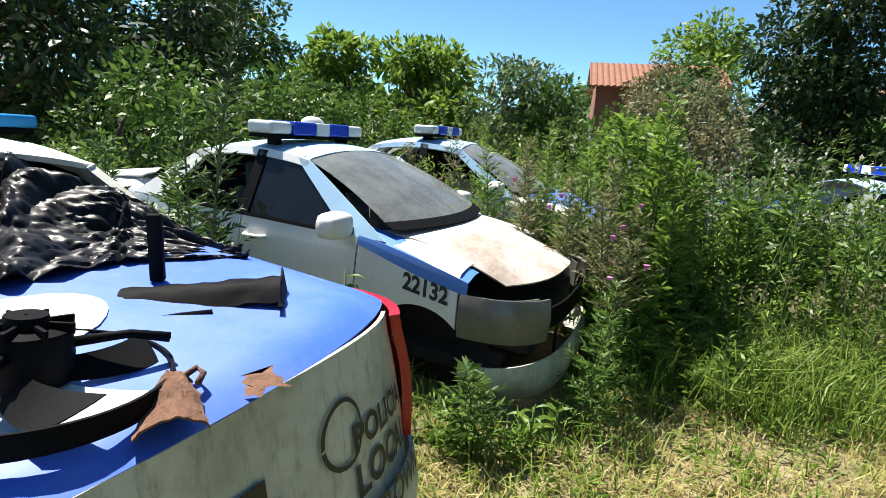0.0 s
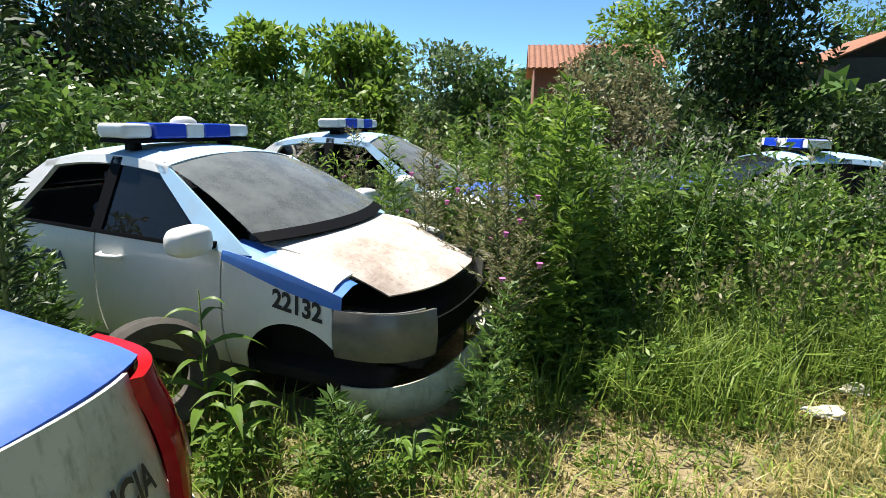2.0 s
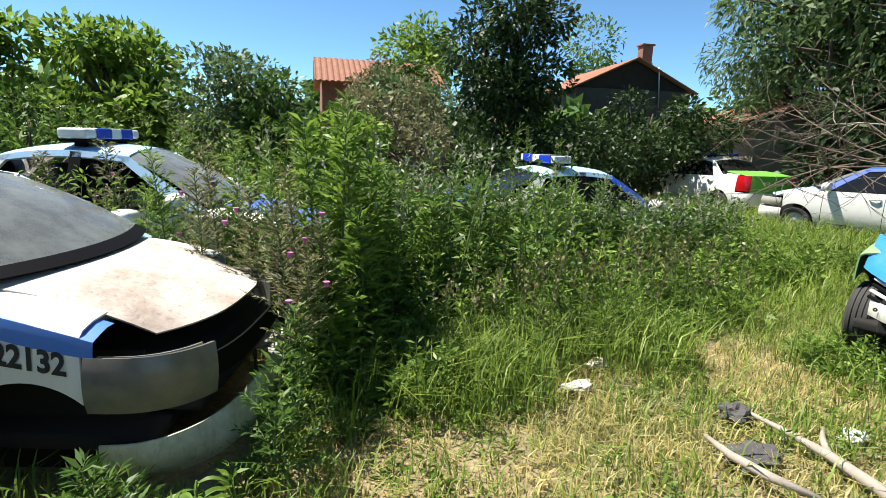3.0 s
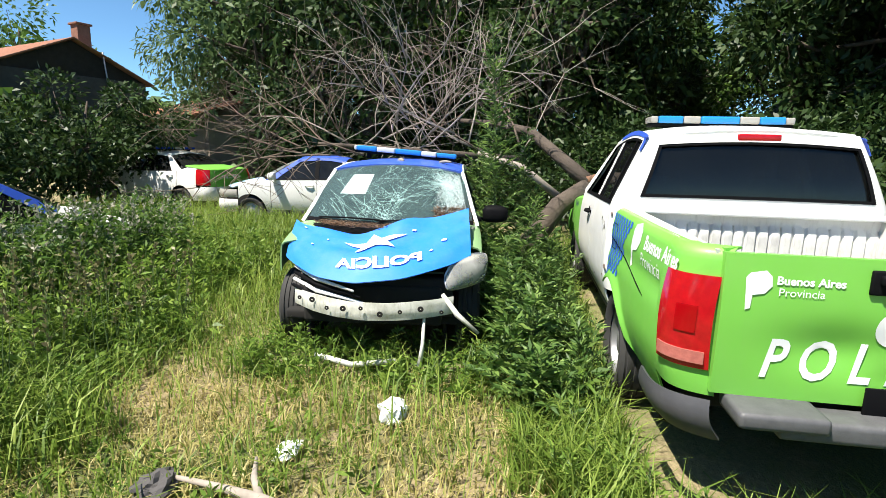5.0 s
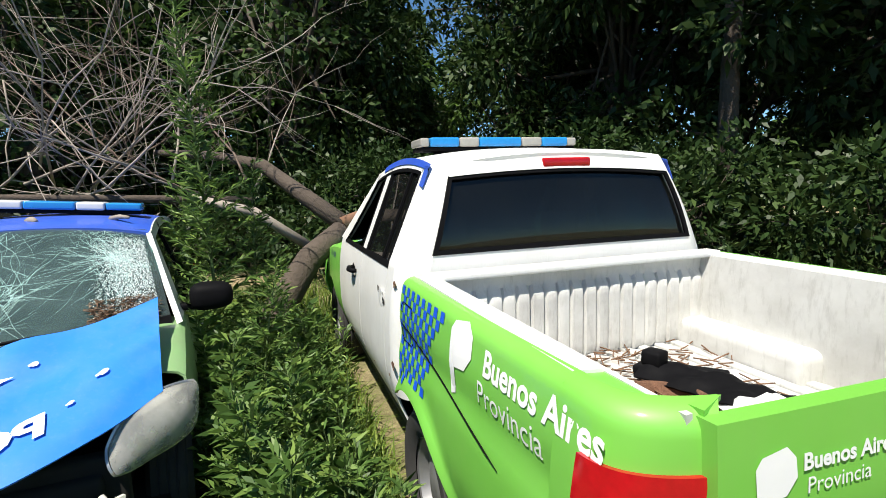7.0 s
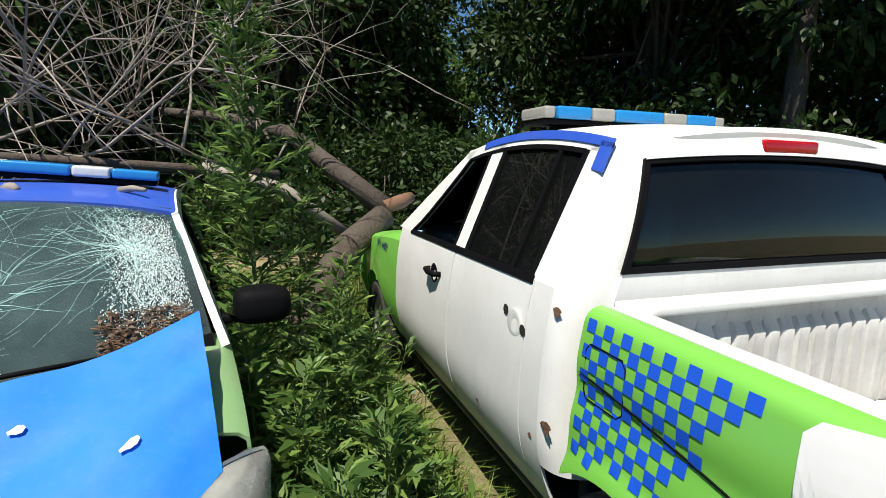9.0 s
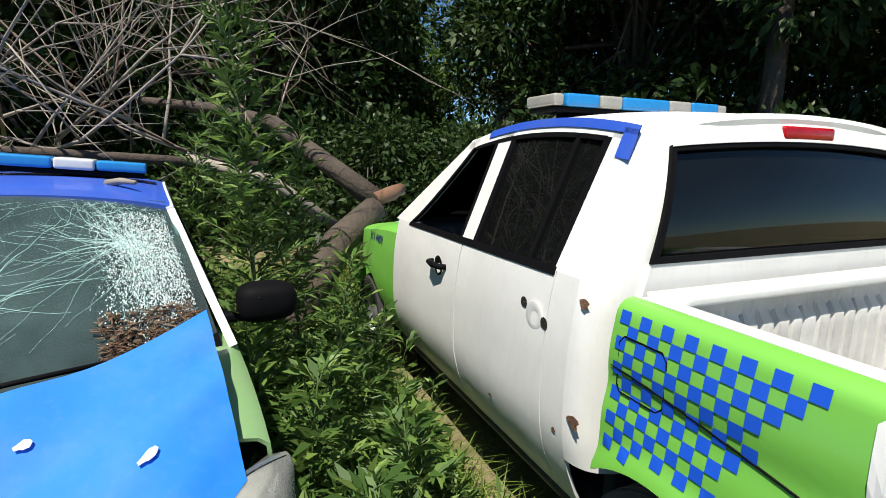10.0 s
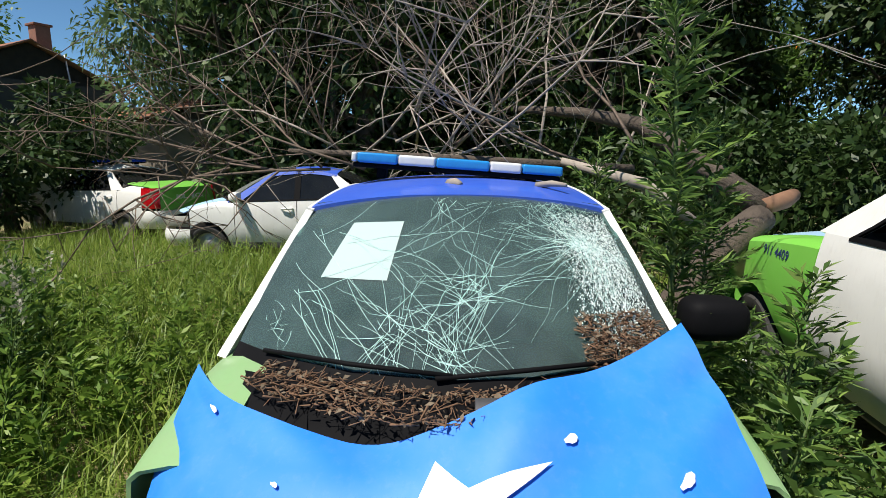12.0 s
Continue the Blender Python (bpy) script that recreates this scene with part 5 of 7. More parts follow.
tree("shrub", ray_spot(HERE, 20, 9.5), 2.6, 1.3, 7000, 0.12, TREE_MID, "green shrub behind the white car", 0.06, 0.0, seed=15)
tree("shrub", ray_spot(HERE, 33, 7.5), 2.3, 1.1, 7000, 0.11, TREE_MID, "leafy shrub beside the sheeted car", 0.06, 0.0, seed=16)
tree("shrub", ray_spot(HERE, 9, 11), 2.2, 1.4, 7000, 0.12, TREE_MID, "low green shrub behind the cars", 0.06, 0.0, seed=17)
tree("shrub", ray_spot(HERE, -24, 13), 3.3, 1.2, 7000, 0.13, WILLOW, "pale green shrub hiding the ruin", 0.06, 0.0, seed=60)
tree("shrub", ray_spot(HERE, -19.5, 15), 2.9, 0.9, 5000, 0.13, TREE_MID, "green shrub before the ruin", 0.06, 0.0, seed=61)
tree("shrub", ray_spot(HERE, -30, 10.5), 2.3, 1.2, 6000, 0.12, TREE_DARK, "dark green shrub behind the sunken car", 0.06, 0.0, seed=18)
tree("shrub", ray_spot(HERE, -42, 13), 2.3, 1.4, 7000, 0.12, TREE_DARK, "dark green shrub near the house", 0.06, 0.0, seed=19)
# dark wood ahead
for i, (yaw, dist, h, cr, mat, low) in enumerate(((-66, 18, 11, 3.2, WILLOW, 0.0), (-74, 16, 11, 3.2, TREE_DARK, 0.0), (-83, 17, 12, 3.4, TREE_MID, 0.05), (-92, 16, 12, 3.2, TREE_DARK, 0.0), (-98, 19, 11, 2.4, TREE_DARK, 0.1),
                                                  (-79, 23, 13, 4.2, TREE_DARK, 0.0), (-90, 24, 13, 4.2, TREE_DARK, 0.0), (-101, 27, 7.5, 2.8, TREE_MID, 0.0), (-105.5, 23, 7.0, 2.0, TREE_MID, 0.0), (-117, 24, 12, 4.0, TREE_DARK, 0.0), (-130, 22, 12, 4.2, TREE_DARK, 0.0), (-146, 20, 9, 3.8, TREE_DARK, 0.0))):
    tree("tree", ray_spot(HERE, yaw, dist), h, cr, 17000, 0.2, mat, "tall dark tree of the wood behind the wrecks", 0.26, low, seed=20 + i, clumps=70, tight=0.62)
# tall trees; last two crowns, out of view, added to shade the wood
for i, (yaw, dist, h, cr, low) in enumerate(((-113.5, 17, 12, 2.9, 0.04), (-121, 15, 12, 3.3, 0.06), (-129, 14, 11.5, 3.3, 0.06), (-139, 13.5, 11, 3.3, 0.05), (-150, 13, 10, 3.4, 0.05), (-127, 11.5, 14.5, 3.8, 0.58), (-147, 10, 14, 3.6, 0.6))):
    tree("tree", ray_spot(HERE, yaw, dist), h, cr, 20000, 0.2, TREE_DARK, "tall dark tree, some with crowns added out of view for shade", 0.15, low, seed=120 + i, clumps=70, tight=0.66 if low < 0.1 else 1.0)
# low shrubs, their shade under the trees carried by the dark leaf colour
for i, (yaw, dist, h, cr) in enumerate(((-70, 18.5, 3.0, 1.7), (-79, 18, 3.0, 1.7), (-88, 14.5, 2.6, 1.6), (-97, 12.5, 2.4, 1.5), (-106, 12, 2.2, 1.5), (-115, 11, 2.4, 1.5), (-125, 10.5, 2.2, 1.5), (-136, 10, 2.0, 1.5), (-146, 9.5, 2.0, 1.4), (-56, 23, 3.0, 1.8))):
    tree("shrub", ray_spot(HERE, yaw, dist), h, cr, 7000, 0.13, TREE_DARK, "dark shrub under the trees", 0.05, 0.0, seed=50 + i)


def far_woods():
    n = 26000
    yaw = np.radians(rng.uniform(-160, 70, n))
    dist = rng.uniform(33, 40, n)
    hgt = 3.2 + 1.2 * np.sin(yaw * 17) + 0.8 * np.sin(yaw * 41 + 1)
    P = np.stack([0.9 - dist * np.sin(yaw), 0.9 + dist * np.cos(yaw), hgt * rng.random(n) ** 0.7], 1)
    V, F = leaf_arrays(P, rng.normal(size=(n, 3)), 0.8 + 0.7 * rng.random(n), 0.6)
    root = thing("far_woods", Matrix.Identity(4), "distant belt of dark green woodland", "woods", kind="stuff")
    quads_mesh("leaves", V, F, TREE_MID, root)


far_woods()

# ---- tiled house ----
def house(name, m, w, d, hw, rise, label, wall, chimney=True):
    """Gabled house: walls with thickness, roof slopes of tile rows, chimney."""
    root = thing(name, m, label, "house")
    for nm, size, at in (("wall", (w, 0.3, hw), (0, -d / 2, hw / 2)), ("wall", (w, 0.3, hw), (0, d / 2, hw / 2)), ("wall", (0.3, d - 0.31, hw), (-w / 2 + 0.15, 0, hw / 2)), ("wall", (0.3, d - 0.31, hw), (w / 2 - 0.15, 0, hw / 2))):
        box(nm, size, at, wall, root, 0.01)
    for y in (-d / 2, d / 2):
        bm = bmesh.new()
        f = [bm.verts.new((-w / 2, y, hw + 0.003)), bm.verts.new((w / 2, y, hw + 0.003)), bm.verts.new((0, y, hw + rise))]
        bm.faces.new(f)
        bmesh.ops.solidify(bm, geom=bm.faces[:], thickness=0.2)
        part("gable", bm, wall, root, smooth=False)
    for sd in (-1, 1):
        def slope(u, v, sd=sd):
            y = lerp(-d / 2 - 0.4, d / 2 + 0.4, u)
            x = lerp(0, w / 2 + 0.5, v)
            z = hw + rise - (rise / (w / 2)) * x + 0.12
            k = abs(math.sin(y / 0.22 * math.pi))
            return Vector((sd * x, y, z + 0.06 * k - 0.03 * ((v * 14) % 1)))
        patch("roof", slope, int((d + 0.8) / 0.055), 28, ROOF_TILE, root, 0.05, smooth=False)
    if chimney:
        ch = box("chimney", (0.75, 0.75, 1.9), (w * 0.12, -d / 2 + 0.8, hw + rise + 0.15), BRICK, root, 0.02)
        box("chimney_cap", (0.95, 0.95, 0.12), (w * 0.12, -d / 2 + 0.8, hw + rise + 1.16), BRICK, root, 0.02)
        tubes("down_pipe", [([(w * 0.12 + 0.6, -d / 2 - 0.25, hw + rise - 0.4), (w * 0.12 + 0.9, -d / 2 - 0.2, hw - 1.2)], 0.05)], STEEL, root)
    return root


hx, hy = ray_spot(HERE, -44.8, 45)
house("tiled_house", pose(hx, hy, -0.05, 0, 0, -20), 8.6, 10, 5.7, 2.0, "house with walls painted dark for shade, terracotta tile roof and square chimney", SHADE_WALL)
tree("shrub", ray_spot(HERE, -21.5, 19), 4.55, 1.1, 7000, 0.13, SEEDY, "tall pale gone-to-seed shrub before the ruin", 0.06, 0.0, seed=63)
tree("shrub", ray_spot(HERE, -25.2, 19), 4.7, 1.25, 7000, 0.16, TREE_MID, "leafy shrub hiding half of the ruin", 0.06, 0.0, seed=62)
hx, hy = ray_spot(HERE, -21.3, 23)
house("ruined_house", pose(hx, hy, -0.05, 0, 0, -104), 3.4, 4.2, 3.9, 0.85, "ruined brick house with a broken tile roof", BRICK, False)
hx, hy = ray_spot(HERE, 17, 22)
house("hut", pose(hx, hy, -0.05, 0, 0, 20), 3, 4, 2.7, 0.4, "low brick hut half hidden by trees", BRICK, False)
hx, hy = ray_spot(HERE, -61, 21)
house("shed", pose(hx, hy, -0.05, 0, 0, -30), 4, 4, 2.6, 0.6, "grey plastered shed behind the willow", PLASTER, False)

# ---- single plants ----
def spire(name, base, h, label, mat=THISTLE, side=0.42, n=60, leaf=0.09, stem_r=0.014, seed=0, flowers=None, aspect=0.2, bare=0.05, category="weed"):
    """A tall weed: one stem, side shoots that shorten upwards, narrow leaves along them."""
    r = np.random.default_rng(seed)
    root = thing(name, pose(base[0], base[1], -0.03), label, category)
    bx, by = r.normal(size=2) * 0.05 * h
    stem = [(bx * t * t, by * t * t, h * t) for t in np.linspace(0, 1, 8)]
    runs = [(stem, [stem_r * (1.05 - 0.85 * t) for t in np.linspace(0, 1, 8)])]
    P, D, S = [], [], []
    tips = []
    for k in range(n):
        t = bare + (0.99 - bare) * (k + r.random()) / n
        c = np.array([bx * t * t, by * t * t, h * t])
        a = k * 2.4 + r.random()
        L = side * (1.08 - t) ** 0.8 * (0.7 + 0.5 * r.random())
        d = np.array([math.cos(a), math.sin(a), 0.55 + 0.5 * t])
        d /= np.linalg.norm(d)
        tip = c + d * L + [0, 0, -0.12 * L]
        tips.append(tip)
        runs.append(([tuple(c), tuple((c + tip) / 2 + [0, 0, 0.04 * L]), tuple(tip)], [stem_r * 0.3, stem_r * 0.2, stem_r * 0.1]))
        m = max(4, int(L / 0.022))
        for i in range(m):
            f = (i + 1) / m
            q = c + (tip - c) * f + [0, 0, 0.04 * L * math.sin(f * 3.1)]
            for sg in (-1, 1):
                s = np.cross(d, [0, 0, 1.0]) * sg
                P.append(q); D.append(s + d * 0.8 + r.normal(size=3) * 0.25); S.append(leaf * (0.6 + 0.6 * r.random()) * (1.15 - 0.5 * f))
    tubes("stem", runs, STEM, root, sides=4)
    V, F = leaf_arrays(np.array(P), np.array(D), np.array(S), aspect)
    quads_mesh("leaves", V, F, mat, root)
    if flowers is not None:
        for tip in [t for t in tips if r.random() < flowers]:
            lathe("flower_head", [(0.003, -0.012), (0.012, -0.008), (0.012, 0.004), (0.02, 0.02), (0.003, 0.022)], PETAL, root, "Z", 8, tuple(tip))
    return root


def broad_weed(base, h, label, n=14, leaf=0.24, mat=WEED, seed=0, aspect=0.2):
    """A low weed with long arching leaves round a stout stem."""
    r = np.random.default_rng(seed)
    root = thing("broad_leaf_weed", pose(base[0], base[1], -0.03), label, "weed")
    tubes("stem", [([(0, 0, 0), (0.02, 0.01, h * 0.5), (0.03, 0.0, h)], [0.012, 0.009, 0.004])], STEM, root, sides=5)
    for k in range(n):
        t = 0.12 + 0.86 * k / n
        a, L = k * 2.4, leaf * (0.7 + 0.6 * r.random()) * (1.2 - 0.5 * t)
        c, d, s = Vector((0.025 * t, 0, h * t)), Vector((math.cos(a), math.sin(a), 0)), Vector((-math.sin(a), math.cos(a), 0))
        def leaf_fn(u, v, c=c, d=d, s=s, L=L):
            w = aspect * L * math.sin(min(1, u * 1.05 + 0.06) * math.pi) ** 0.8
            return c + d * (L * u) + Vector((0, 0, L * (0.75 * u - 0.85 * u * u))) + s * w * (v - 0.5) + Vector((0, 0, abs(v - 0.5) * w * 0.5))
        patch("leaf", leaf_fn, 6, 2, mat, root, 0)
    return root


spire("tall_weed", (7.41, 1.22), 2.9, "tall feathery green weed beside the wreck", n=95, side=0.5, leaf=0.11, stem_r=0.02, seed=1, aspect=0.18)
spire("tall_weed", (7.75, 1.0), 1.9, "feathery green weed behind the wreck", n=60, side=0.45, leaf=0.10, seed=2)
spire("tall_weed", (6.95, 0.98), 1.25, "feathery green weed between the vehicles", n=50, side=0.42, leaf=0.10, seed=3)
spire("tall_weed", (8.2, 1.5), 1.8, "feathery green weed behind the wreck", n=60, side=0.5, leaf=0.10, seed=4)
for i, (x, y, h) in enumerate(((5.62, 0.86, 0.72), (5.95, 0.98, 0.85), (6.35, 0.78, 0.8), (6.15, 1.1, 0.7), (5.4, 1.02, 0.55), (6.6, 1.12, 0.95), (6.75, 0.7, 0.7), (5.75, 0.62, 0.5), (7.2, 0.72, 0.9), (5.15, 0.8, 0.45), (7.0, 1.25, 1.1), (7.6, 0.75, 0.9))):
    spire("thistle", (x, y), h, "spiny-leaved green thistle beside the pick-up", n=26, side=0.40, leaf=0.12, seed=10 + i, aspect=0.26, stem_r=0.012)
spire("tall_weed", (-0.615, 2.95), 2.2, "tall dark weed between two cars", TREE_DARK, n=70, side=0.26, leaf=0.08, seed=30, stem_r=0.014, bare=0.3)
spire("tall_weed", (-0.75, 3.15), 1.7, "slender weed between two cars", TREE_MID, n=50, side=0.3, leaf=0.08, seed=31)
for i, (x, y, h, m) in enumerate(((1.72, 4.15, 1.5, SEEDY), (1.60, 3.86, 1.3, SEEDY), (1.78, 3.98, 1.2, SEEDY), (1.45, 4.35, 1.35, SEEDY), (1.58, 3.62, 1.05, SEEDY), (1.2, 4.75, 1.45, SEEDY))):
    spire("flowering_thistle", (x, y), h, "brownish thistle with pink flower heads", m, n=44, side=0.42, leaf=0.06, seed=40 + i, flowers=0.04, bare=0.5)
for i, (x, y, h) in enumerate(((2.05, 4.35, 1.95), (2.2, 4.55, 1.7), (1.95, 4.6, 1.8), (2.35, 4.6, 1.5), (2.15, 4.1, 1.2), (2.5, 4.9, 1.4), (3.0, 4.7, 1.2), (3.6, 5.0, 1.3), (1.85, 3.9, 0.9))):
    spire("tall_weed", (x, y), h, "bright green leafy weed at the car's nose", TREE_BRIGHT if h > 1.4 else WEED, n=54, side=0.32, leaf=0.13, seed=50 + i, aspect=0.24, bare=0.15)
for i, (x, y, h, L) in enumerate(((-0.06, 3.42, 0.85, 0.30), (0.14, 3.16, 0.48, 0.27), (0.62, 2.95, 0.3, 0.16), (0.98, 2.98, 0.3, 0.16), (5.2, 0.55, 0.28, 0.24), (4.9, 0.6, 0.22, 0.2))):
    broad_weed((x, y), h, "fleshy long-leaved green weed", seed=70 + i, leaf=L)
P = scatter(16, 0.0, 1.25, 2.85, 3.2, lambda x, y: free(x, y, 0.0))
weeds("low_weeds", P, 0.12 + 0.25 * rng.random(len(P)), 0.09, 26, WEED, "low leafy weeds along the white car")
P = scatter(170, 2.6, 6.2, 3.75, 4.6, lambda x, y: free(x, y))
weeds("seeding_grass", P, 0.5 + 0.4 * rng.random(len(P)), 0.16, 9, GRASS, "tall grass gone to seed at the clearing's edge", 0.06, spread=0.08, tops=SEEDY)
P = scatter(420, 1.6, 6.0, 3.6, 4.4, lambda x, y: field(x, y))
weeds("low_weeds", P, 0.15 + 0.35 * rng.random(len(P)), 0.10, 30, WEED, "low leafy weeds at the clearing's edge")

for i, (x, y, h) in enumerate(((1.35, 3.2, 0.7), (1.52, 3.42, 0.8), (0.7, 2.95, 0.5))):
    spire("weed", (x, y), h, "dark narrow-leaved weed under the car's nose", TREE_MID, n=30, side=0.3, leaf=0.09, seed=90 + i, stem_r=0.008)

# brownish thistles beyond the white car's bonnet, weeds behind its tail
for i, (x, y, h) in enumerate(((1.0, 5.25, 1.55), (1.35, 5.1, 1.6), (1.7, 4.95, 1.5), (0.7, 5.5, 1.6), (1.55, 5.5, 1.7), (0.3, 5.75, 1.5))):
    spire("flowering_thistle", (x, y), h, "brownish thistle with pink flower heads", SEEDY if i % 2 else WEED, n=46, side=0.45, leaf=0.075, seed=140 + i, flowers=0.04, bare=0.35)
for i, (x, y, h) in enumerate(((-1.05, 3.75, 1.25), (-1.35, 3.95, 1.35), (-0.85, 3.6, 1.0), (-1.7, 4.0, 1.5), (-2.0, 4.3, 1.4))):
    spire("tall_weed", (x, y), h, "leafy green weed at the white car's tail", TREE_MID, n=50, side=0.34, leaf=0.10, seed=160 + i, aspect=0.24)
P = scatter(9000, 1.7, 4.6, 3.15, 4.7, lambda x, y: free(x, y) * np.clip((y - 3.1 - 0.25 * np.sin(x * 4.0)) * 1.2, 0, 1))
blades("tall_grass", P, 0.22 + 0.38 * rng.random(len(P)) ** 1.4, 0.8, 0.005, GRASS, "tall fresh grass at the clearing's edge")
P = scatter(150, 1.9, 4.8, 3.3, 4.4, lambda x, y: free(x, y) * np.clip((y - 3.15) * 0.9, 0, 1))
weeds("low_weeds", P, 0.25 + 0.4 * rng.random(len(P)), 0.08, 40, WEED, "bushy bright green weeds at the clearing's edge")
P = scatter(240, 1.0, 5.2, 1.5, 3.6, lambda x, y: free(x, y) * (0.15 + 0.85 * (tuft(x, y) < 0.5)))
weeds("low_weeds", P, 0.05 + 0.12 * rng.random(len(P)), 0.07, 16, WEED, "small green weeds in the trodden straw", spread=0.3)
P = scatter(150, 5.25, 6.1, 1.15, 3.0, lambda x, y: 1.0 + 0 * x)
weeds("low_weeds", P, 0.08 + 0.22 * rng.random(len(P)), 0.08, 26, WEED, "green weeds growing under the wreck's nose")
P = scatter(170, 4.4, 8.6, 0.34, 0.75, lambda x, y: np.clip((x - 4.5) * 1.2, 0, 1))
weeds("low_weeds", P, 0.10 + 0.25 * rng.random(len(P)), 0.09, 28, THISTLE, "spiny weeds along the pick-up's flank", 0.24)

P = scatter(9000, 2.5, 4.5, -1.9, 0.75, lambda x, y: free(x, y) * np.clip((x - 2.6) * 0.9, 0, 1))
blades("tall_grass", P, 0.10 + 0.3 * rng.random(len(P)) ** 1.5, 0.8, 0.005, GRASS, "long green grass at the pick-up's tail")
P = scatter(60, 3.5, 4.5, -0.6, 0.75, lambda x, y: free(x, y))
weeds("low_weeds", P, 0.12 + 0.22 * rng.random(len(P)), 0.08, 26, WEED, "leafy weeds beside the pick-up's bumper")

P = scatter(9000, 4.4, 9.0, 0.335, 0.95, lambda x, y: free(x, y))
blades("tall_grass", P, 0.08 + 0.3 * rng.random(len(P)) ** 1.4, 0.8, 0.005, GRASS, "long grass along the pick-up's flank")

P = scatter(420, 5.2, 8.4, 4.7, 6.3, lambda x, y: field(x, y) * (y > 0.8 * (x - 5) + 2.9))
weeds("weed_thicket", P, 0.75 + 0.4 * rng.random(len(P)), 0.11, 46, TREE_MID, "dense green weeds before the sunken car", tops=SEED)
P = scatter(16, 1.6, 2.9, 3.1, 3.5, lambda x, y: free(x, y))
weeds("low_weeds", P, 0.08 + 0.16 * rng.random(len(P)), 0.06, 28, WEED, "sunlit leafy weeds at the clearing's corner")

# ---- fallen tree ----
def fallen_tree():
    root = thing("fallen_tree", Matrix.Identity(4), "fallen dead tree with bleached leafless branches", "tree")
    r = np.random.default_rng(5)
    V = lambda *p: np.array(p, float)
    tubes("trunk", [([V(8.7, 1.0, 0.0), V(8.75, 0.85, 0.5), V(8.9, 0.5, 0.98), V(9.1, 0.15, 1.22)], [0.17, 0.15, 0.13, 0.11])], BARK, root, sides=12)
    tubes("limb", [([V(9.12, 0.12, 1.27), V(9.4, 0.45, 1.55), V(9.78, 0.9, 1.93), V(10.0, 1.4, 2.05), V(10.1, 2.0, 2.1)], [0.10, 0.088, 0.072, 0.05, 0.03])], BARK, root, sides=12)
    tubes("cut_limb", [([V(9.05, 0.15, 1.3), V(9.15, -0.02, 1.34), V(9.28, -0.14, 1.37)], [0.06, 0.065, 0.05])], plain("raw_red_wood", (0.19, 0.10, 0.06), 0.9, var=0.4, scale=10), root, sides=12)
    tubes("log", [([V(9.5, 1.0, 1.55), V(9.3, 2.2, 1.62), V(9.2, 3.0, 1.66), V(9.3, 3.9, 1.7)], [0.042, 0.038, 0.032, 0.02])], BARK, root, sides=10)
    tubes("limb", [([V(9.2, 0.4, 1.0), V(9.1, 1.0, 1.45), V(9.3, 1.6, 1.62)], [0.05, 0.05, 0.03])], DEADWOOD, root, sides=8)
    runs = []
    def grow(p, d, L, rad, depth):
        pts, q, e = [p], p.copy(), d / np.linalg.norm(d)
        k = 4
        for i in range(k):
            e = e + r.normal(size=3) * 0.17
            e /= np.linalg.norm(e)
            q = q + e * L / k
            q[2] = max(q[2], 0.5)
            pts.append(q.copy())
        runs.append(([tuple(x) for x in pts], [rad * (1 - 0.75 * i / k) for i in range(k + 1)]))
        if depth:
            for i in range(5 if depth > 1 else 4):
                f = r.integers(1, k + 1)
                grow(pts[f], e + r.normal(size=3) * 0.75, L * (0.45 + 0.3 * r.random()), rad * 0.5, depth - 1)
    for i in range(22):
        s = V(9.3 + r.random() * 0.7, 1.0 + 3.3 * r.random(), 1.5 + 0.45 * r.random())
        d = V(r.normal() * 0.35, 0.75 * r.normal() + 0.35, 0.75 * r.random() + 0.05)
        grow(s, d, 1.3 + 0.9 * r.random(), 0.017, 2)
    for i in range(5):
        grow(V(9.2, 3.2 + 0.3 * i, 1.55), V(-0.1 - 0.2 * r.random(), 1.0, 0.12 * r.normal()), 1.7, 0.018, 2)
    half = len(runs) // 2
    tubes("twig_mass", runs[:half], DEADWOOD, root, "bleached dead twigs", 4)["kind"] = "stuff"
    tubes("twig_mass", runs[half:], plain("brown_dead_wood", (0.15, 0.11, 0.085), 0.9, var=0.4), root, "brown dead twigs", 4)["kind"] = "stuff"


fallen_tree()
ln = thing("leaning_tree", pose(15.5, -4.4, 0), "dark leaning tree trunk in the wood", "tree")
tubes("trunk", [([(0, 0, -0.1), (0.2, -0.1, 1.6), (0.5, -0.6, 2.8), (0.9, -1.7, 3.9), (1.2, -3.0, 4.6)], [0.24, 0.2, 0.18, 0.16, 0.12])], BARK, ln, sides=10)
pl = thing("post", pose(24, -6.8, 0), "slim pale post with an orange ball on top", "post")
tubes("shaft", [([(0, 0, -0.1), (0, 0, 5.0)], [0.07, 0.05])], DEADWOOD, pl)
lathe("ball", [(0.01, 5.28), (0.12, 5.22), (0.15, 5.12), (0.12, 5.02), (0.01, 4.96)], plain("orange_plastic", (0.8, 0.25, 0.02), 0.5), pl, "Z", 14)

# ---- damage and litter of the wrecked car ----
def world_to(ob, p):
    return ob.matrix_world.inverted() @ Vector(p)


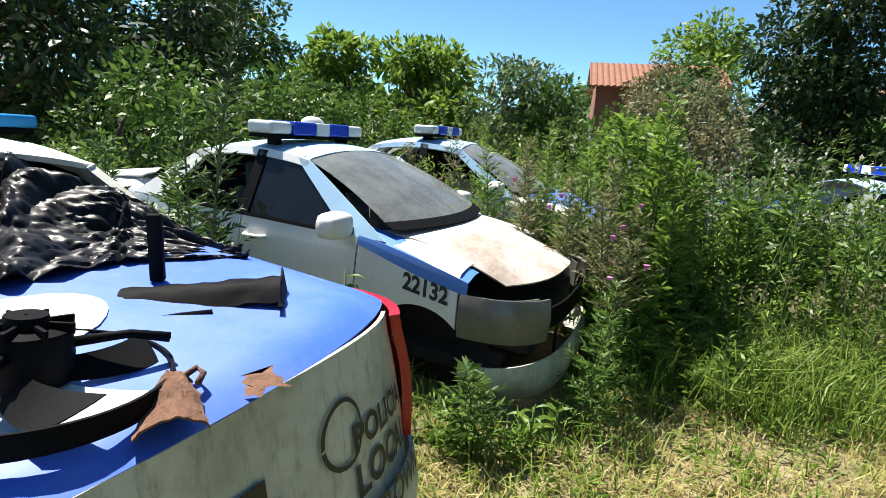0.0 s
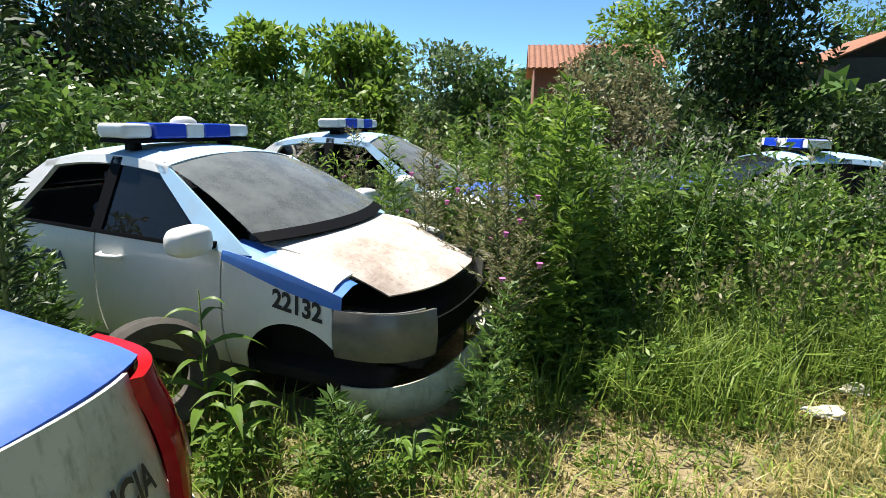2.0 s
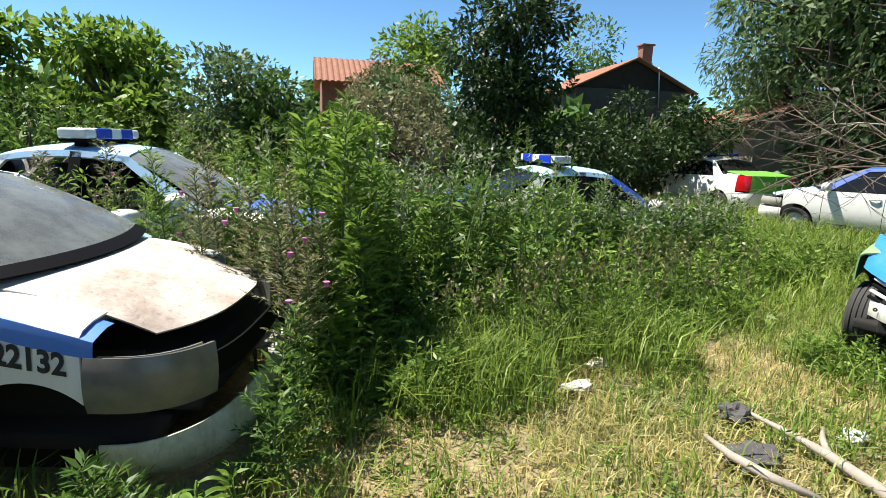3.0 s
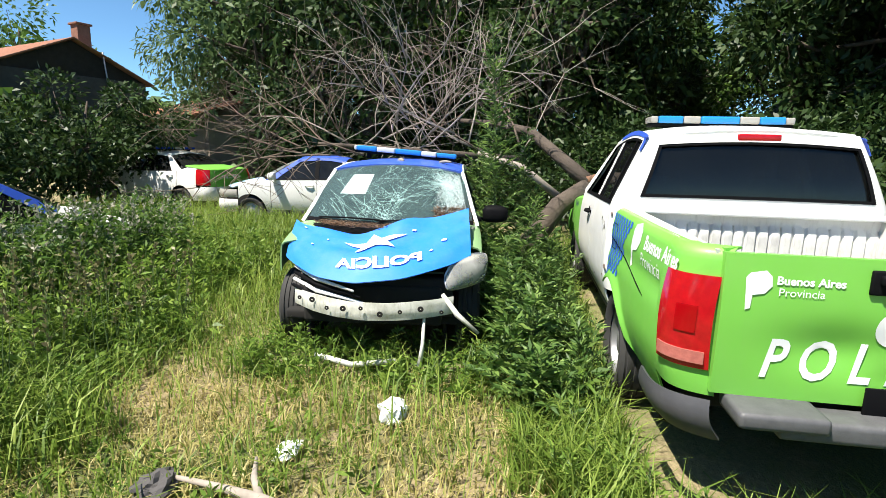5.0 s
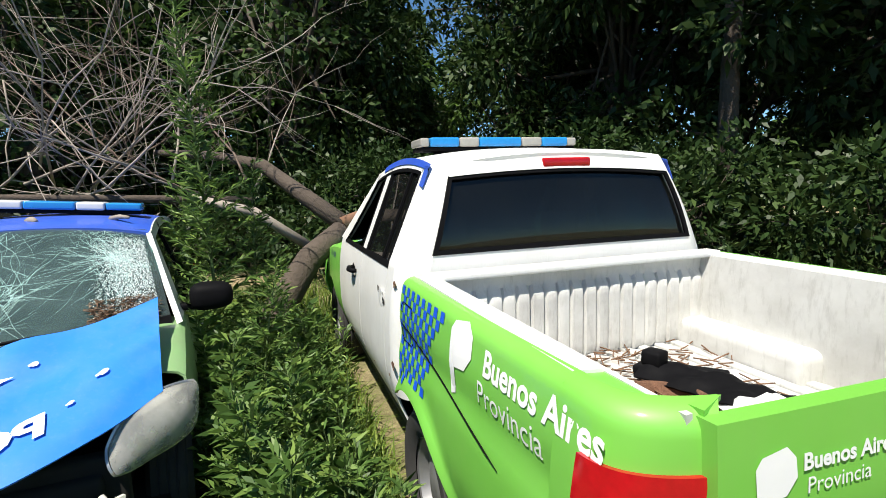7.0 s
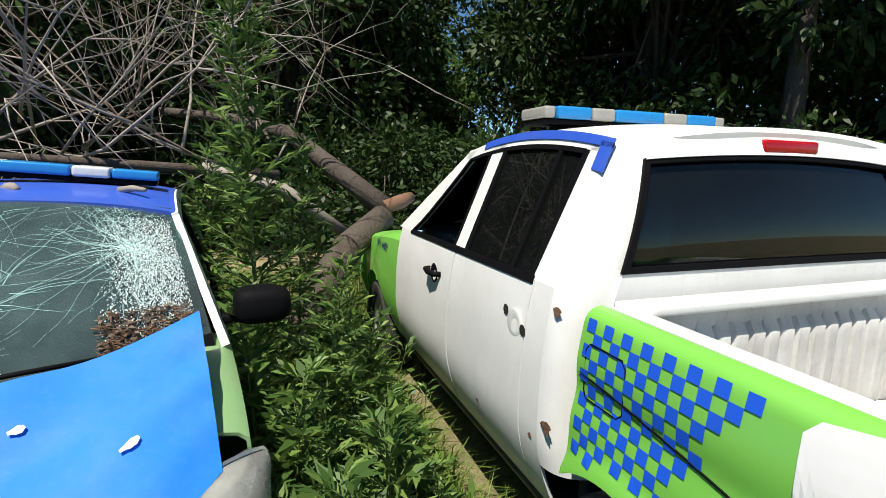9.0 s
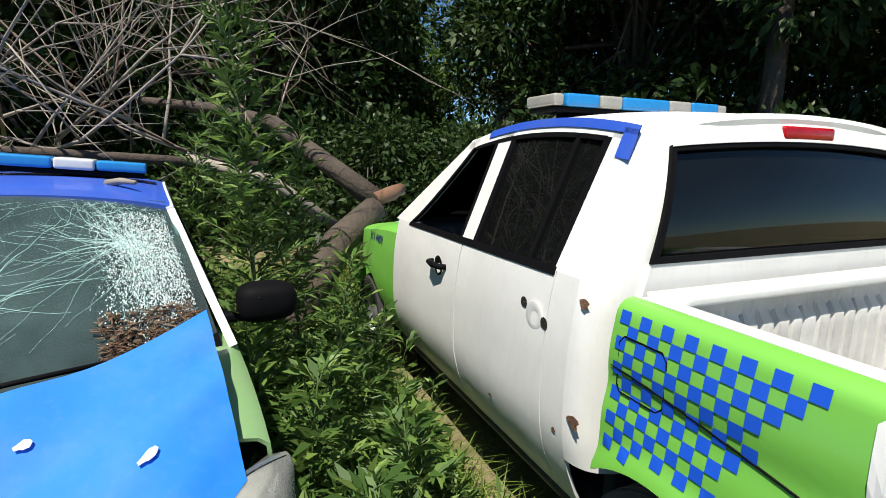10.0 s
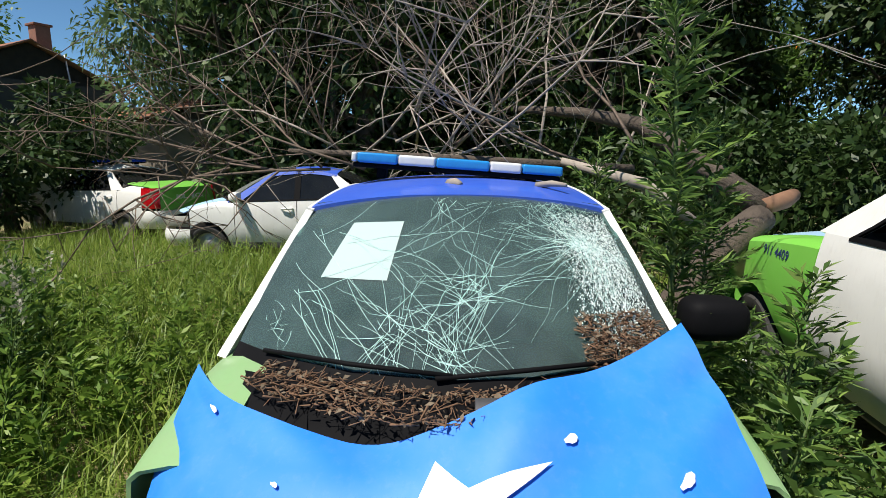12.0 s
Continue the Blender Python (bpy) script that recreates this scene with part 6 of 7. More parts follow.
def wreck():
    W = lambda *p: world_to(car_c, p)
    quad = lambda a, b, c, t: a * (1 - t) * (1 - 2 * t) + b * 4 * t * (1 - t) + c * t * (2 * t - 1)
    rear = [Vector(p) for p in ((6.42, 2.94, 0.97), (6.14, 2.24, 0.955), (6.63, 1.43, 1.11))]
    fore = [Vector(p) for p in ((5.98, 2.84, 0.73), (5.52, 2.06, 0.67), (6.08, 1.34, 0.80))]
    def bonnet(u, v):
        a, b = quad(*rear, v), quad(*fore, v)
        p = a.lerp(b, u)
        ridge = 0.045 * math.exp(-((v - 0.72 + 0.25 * u) / 0.08) ** 2) * (1 - u) - 0.04 * math.exp(-((v - 0.47) / 0.10) ** 2) * (1 - u) ** 2
        dent = -0.025 * math.exp(-((u - 0.35) / 0.14) ** 2 - ((v - 0.6) / 0.3) ** 2) + 0.012 * noise.noise(Vector((u * 5, v * 6, 2)))
        return W(*(p + Vector((0, 0, 0.03 + 0.10 * u * (1 - u) + ridge + dent))))
    hood = patch("bonnet", bonnet, 36, 40, CYAN, car_c, 0.01, "buckled bright blue bonnet")
    face = lambda u, v: bonnet(u, v) + Vector((0, 0, 0.012))
    # star and mirror-written word
    star = []
    for k in range(10):
        rr, t = (0.165 if k % 2 == 0 else 0.066), math.pi / 2 + k * math.pi / 5
        star.append((0.36 - rr * 1.25 * math.sin(t), 0.56 + rr * math.cos(t)))
    poly_decal("star", star, face, LETTER_W, car_c, "white star")
    lettering("lettering", "POLICIA", 0.30, lambda u, v: face(0.76 - v * 0.70, 0.575 - u * 0.37), LETTER_W, car_c, 0.012)
    for u, v, s in ((0.25, 0.75, 0.015), (0.6, 0.88, 0.02), (0.15, 0.12, 0.018), (0.5, 0.2, 0.014), (0.3, 0.3, 0.01), (0.7, 0.82, 0.012)):
        poly_decal("paint_chip", [(u + s * math.cos(t) * (1 + 0.4 * math.sin(3 * t)), v + 0.7 * s * math.sin(t)) for t in np.linspace(0, 6, 9)], face, LETTER_W, car_c)
    # cowl
    patch("cowl", lambda u, v: Vector((lerp(2.72, 3.20, u) - 0.26 * (2 * v - 1) ** 2, (2 * v - 1) * 0.70, lerp(0.95, 0.945, u) - 0.07 * max(0, u - 0.7) / 0.3)), 8, 12, BLACK, car_c, 0.02)
    p0 = Vector((3.02, 0.06, 0.965))
    patch("wiper_cowl", lambda u, v: p0 + Vector((0.11 * v - 0.14 * u * u, 0.38 * u, 0.0 + 0.04 * math.sin(v * 3.1) * math.cos(u * 1.4) + 0.01 * u)), 12, 8, TRIM, car_c, 0.01)
    for y0, y1 in ((-0.62, 0.0), (-0.05, 0.5)):
        tubes("wiper", [([C.wind(y0 / 0.75, 0.03, True, 0.02), C.wind((y0 + y1) / 1.5, 0.045, True, 0.03), C.wind(y1 / 0.75, 0.04, True, 0.02)], 0.008)], BLACK, car_c, sides=5)
    # paper inside the glass
    poly_decal("paper", [(-0.70, 0.42), (-0.34, 0.42), (-0.32, 0.78), (-0.64, 0.78)], lambda u, v: C.wind(u, v, True, 0.0015), PAPER, car_c, "pale sheet on the glass")
    # cracks: long runs across the pane and stars round the blows
    r = np.random.default_rng(9)
    Vs, Fs = [], []
    def run(p, ang, L, w, wob=0.35):
        q = np.array(p, float)
        n = max(3, int(L / 0.05))
        prev = None
        for i in range(n + 1):
            d = np.array([math.cos(ang), math.sin(ang)])
            s = np.array([-d[1], d[0]]) * w * (1 - 0.7 * i / n)
            if abs(q[0]) > 0.97 or not 0.03 < q[1] < 0.97:
                break
            a, b = C.wind(*(q + s), True, 0.003), C.wind(*(q - s), True, 0.003)
            Vs.extend((a, b))
            if prev is not None:
                Fs.append((prev, prev + 1, len(Vs) - 1, len(Vs) - 2))
            prev = len(Vs) - 2
            ang += r.normal() * wob
            q = q + d * L / n
    for (cx, cy), k, L in (((0.72, 0.62), 110, 0.55), ((0.12, 0.36), 40, 0.5), ((-0.25, 0.20), 26, 0.4), ((0.60, 0.90), 34, 0.45), ((0.0, 0.12), 44, 0.25), ((-0.8, 0.16), 12, 0.1), ((-0.1, 0.9), 16, 0.5)):
        for i in range(k):
            run((cx + r.normal() * 0.05, cy + r.normal() * 0.05), r.random() * 6.283, L * (0.25 + r.random()), 0.0005 + 0.0009 * r.random(), 0.2)
    for i in range(40):
        run((0.7 + 0.25 * r.random(), 0.2 + 0.6 * r.random()), r.random() * 6.28, 0.25, 0.0015, 0.6)
    for i in range(16):
        run((-0.9 + 0.3 * r.random(), 0.25 + 0.5 * r.random()), r.normal() * 0.5 - 0.2, 1.5, 0.0012, 0.12)
    me = bpy.data.meshes.new("cracks")
    me.from_pydata([tuple(v) for v in Vs], [], Fs)
    put("cracks", me, CRACK, car_c, "web of pale cracks in the windscreen", False)
    # crushed granules of glass on one side
    Vs, Fs = [], []
    for i in range(7000):
        u, v = 0.52 + 0.43 * r.beta(2.4, 1.3), 0.08 + 0.80 * r.beta(1.5, 1.5)
        s, t = 0.0008 + 0.0018 * r.random() ** 2, r.random() * 6.28
        o = len(Vs)
        for k in range(4):
            Vs.append(C.wind(min(0.97, u + s * 1.6 * math.cos(t + k * 1.57)), v + 2.2 * s * math.sin(t + k * 1.57), True, 0.002 + 0.004 * r.random()))
        Fs.append((o, o + 1, o + 2, o + 3))
    me = bpy.data.meshes.new("crushed_glass")
    me.from_pydata([tuple(v) for v in Vs], [], Fs)
    put("crushed_glass", me, GRANULE, car_c, "crushed white glass granules", False)
    patch("dark_band", lambda u, v: C.wind(2 * u - 1, lerp(0.0, 0.17, v), True, -0.008), 20, 3, BLACK, car_c, 0.003, "black lower edge of the glass")
    # nose: bumper beam, bent grille slats, one clouded lamp, hanging bracket
    ends = [Vector(p) for p in ((5.78, 2.68, 0.0), (5.50, 2.05, 0.0), (5.70, 1.42, 0.0))]
    patch("bumper_beam", lambda u, v: W(*(quad(*ends, u) + Vector((0.010 * (2 * v - 1) ** 2 + 0.006 * noise.noise(Vector((u * 9, v * 3, 0))), 0, lerp(0.445, 0.575, v) + 0.03 * (u - 0.5) - 0.02 * math.sin(u * 3.1))))), 24, 6, WHITE_DIRTY, car_c, 0.03, "dirty white bumper beam")
    for k in range(9):
        q = quad(*ends, 0.06 + k * 0.11)
        # holes in the beam are flat discs in shade-dark colour
        lathe("beam_hole", [(0.016 + 0.006 * (k % 2), 0.0), (0.004, 0.001)], WELL, car_c, "X", 14, tuple(W(q.x - 0.022, q.y, 0.505 + 0.02 * math.sin(k * 2.1))))
    for k in range(4):
        z = 0.70 - k * 0.045
        tubes("grille_slat", [([W(5.86 - 0.02 * k, 2.70, z + 0.01), W(5.66, 2.45, z - 0.03), W(5.53, 2.12 - 0.05 * k, z - 0.07)], [0.014, 0.018, 0.008])], LETTER_W if k % 2 == 0 else BLACK, car_c, sides=6)
    def lamp(u, v, out=0.0):
        # a squarish disc between four corners
        x, y = 2 * u - 1, 2 * v - 1
        x, y = x * math.sqrt(1 - 0.36 * y * y), y * math.sqrt(1 - 0.36 * x * x)
        a = Vector((5.80, 1.52, 0.58)).lerp(Vector((6.10, 1.22, 0.62)), 0.5 + 0.5 * x)
        b = Vector((5.95, 1.49, 0.81)).lerp(Vector((6.22, 1.21, 0.85)), 0.5 + 0.5 * x)
        k = max(0.0, (1 - x * x) * (1 - y * y))
        return W(*(a.lerp(b, 0.5 + 0.5 * y) + Vector((-0.6, -0.45, 0.1)) * (0.09 * k ** 0.6 + out)))
    patch("head_lamp", lamp, 14, 12, LAMP_GLASS, car_c, 0.006, "clouded loose head lamp")
    patch("lamp_housing", lambda u, v: lamp(u, v, -0.09 if 0.05 < u < 0.95 and 0.05 < v < 0.95 else -0.012), 14, 12, REFLECTOR, car_c, 0.01)
    tubes("bracket", [([W(5.70, 1.50, 0.60), W(5.62, 1.38, 0.48), W(5.60, 1.22, 0.36)], [0.016, 0.022, 0.012])], WHITE_DIRTY, car_c, sides=6)
    tubes("bracket", [([W(5.62, 1.62, 0.44), W(5.58, 1.62, 0.25), W(5.52, 1.63, 0.10)], [0.012, 0.014, 0.02])], WHITE_DIRTY, car_c, sides=6)
    tubes("bracket", [([W(5.5, 2.4, 0.14), W(5.42, 2.1, 0.12), W(5.5, 1.8, 0.14)], [0.02, 0.022, 0.02])], WHITE_DIRTY, car_c, sides=6)
    box("radiator", (0.08, 1.1, 0.30), W(5.86, 2.0, 0.52), WELL, car_c, 0.02)
    # twigs and leaves on cowl and glass
    runs = []
    for i in range(1500):
        if r.random() < 0.65:
            k = 2 * r.random() - 1
            p = Vector((lerp(2.96, 3.16, r.random()) - 0.22 * k * k, k * 0.6, 0.965 + 0.02 * r.random()))
        else:
            p = C.wind(0.55 + 0.38 * r.random(), 0.04 + 0.20 * r.random() ** 1.5, True, 0.012)
        t = r.random() * 6.28
        d = Vector((math.cos(t), math.sin(t), 0.25 * r.normal())) * (0.006 + 0.045 * r.random() ** 3)
        runs.append(([p - d, p + d], [0.001 + 0.003 * r.random() ** 2, 0.001]))
    ob = tubes("leaf_litter", runs, LITTER, None, "", 4)
    flakes = np.array([tuple((a[0][0] + a[0][1]) / 2 + Vector((0, 0, 0.004))) for a in runs[::2]])
    fv, ff = leaf_arrays(flakes, r.normal(size=(len(flakes), 3)) * [1, 1, 0.25], 0.008 + 0.022 * r.random(len(flakes)), 0.45)
    fl = quads_mesh("leaf_litter", fv, ff, plain("curled_dry_leaves", (0.17, 0.13, 0.09), 0.9, var=0.6, scale=30))
    fl.matrix_world = car_c.matrix_world
    tagged(fl, "curled dry leaves on the wreck's cowl", "leaf litter", kind="stuff")
    ob.matrix_world = car_c.matrix_world
    tagged(ob, "dry twigs and leaf litter on the bonnet's edge", "leaf litter", kind="stuff")
    for p, q, rad in (((7.55, 2.28, 1.515), (7.48, 2.22, 1.52), 0.03), ((7.62, 1.85, 1.51), (7.5, 1.72, 1.52), 0.02)):
        tw = thing("stick", Matrix.Translation(p), "short broken dry stick on the wreck", "stick")
        d = Vector(q) - Vector(p)
        tubes("wood", [([(0, 0, 0), d * 0.5 + Vector((0, 0, 0.01)), d], [rad, rad * 0.8, rad * 0.5])], DEADWOOD, tw, sides=7)


wreck()

# ---- junk on the boot of the first car ----
def tarp():
    ob = thing("plastic_sheet", Matrix.Identity(4), "crumpled black plastic sheet hung over the rear window", "plastic sheet")
    top = [Vector(p) for p in ((-1.28, 1.75, 1.40), (-1.02, 2.38, 1.38), (-0.72, 2.52, 1.26), (-0.28, 2.38, 1.10))]
    low = [Vector(p) for p in ((-0.74, 1.40, 1.15), (-0.60, 1.78, 1.14), (-0.48, 2.06, 1.13), (-0.20, 2.29, 1.10))]
    def along(c, t):
        k = min(2, int(t * 3)); f = t * 3 - k
        f = f * f * (3 - 2 * f)
        return c[k].lerp(c[k + 1], f)
    def fn(u, v):
        p = along(top, u).lerp(along(low, u), v)
        q = Vector((u * 4, v * 3, 0))
        f = 0.07 * abs(noise.noise(Vector((u * 9 + v * 2, v * 2.2, 0)))) + 0.05 * abs(noise.noise(q * 1.6 + Vector((3, 1, 0)))) + 0.03 * abs(noise.noise(q * 3.1 + Vector((0, 5, 0)))) + 0.016 * abs(noise.noise(q * 6.3)) + 0.008 * abs(noise.noise(q * 13))
        sag = -0.07 * math.sin(v * math.pi) * math.sin(u * math.pi)
        return p + Vector((0.5, -0.4, 0.75)) * (f + sag + 0.03)
    patch("sheet", fn, 130, 90, TARP_M, ob, 0.002)


tarp()
ob = thing("glass_heap", Matrix.Identity(4), "heap of shattered greenish window glass along the boot", "broken glass", kind="stuff")
r_ = np.random.default_rng(3)
n_ = 2600
t_ = r_.random(n_)
Pg = np.stack([-0.68 + 0.30 * t_ + 0.06 * r_.normal(size=n_), 1.40 + 0.68 * t_ + 0.03 * r_.normal(size=n_), 1.105 + 0.015 * r_.random(n_)], 1)
Vg, Fg = leaf_arrays(Pg, r_.normal(size=(n_, 3)), 0.014 + 0.01 * r_.random(n_), 0.9)
quads_mesh("granules", Vg, Fg, CRACK, ob)


def fan():
    """A radiator fan: deep shroud ring, four stays, motor and wide blades."""
    ob = thing("radiator_fan", pose(-0.245, 1.40, 1.125, -3, 5, 12), "black plastic radiator fan in a ring shroud", "fan")
    R = 0.22
    lathe("shroud", [(R, -0.012), (R + 0.004, 0.005), (R, 0.028), (R - 0.006, 0.028), (R - 0.005, -0.008), (R, -0.012)], BLACK, ob, "Z", 48)
    lathe("motor", [(0.003, 0.125), (0.03, 0.125), (0.034, 0.105), (0.062, 0.10), (0.068, 0.055), (0.062, 0.01), (0.003, 0.0)], BLACK, ob, "Z", 28)
    for k in range(8):
        a = k * math.pi / 4
        box("rib", (0.05, 0.007, 0.02), (0.045 * math.cos(a), 0.045 * math.sin(a), 0.105), BLACK, ob, 0.002, rot=Matrix.Rotation(a, 3, "Z"))
    for k in range(3):
        a = 0.5 + k * 2.094
        d = Vector((math.cos(a), math.sin(a), 0))
        tubes("stay", [([d * 0.06 + Vector((0, 0, 0.07)), d * 0.15 + Vector((0, 0, 0.075)), d * (R - 0.004) + Vector((0, 0, 0.06))], [0.011, 0.009, 0.011])], BLACK, ob, sides=6)
    for k in range(4):
        a0 = 0.2 + k * math.pi / 2
        patch("blade", lambda u, v: Vector(((lerp(0.06, R - 0.02, u)) * math.cos(a0 + lerp(-0.22, 0.22, v) + 0.5 * u), (lerp(0.06, R - 0.02, u)) * math.sin(a0 + lerp(-0.22, 0.22, v) + 0.5 * u), 0.03 + 0.035 * (v - 0.5))), 8, 6, BLACK, ob, 0.003)


fan()
# sun glare on the lid, painted as a white patch
patch("glare_patch", lambda u, v: A.deck(lerp(0.10 + 0.03 * math.sin(v * 5), 0.93, u), lerp(0.50 + 0.03 * math.sin(u * 7), 0.95, v)) + Vector((0, 0, 0.005)), 20, 16, WHITE, car_a, 0.002, "white patch standing in for sun glare on the boot lid")
ob = thing("rusty_plate", pose(0.0, 1.39, 1.085, 4, 0, 25), "bent rusty steel plate with a hooked end", "scrap metal")
patch("plate", lambda u, v: Vector((lerp(-0.055, 0.055, u) * (1 - 0.4 * v) + 0.012 * noise.noise(Vector((v * 5, u * 3, 2))), lerp(-0.075, 0.075, v), 0.02 + 0.03 * math.sin(u * 3.1) + 0.01 * noise.noise(Vector((u * 6, v * 6, 1))))), 14, 14, RUST, ob, 0.004)
tubes("hook", [([(0.015, 0.07, 0.035), (0.04, 0.09, 0.04), (0.05, 0.07, 0.038), (0.04, 0.05, 0.03)], 0.006)], RUST, ob)
ob = thing("trim_panel", pose(-0.16, 1.86, 1.09, 0, 0, 12), "black moulded plastic trim panel on the boot", "plastic panel")
patch("panel", lambda u, v: Vector((lerp(-0.18, 0.20, u), lerp(-0.05, 0.08, v), 0.02 + 0.045 * math.sin(v * 3.0) + 0.03 * u + 0.008 * noise.noise(Vector((u * 8, v * 5, 4))))), 18, 10, BLACK, ob, 0.006)
patch("side_flange", lambda u, v: Vector((0.20 + 0.012 * v, lerp(-0.09, 0.10, u), 0.05 + 0.05 * u * u - 0.07 * v * u)), 8, 6, BLACK, ob, 0.005)
box("post_block", (0.035, 0.03, 0.18), (-0.12, 0.11, 0.15), BLACK, ob, 0.006)
tubes("strip", [([(-0.36, -0.14, 0.02), (-0.1, -0.12, 0.03), (0.05, -0.09, 0.035)], 0.012), ([(-0.30, -0.20, 0.015), (0.0, -0.2, 0.02), (0.03, -0.14, 0.02)], 0.009)], BLACK, ob, sides=5)
poly_decal("rust_patch", [(0.12 + 0.035 * math.cos(t) * (1 + 0.4 * math.sin(3 * t) + 0.25 * math.sin(8 * t)), 1.48 + 0.045 * math.sin(t) * (1 + 0.35 * math.cos(4 * t) + 0.2 * math.sin(9 * t))) for t in np.linspace(0, 6.2, 44)], lambda u, v: world_to(car_a, (u, v, 1.112 - 0.35 * max(0, u - 0.13))), RUST, car_a, "flaking rust patch")

# ---- loose tyre and litter on the ground ----
tyre = thing("tyre", Matrix.Translation((-0.29, 3.46, 0.36)) @ Matrix.Rotation(radians(38), 4, "Z") @ Matrix.Rotation(radians(-14), 4, "X"), "worn muddy tyre leaning on the white car", "tyre")
rr, hh = 0.29, 0.10
prof = [(rr * 0.62, -hh * 0.8), (rr * 0.7, -hh), (rr * 0.9, -hh * 1.05), (rr * 0.98, -hh * 0.82)]
for k in range(5):
    c = lerp(-hh * 0.62, hh * 0.62, k / 4)
    prof += [(rr, c - 0.014), (rr, c + 0.006), (rr - 0.009, c + 0.008), (rr - 0.009, c + 0.014)]
prof += [(rr * 0.98, hh * 0.82), (rr * 0.9, hh * 1.05), (rr * 0.7, hh), (rr * 0.62, hh * 0.8), (rr * 0.66, 0), (rr * 0.62, -hh * 0.8)]
lathe("carcass", prof, plain("muddy_rubber", (0.075, 0.068, 0.06), 0.9, var=0.5, scale=14), tyre, segs=48)


def crumple(name, at, size, mat, label, seed, category="rubbish"):
    """A crumpled scrap."""
    bm = bmesh.new()
    bmesh.ops.create_icosphere(bm, subdivisions=3, radius=0.5)
    for v in bm.verts:
        k = 1 + 0.55 * noise.noise(v.co * 3.5 + Vector((seed * 7.3, 0, 0))) + 0.25 * noise.noise(v.co * 8 + Vector((0, seed * 3.1, 0)))
        v.co = Vector((v.co.x * size[0], v.co.y * size[1], max(-0.2, v.co.z) * size[2])) * k
    ob = part(name, bm, mat, None, "", False)
    ob.location = at
    return tagged(ob, label, category)


BAG = plain("white_plastic_bag", (0.75, 0.76, 0.76), 0.5, var=0.08)
SCRAP = plain("grey_cloth_scrap", (0.07, 0.065, 0.065), 0.9)
crumple("plastic_bag", (4.95, 1.68, 0.05), (0.20, 0.16, 0.14), BAG, "crumpled white plastic bag on the grass", 1)
crumple("paper_scrap", (3.82, 3.54, 0.03), (0.22, 0.13, 0.06), plain("pale_rubble", (0.5, 0.45, 0.38), 0.9), "pale lump of rubble on the grass", 2)
crumple("paper_scrap", (3.41, 3.31, 0.03), (0.22, 0.14, 0.06), plain("pale_rubble_2", (0.5, 0.46, 0.4), 0.9), "pale lump of rubble on the grass", 3)
crumple("paper_scrap", (4.47, 2.13, 0.03), (0.20, 0.10, 0.05), BAG, "flattened pale plastic scrap", 4)
crumple("cloth_scrap", (4.06, 2.60, 0.04), (0.24, 0.16, 0.10), SCRAP, "dark scrap of cloth on the grass", 5)
crumple("cloth_scrap", (3.70, 2.28, 0.03), (0.36, 0.20, 0.07), SCRAP, "dark scrap of cloth on the grass", 6)
st = thing("dead_branch", pose(0, 0, 0.03), "forked pale dead branch lying in the grass", "branch")
tubes("wood", [([(4.12, 2.55, 0.02), (4.08, 2.3, 0.03), (4.02, 2.05, 0.04), (3.95, 1.8, 0.03), (3.88, 1.63, 0.02)], [0.012, 0.018, 0.028, 0.034, 0.03]), ([(4.02, 2.05, 0.04), (4.15, 2.15, 0.05), (4.3, 2.22, 0.05)], [0.022, 0.018, 0.008])], DEADWOOD, st, sides=7)
st = thing("dead_branch", pose(0, 0, 0.03), "bent pale dead branch in the grass", "branch")
tubes("wood", [([(3.62, 2.5, 0.02), (3.55, 2.3, 0.03), (3.55, 2.1, 0.03), (3.62, 1.9, 0.02)], [0.012, 0.024, 0.028, 0.014])], DEADWOOD, st, sides=7)
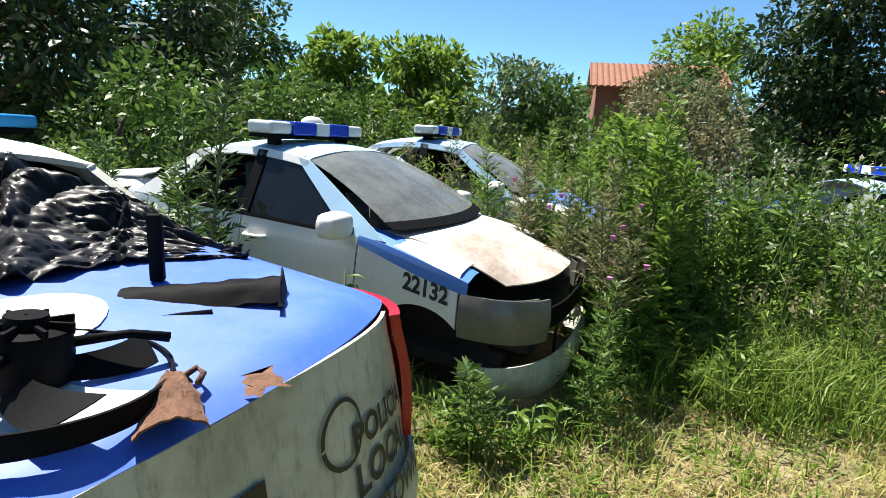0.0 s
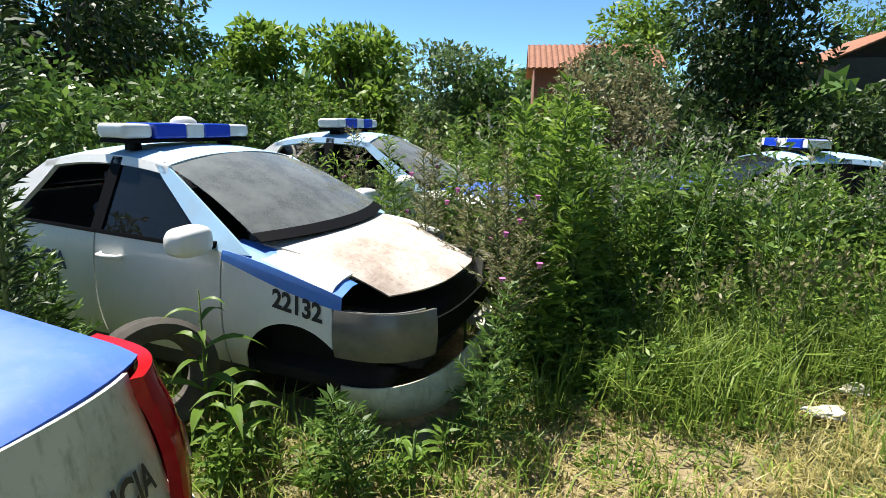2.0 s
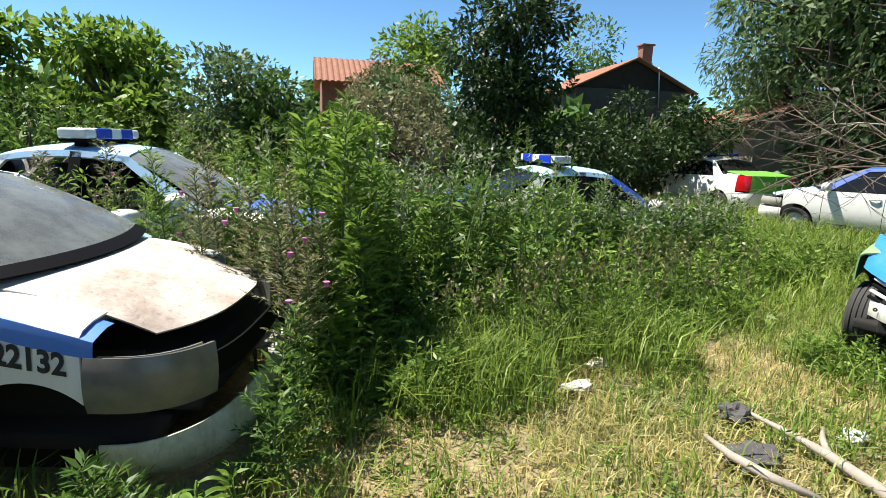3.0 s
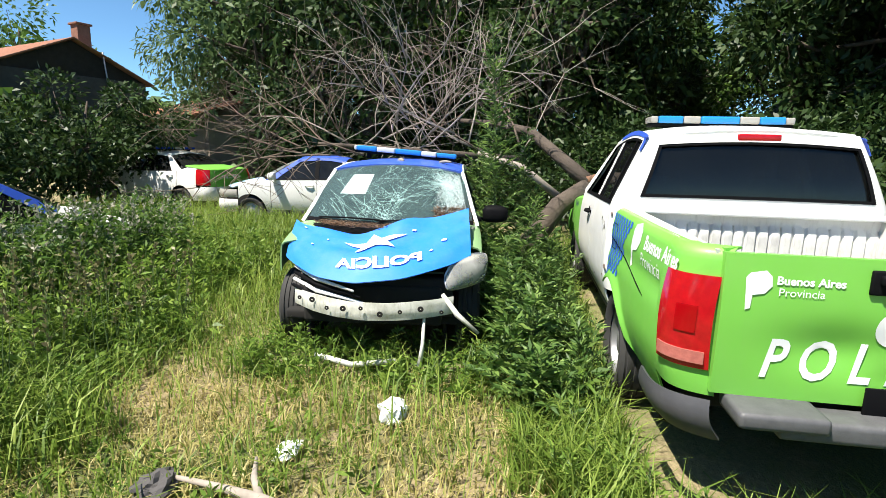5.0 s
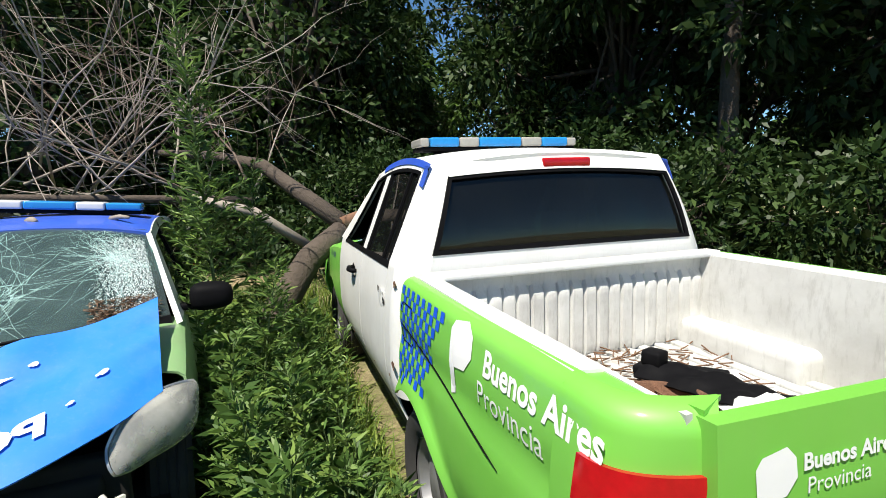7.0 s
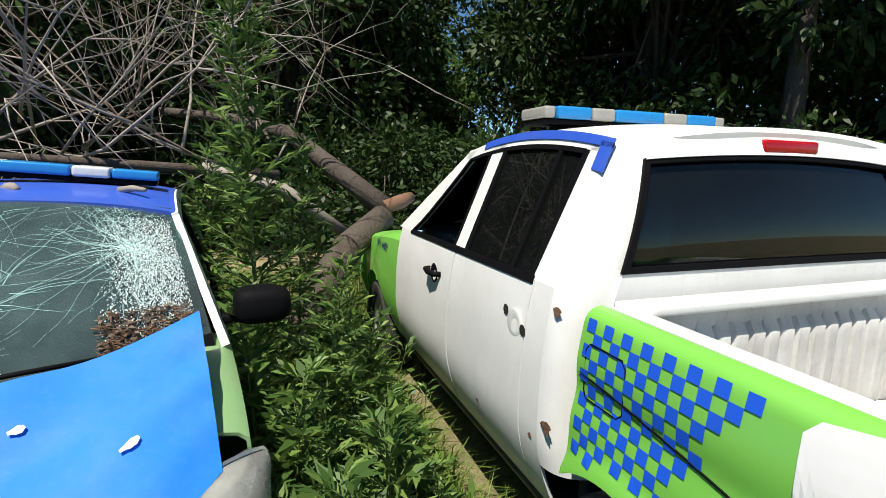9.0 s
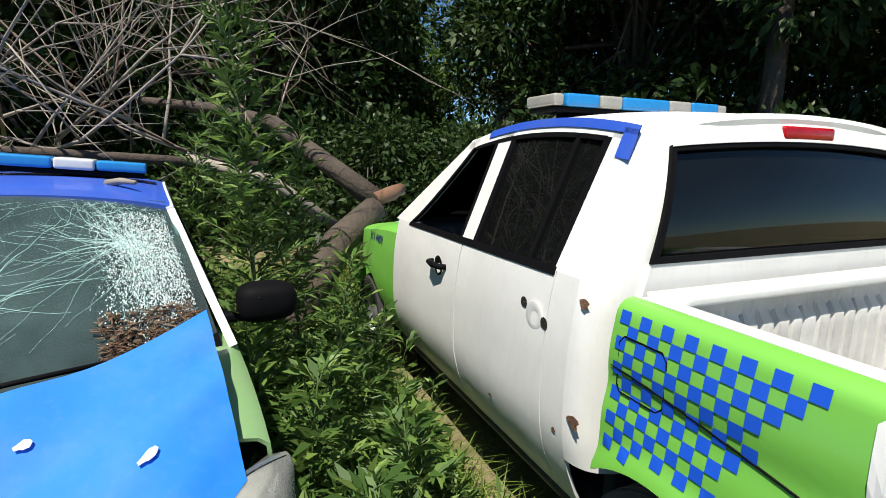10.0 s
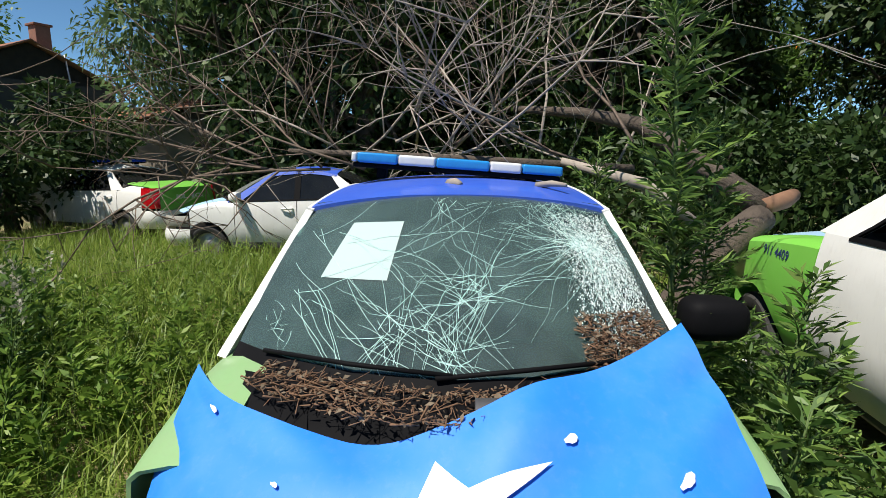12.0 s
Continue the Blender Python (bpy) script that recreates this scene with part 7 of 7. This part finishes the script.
crumple("stone", (5.9, 0.62, 0.06), (0.20, 0.14, 0.14), plain("pale_stone", (0.5, 0.45, 0.36), 0.9), "pale broken stone beside the pick-up", 7, "stone")

# ---- junk in the pick-up's bed ----
lid = box("plastic_trim", (0.38, 0.12, 0.05), (0, 0, 0), BLACK, None, 0.015)
lid.matrix_world = Matrix.Translation((5.40, -0.80, 0.83)) @ Matrix.Rotation(radians(25), 4, "Z") @ Matrix.Rotation(radians(6), 4, "Y")
tagged(lid, "broken black plastic trim in the truck bed", "plastic panel")
b2 = thing("broken_housing", Matrix.Translation((5.22, -0.80, 0.83)) @ Matrix.Rotation(radians(20), 4, "Z"), "broken black plastic housing in the truck bed", "plastic panel")
patch("shell", lambda u, v: Vector((lerp(-0.28, 0.28, u), lerp(-0.12, 0.12, v), 0.05 * math.sin(v * 3.1) + 0.03 * noise.noise(Vector((u * 6, v * 4, 8))))), 22, 10, BLACK, b2, 0.01)
box("clip", (0.09, 0.08, 0.07), (0.24, 0.02, 0.07), BLACK, b2, 0.015)
dr = thing("brake_drum", pose(5.20, -0.56, 0.82, 6, 4, 0), "rusty brown brake drum in the truck bed", "car part")
lathe("drum", [(0.15, -0.03), (0.155, 0.03), (0.145, 0.04), (0.135, 0.03), (0.13, -0.01), (0.05, -0.015), (0.03, 0.01), (0.004, 0.01)], RUST, dr, "Z", 40)
crumple("plastic_bag", (4.86, -0.72, 0.84), (0.34, 0.28, 0.16), BAG, "crumpled white plastic sack in the truck bed", 8)
r_ = np.random.default_rng(11)
runs = []
for i in range(420):
    x, y = 4.55 + 1.3 * r_.random(), -0.65 + 0.6 * r_.normal() * 0.5
    if not -1.33 < y < 0.05:
        continue
    t, l = r_.random() * 6.28, 0.02 + 0.04 * r_.random()
    p, d = Vector((x, y, 0.792 + 0.02 * r_.random())), Vector((math.cos(t), math.sin(t), 0.1 * r_.normal())) * l
    runs.append(([p - d, p + d], [0.004, 0.003]))
tagged(tubes("leaf_litter", runs, LITTER, None, "", 4), "dry leaf litter in the truck bed", "leaf litter", kind="stuff")
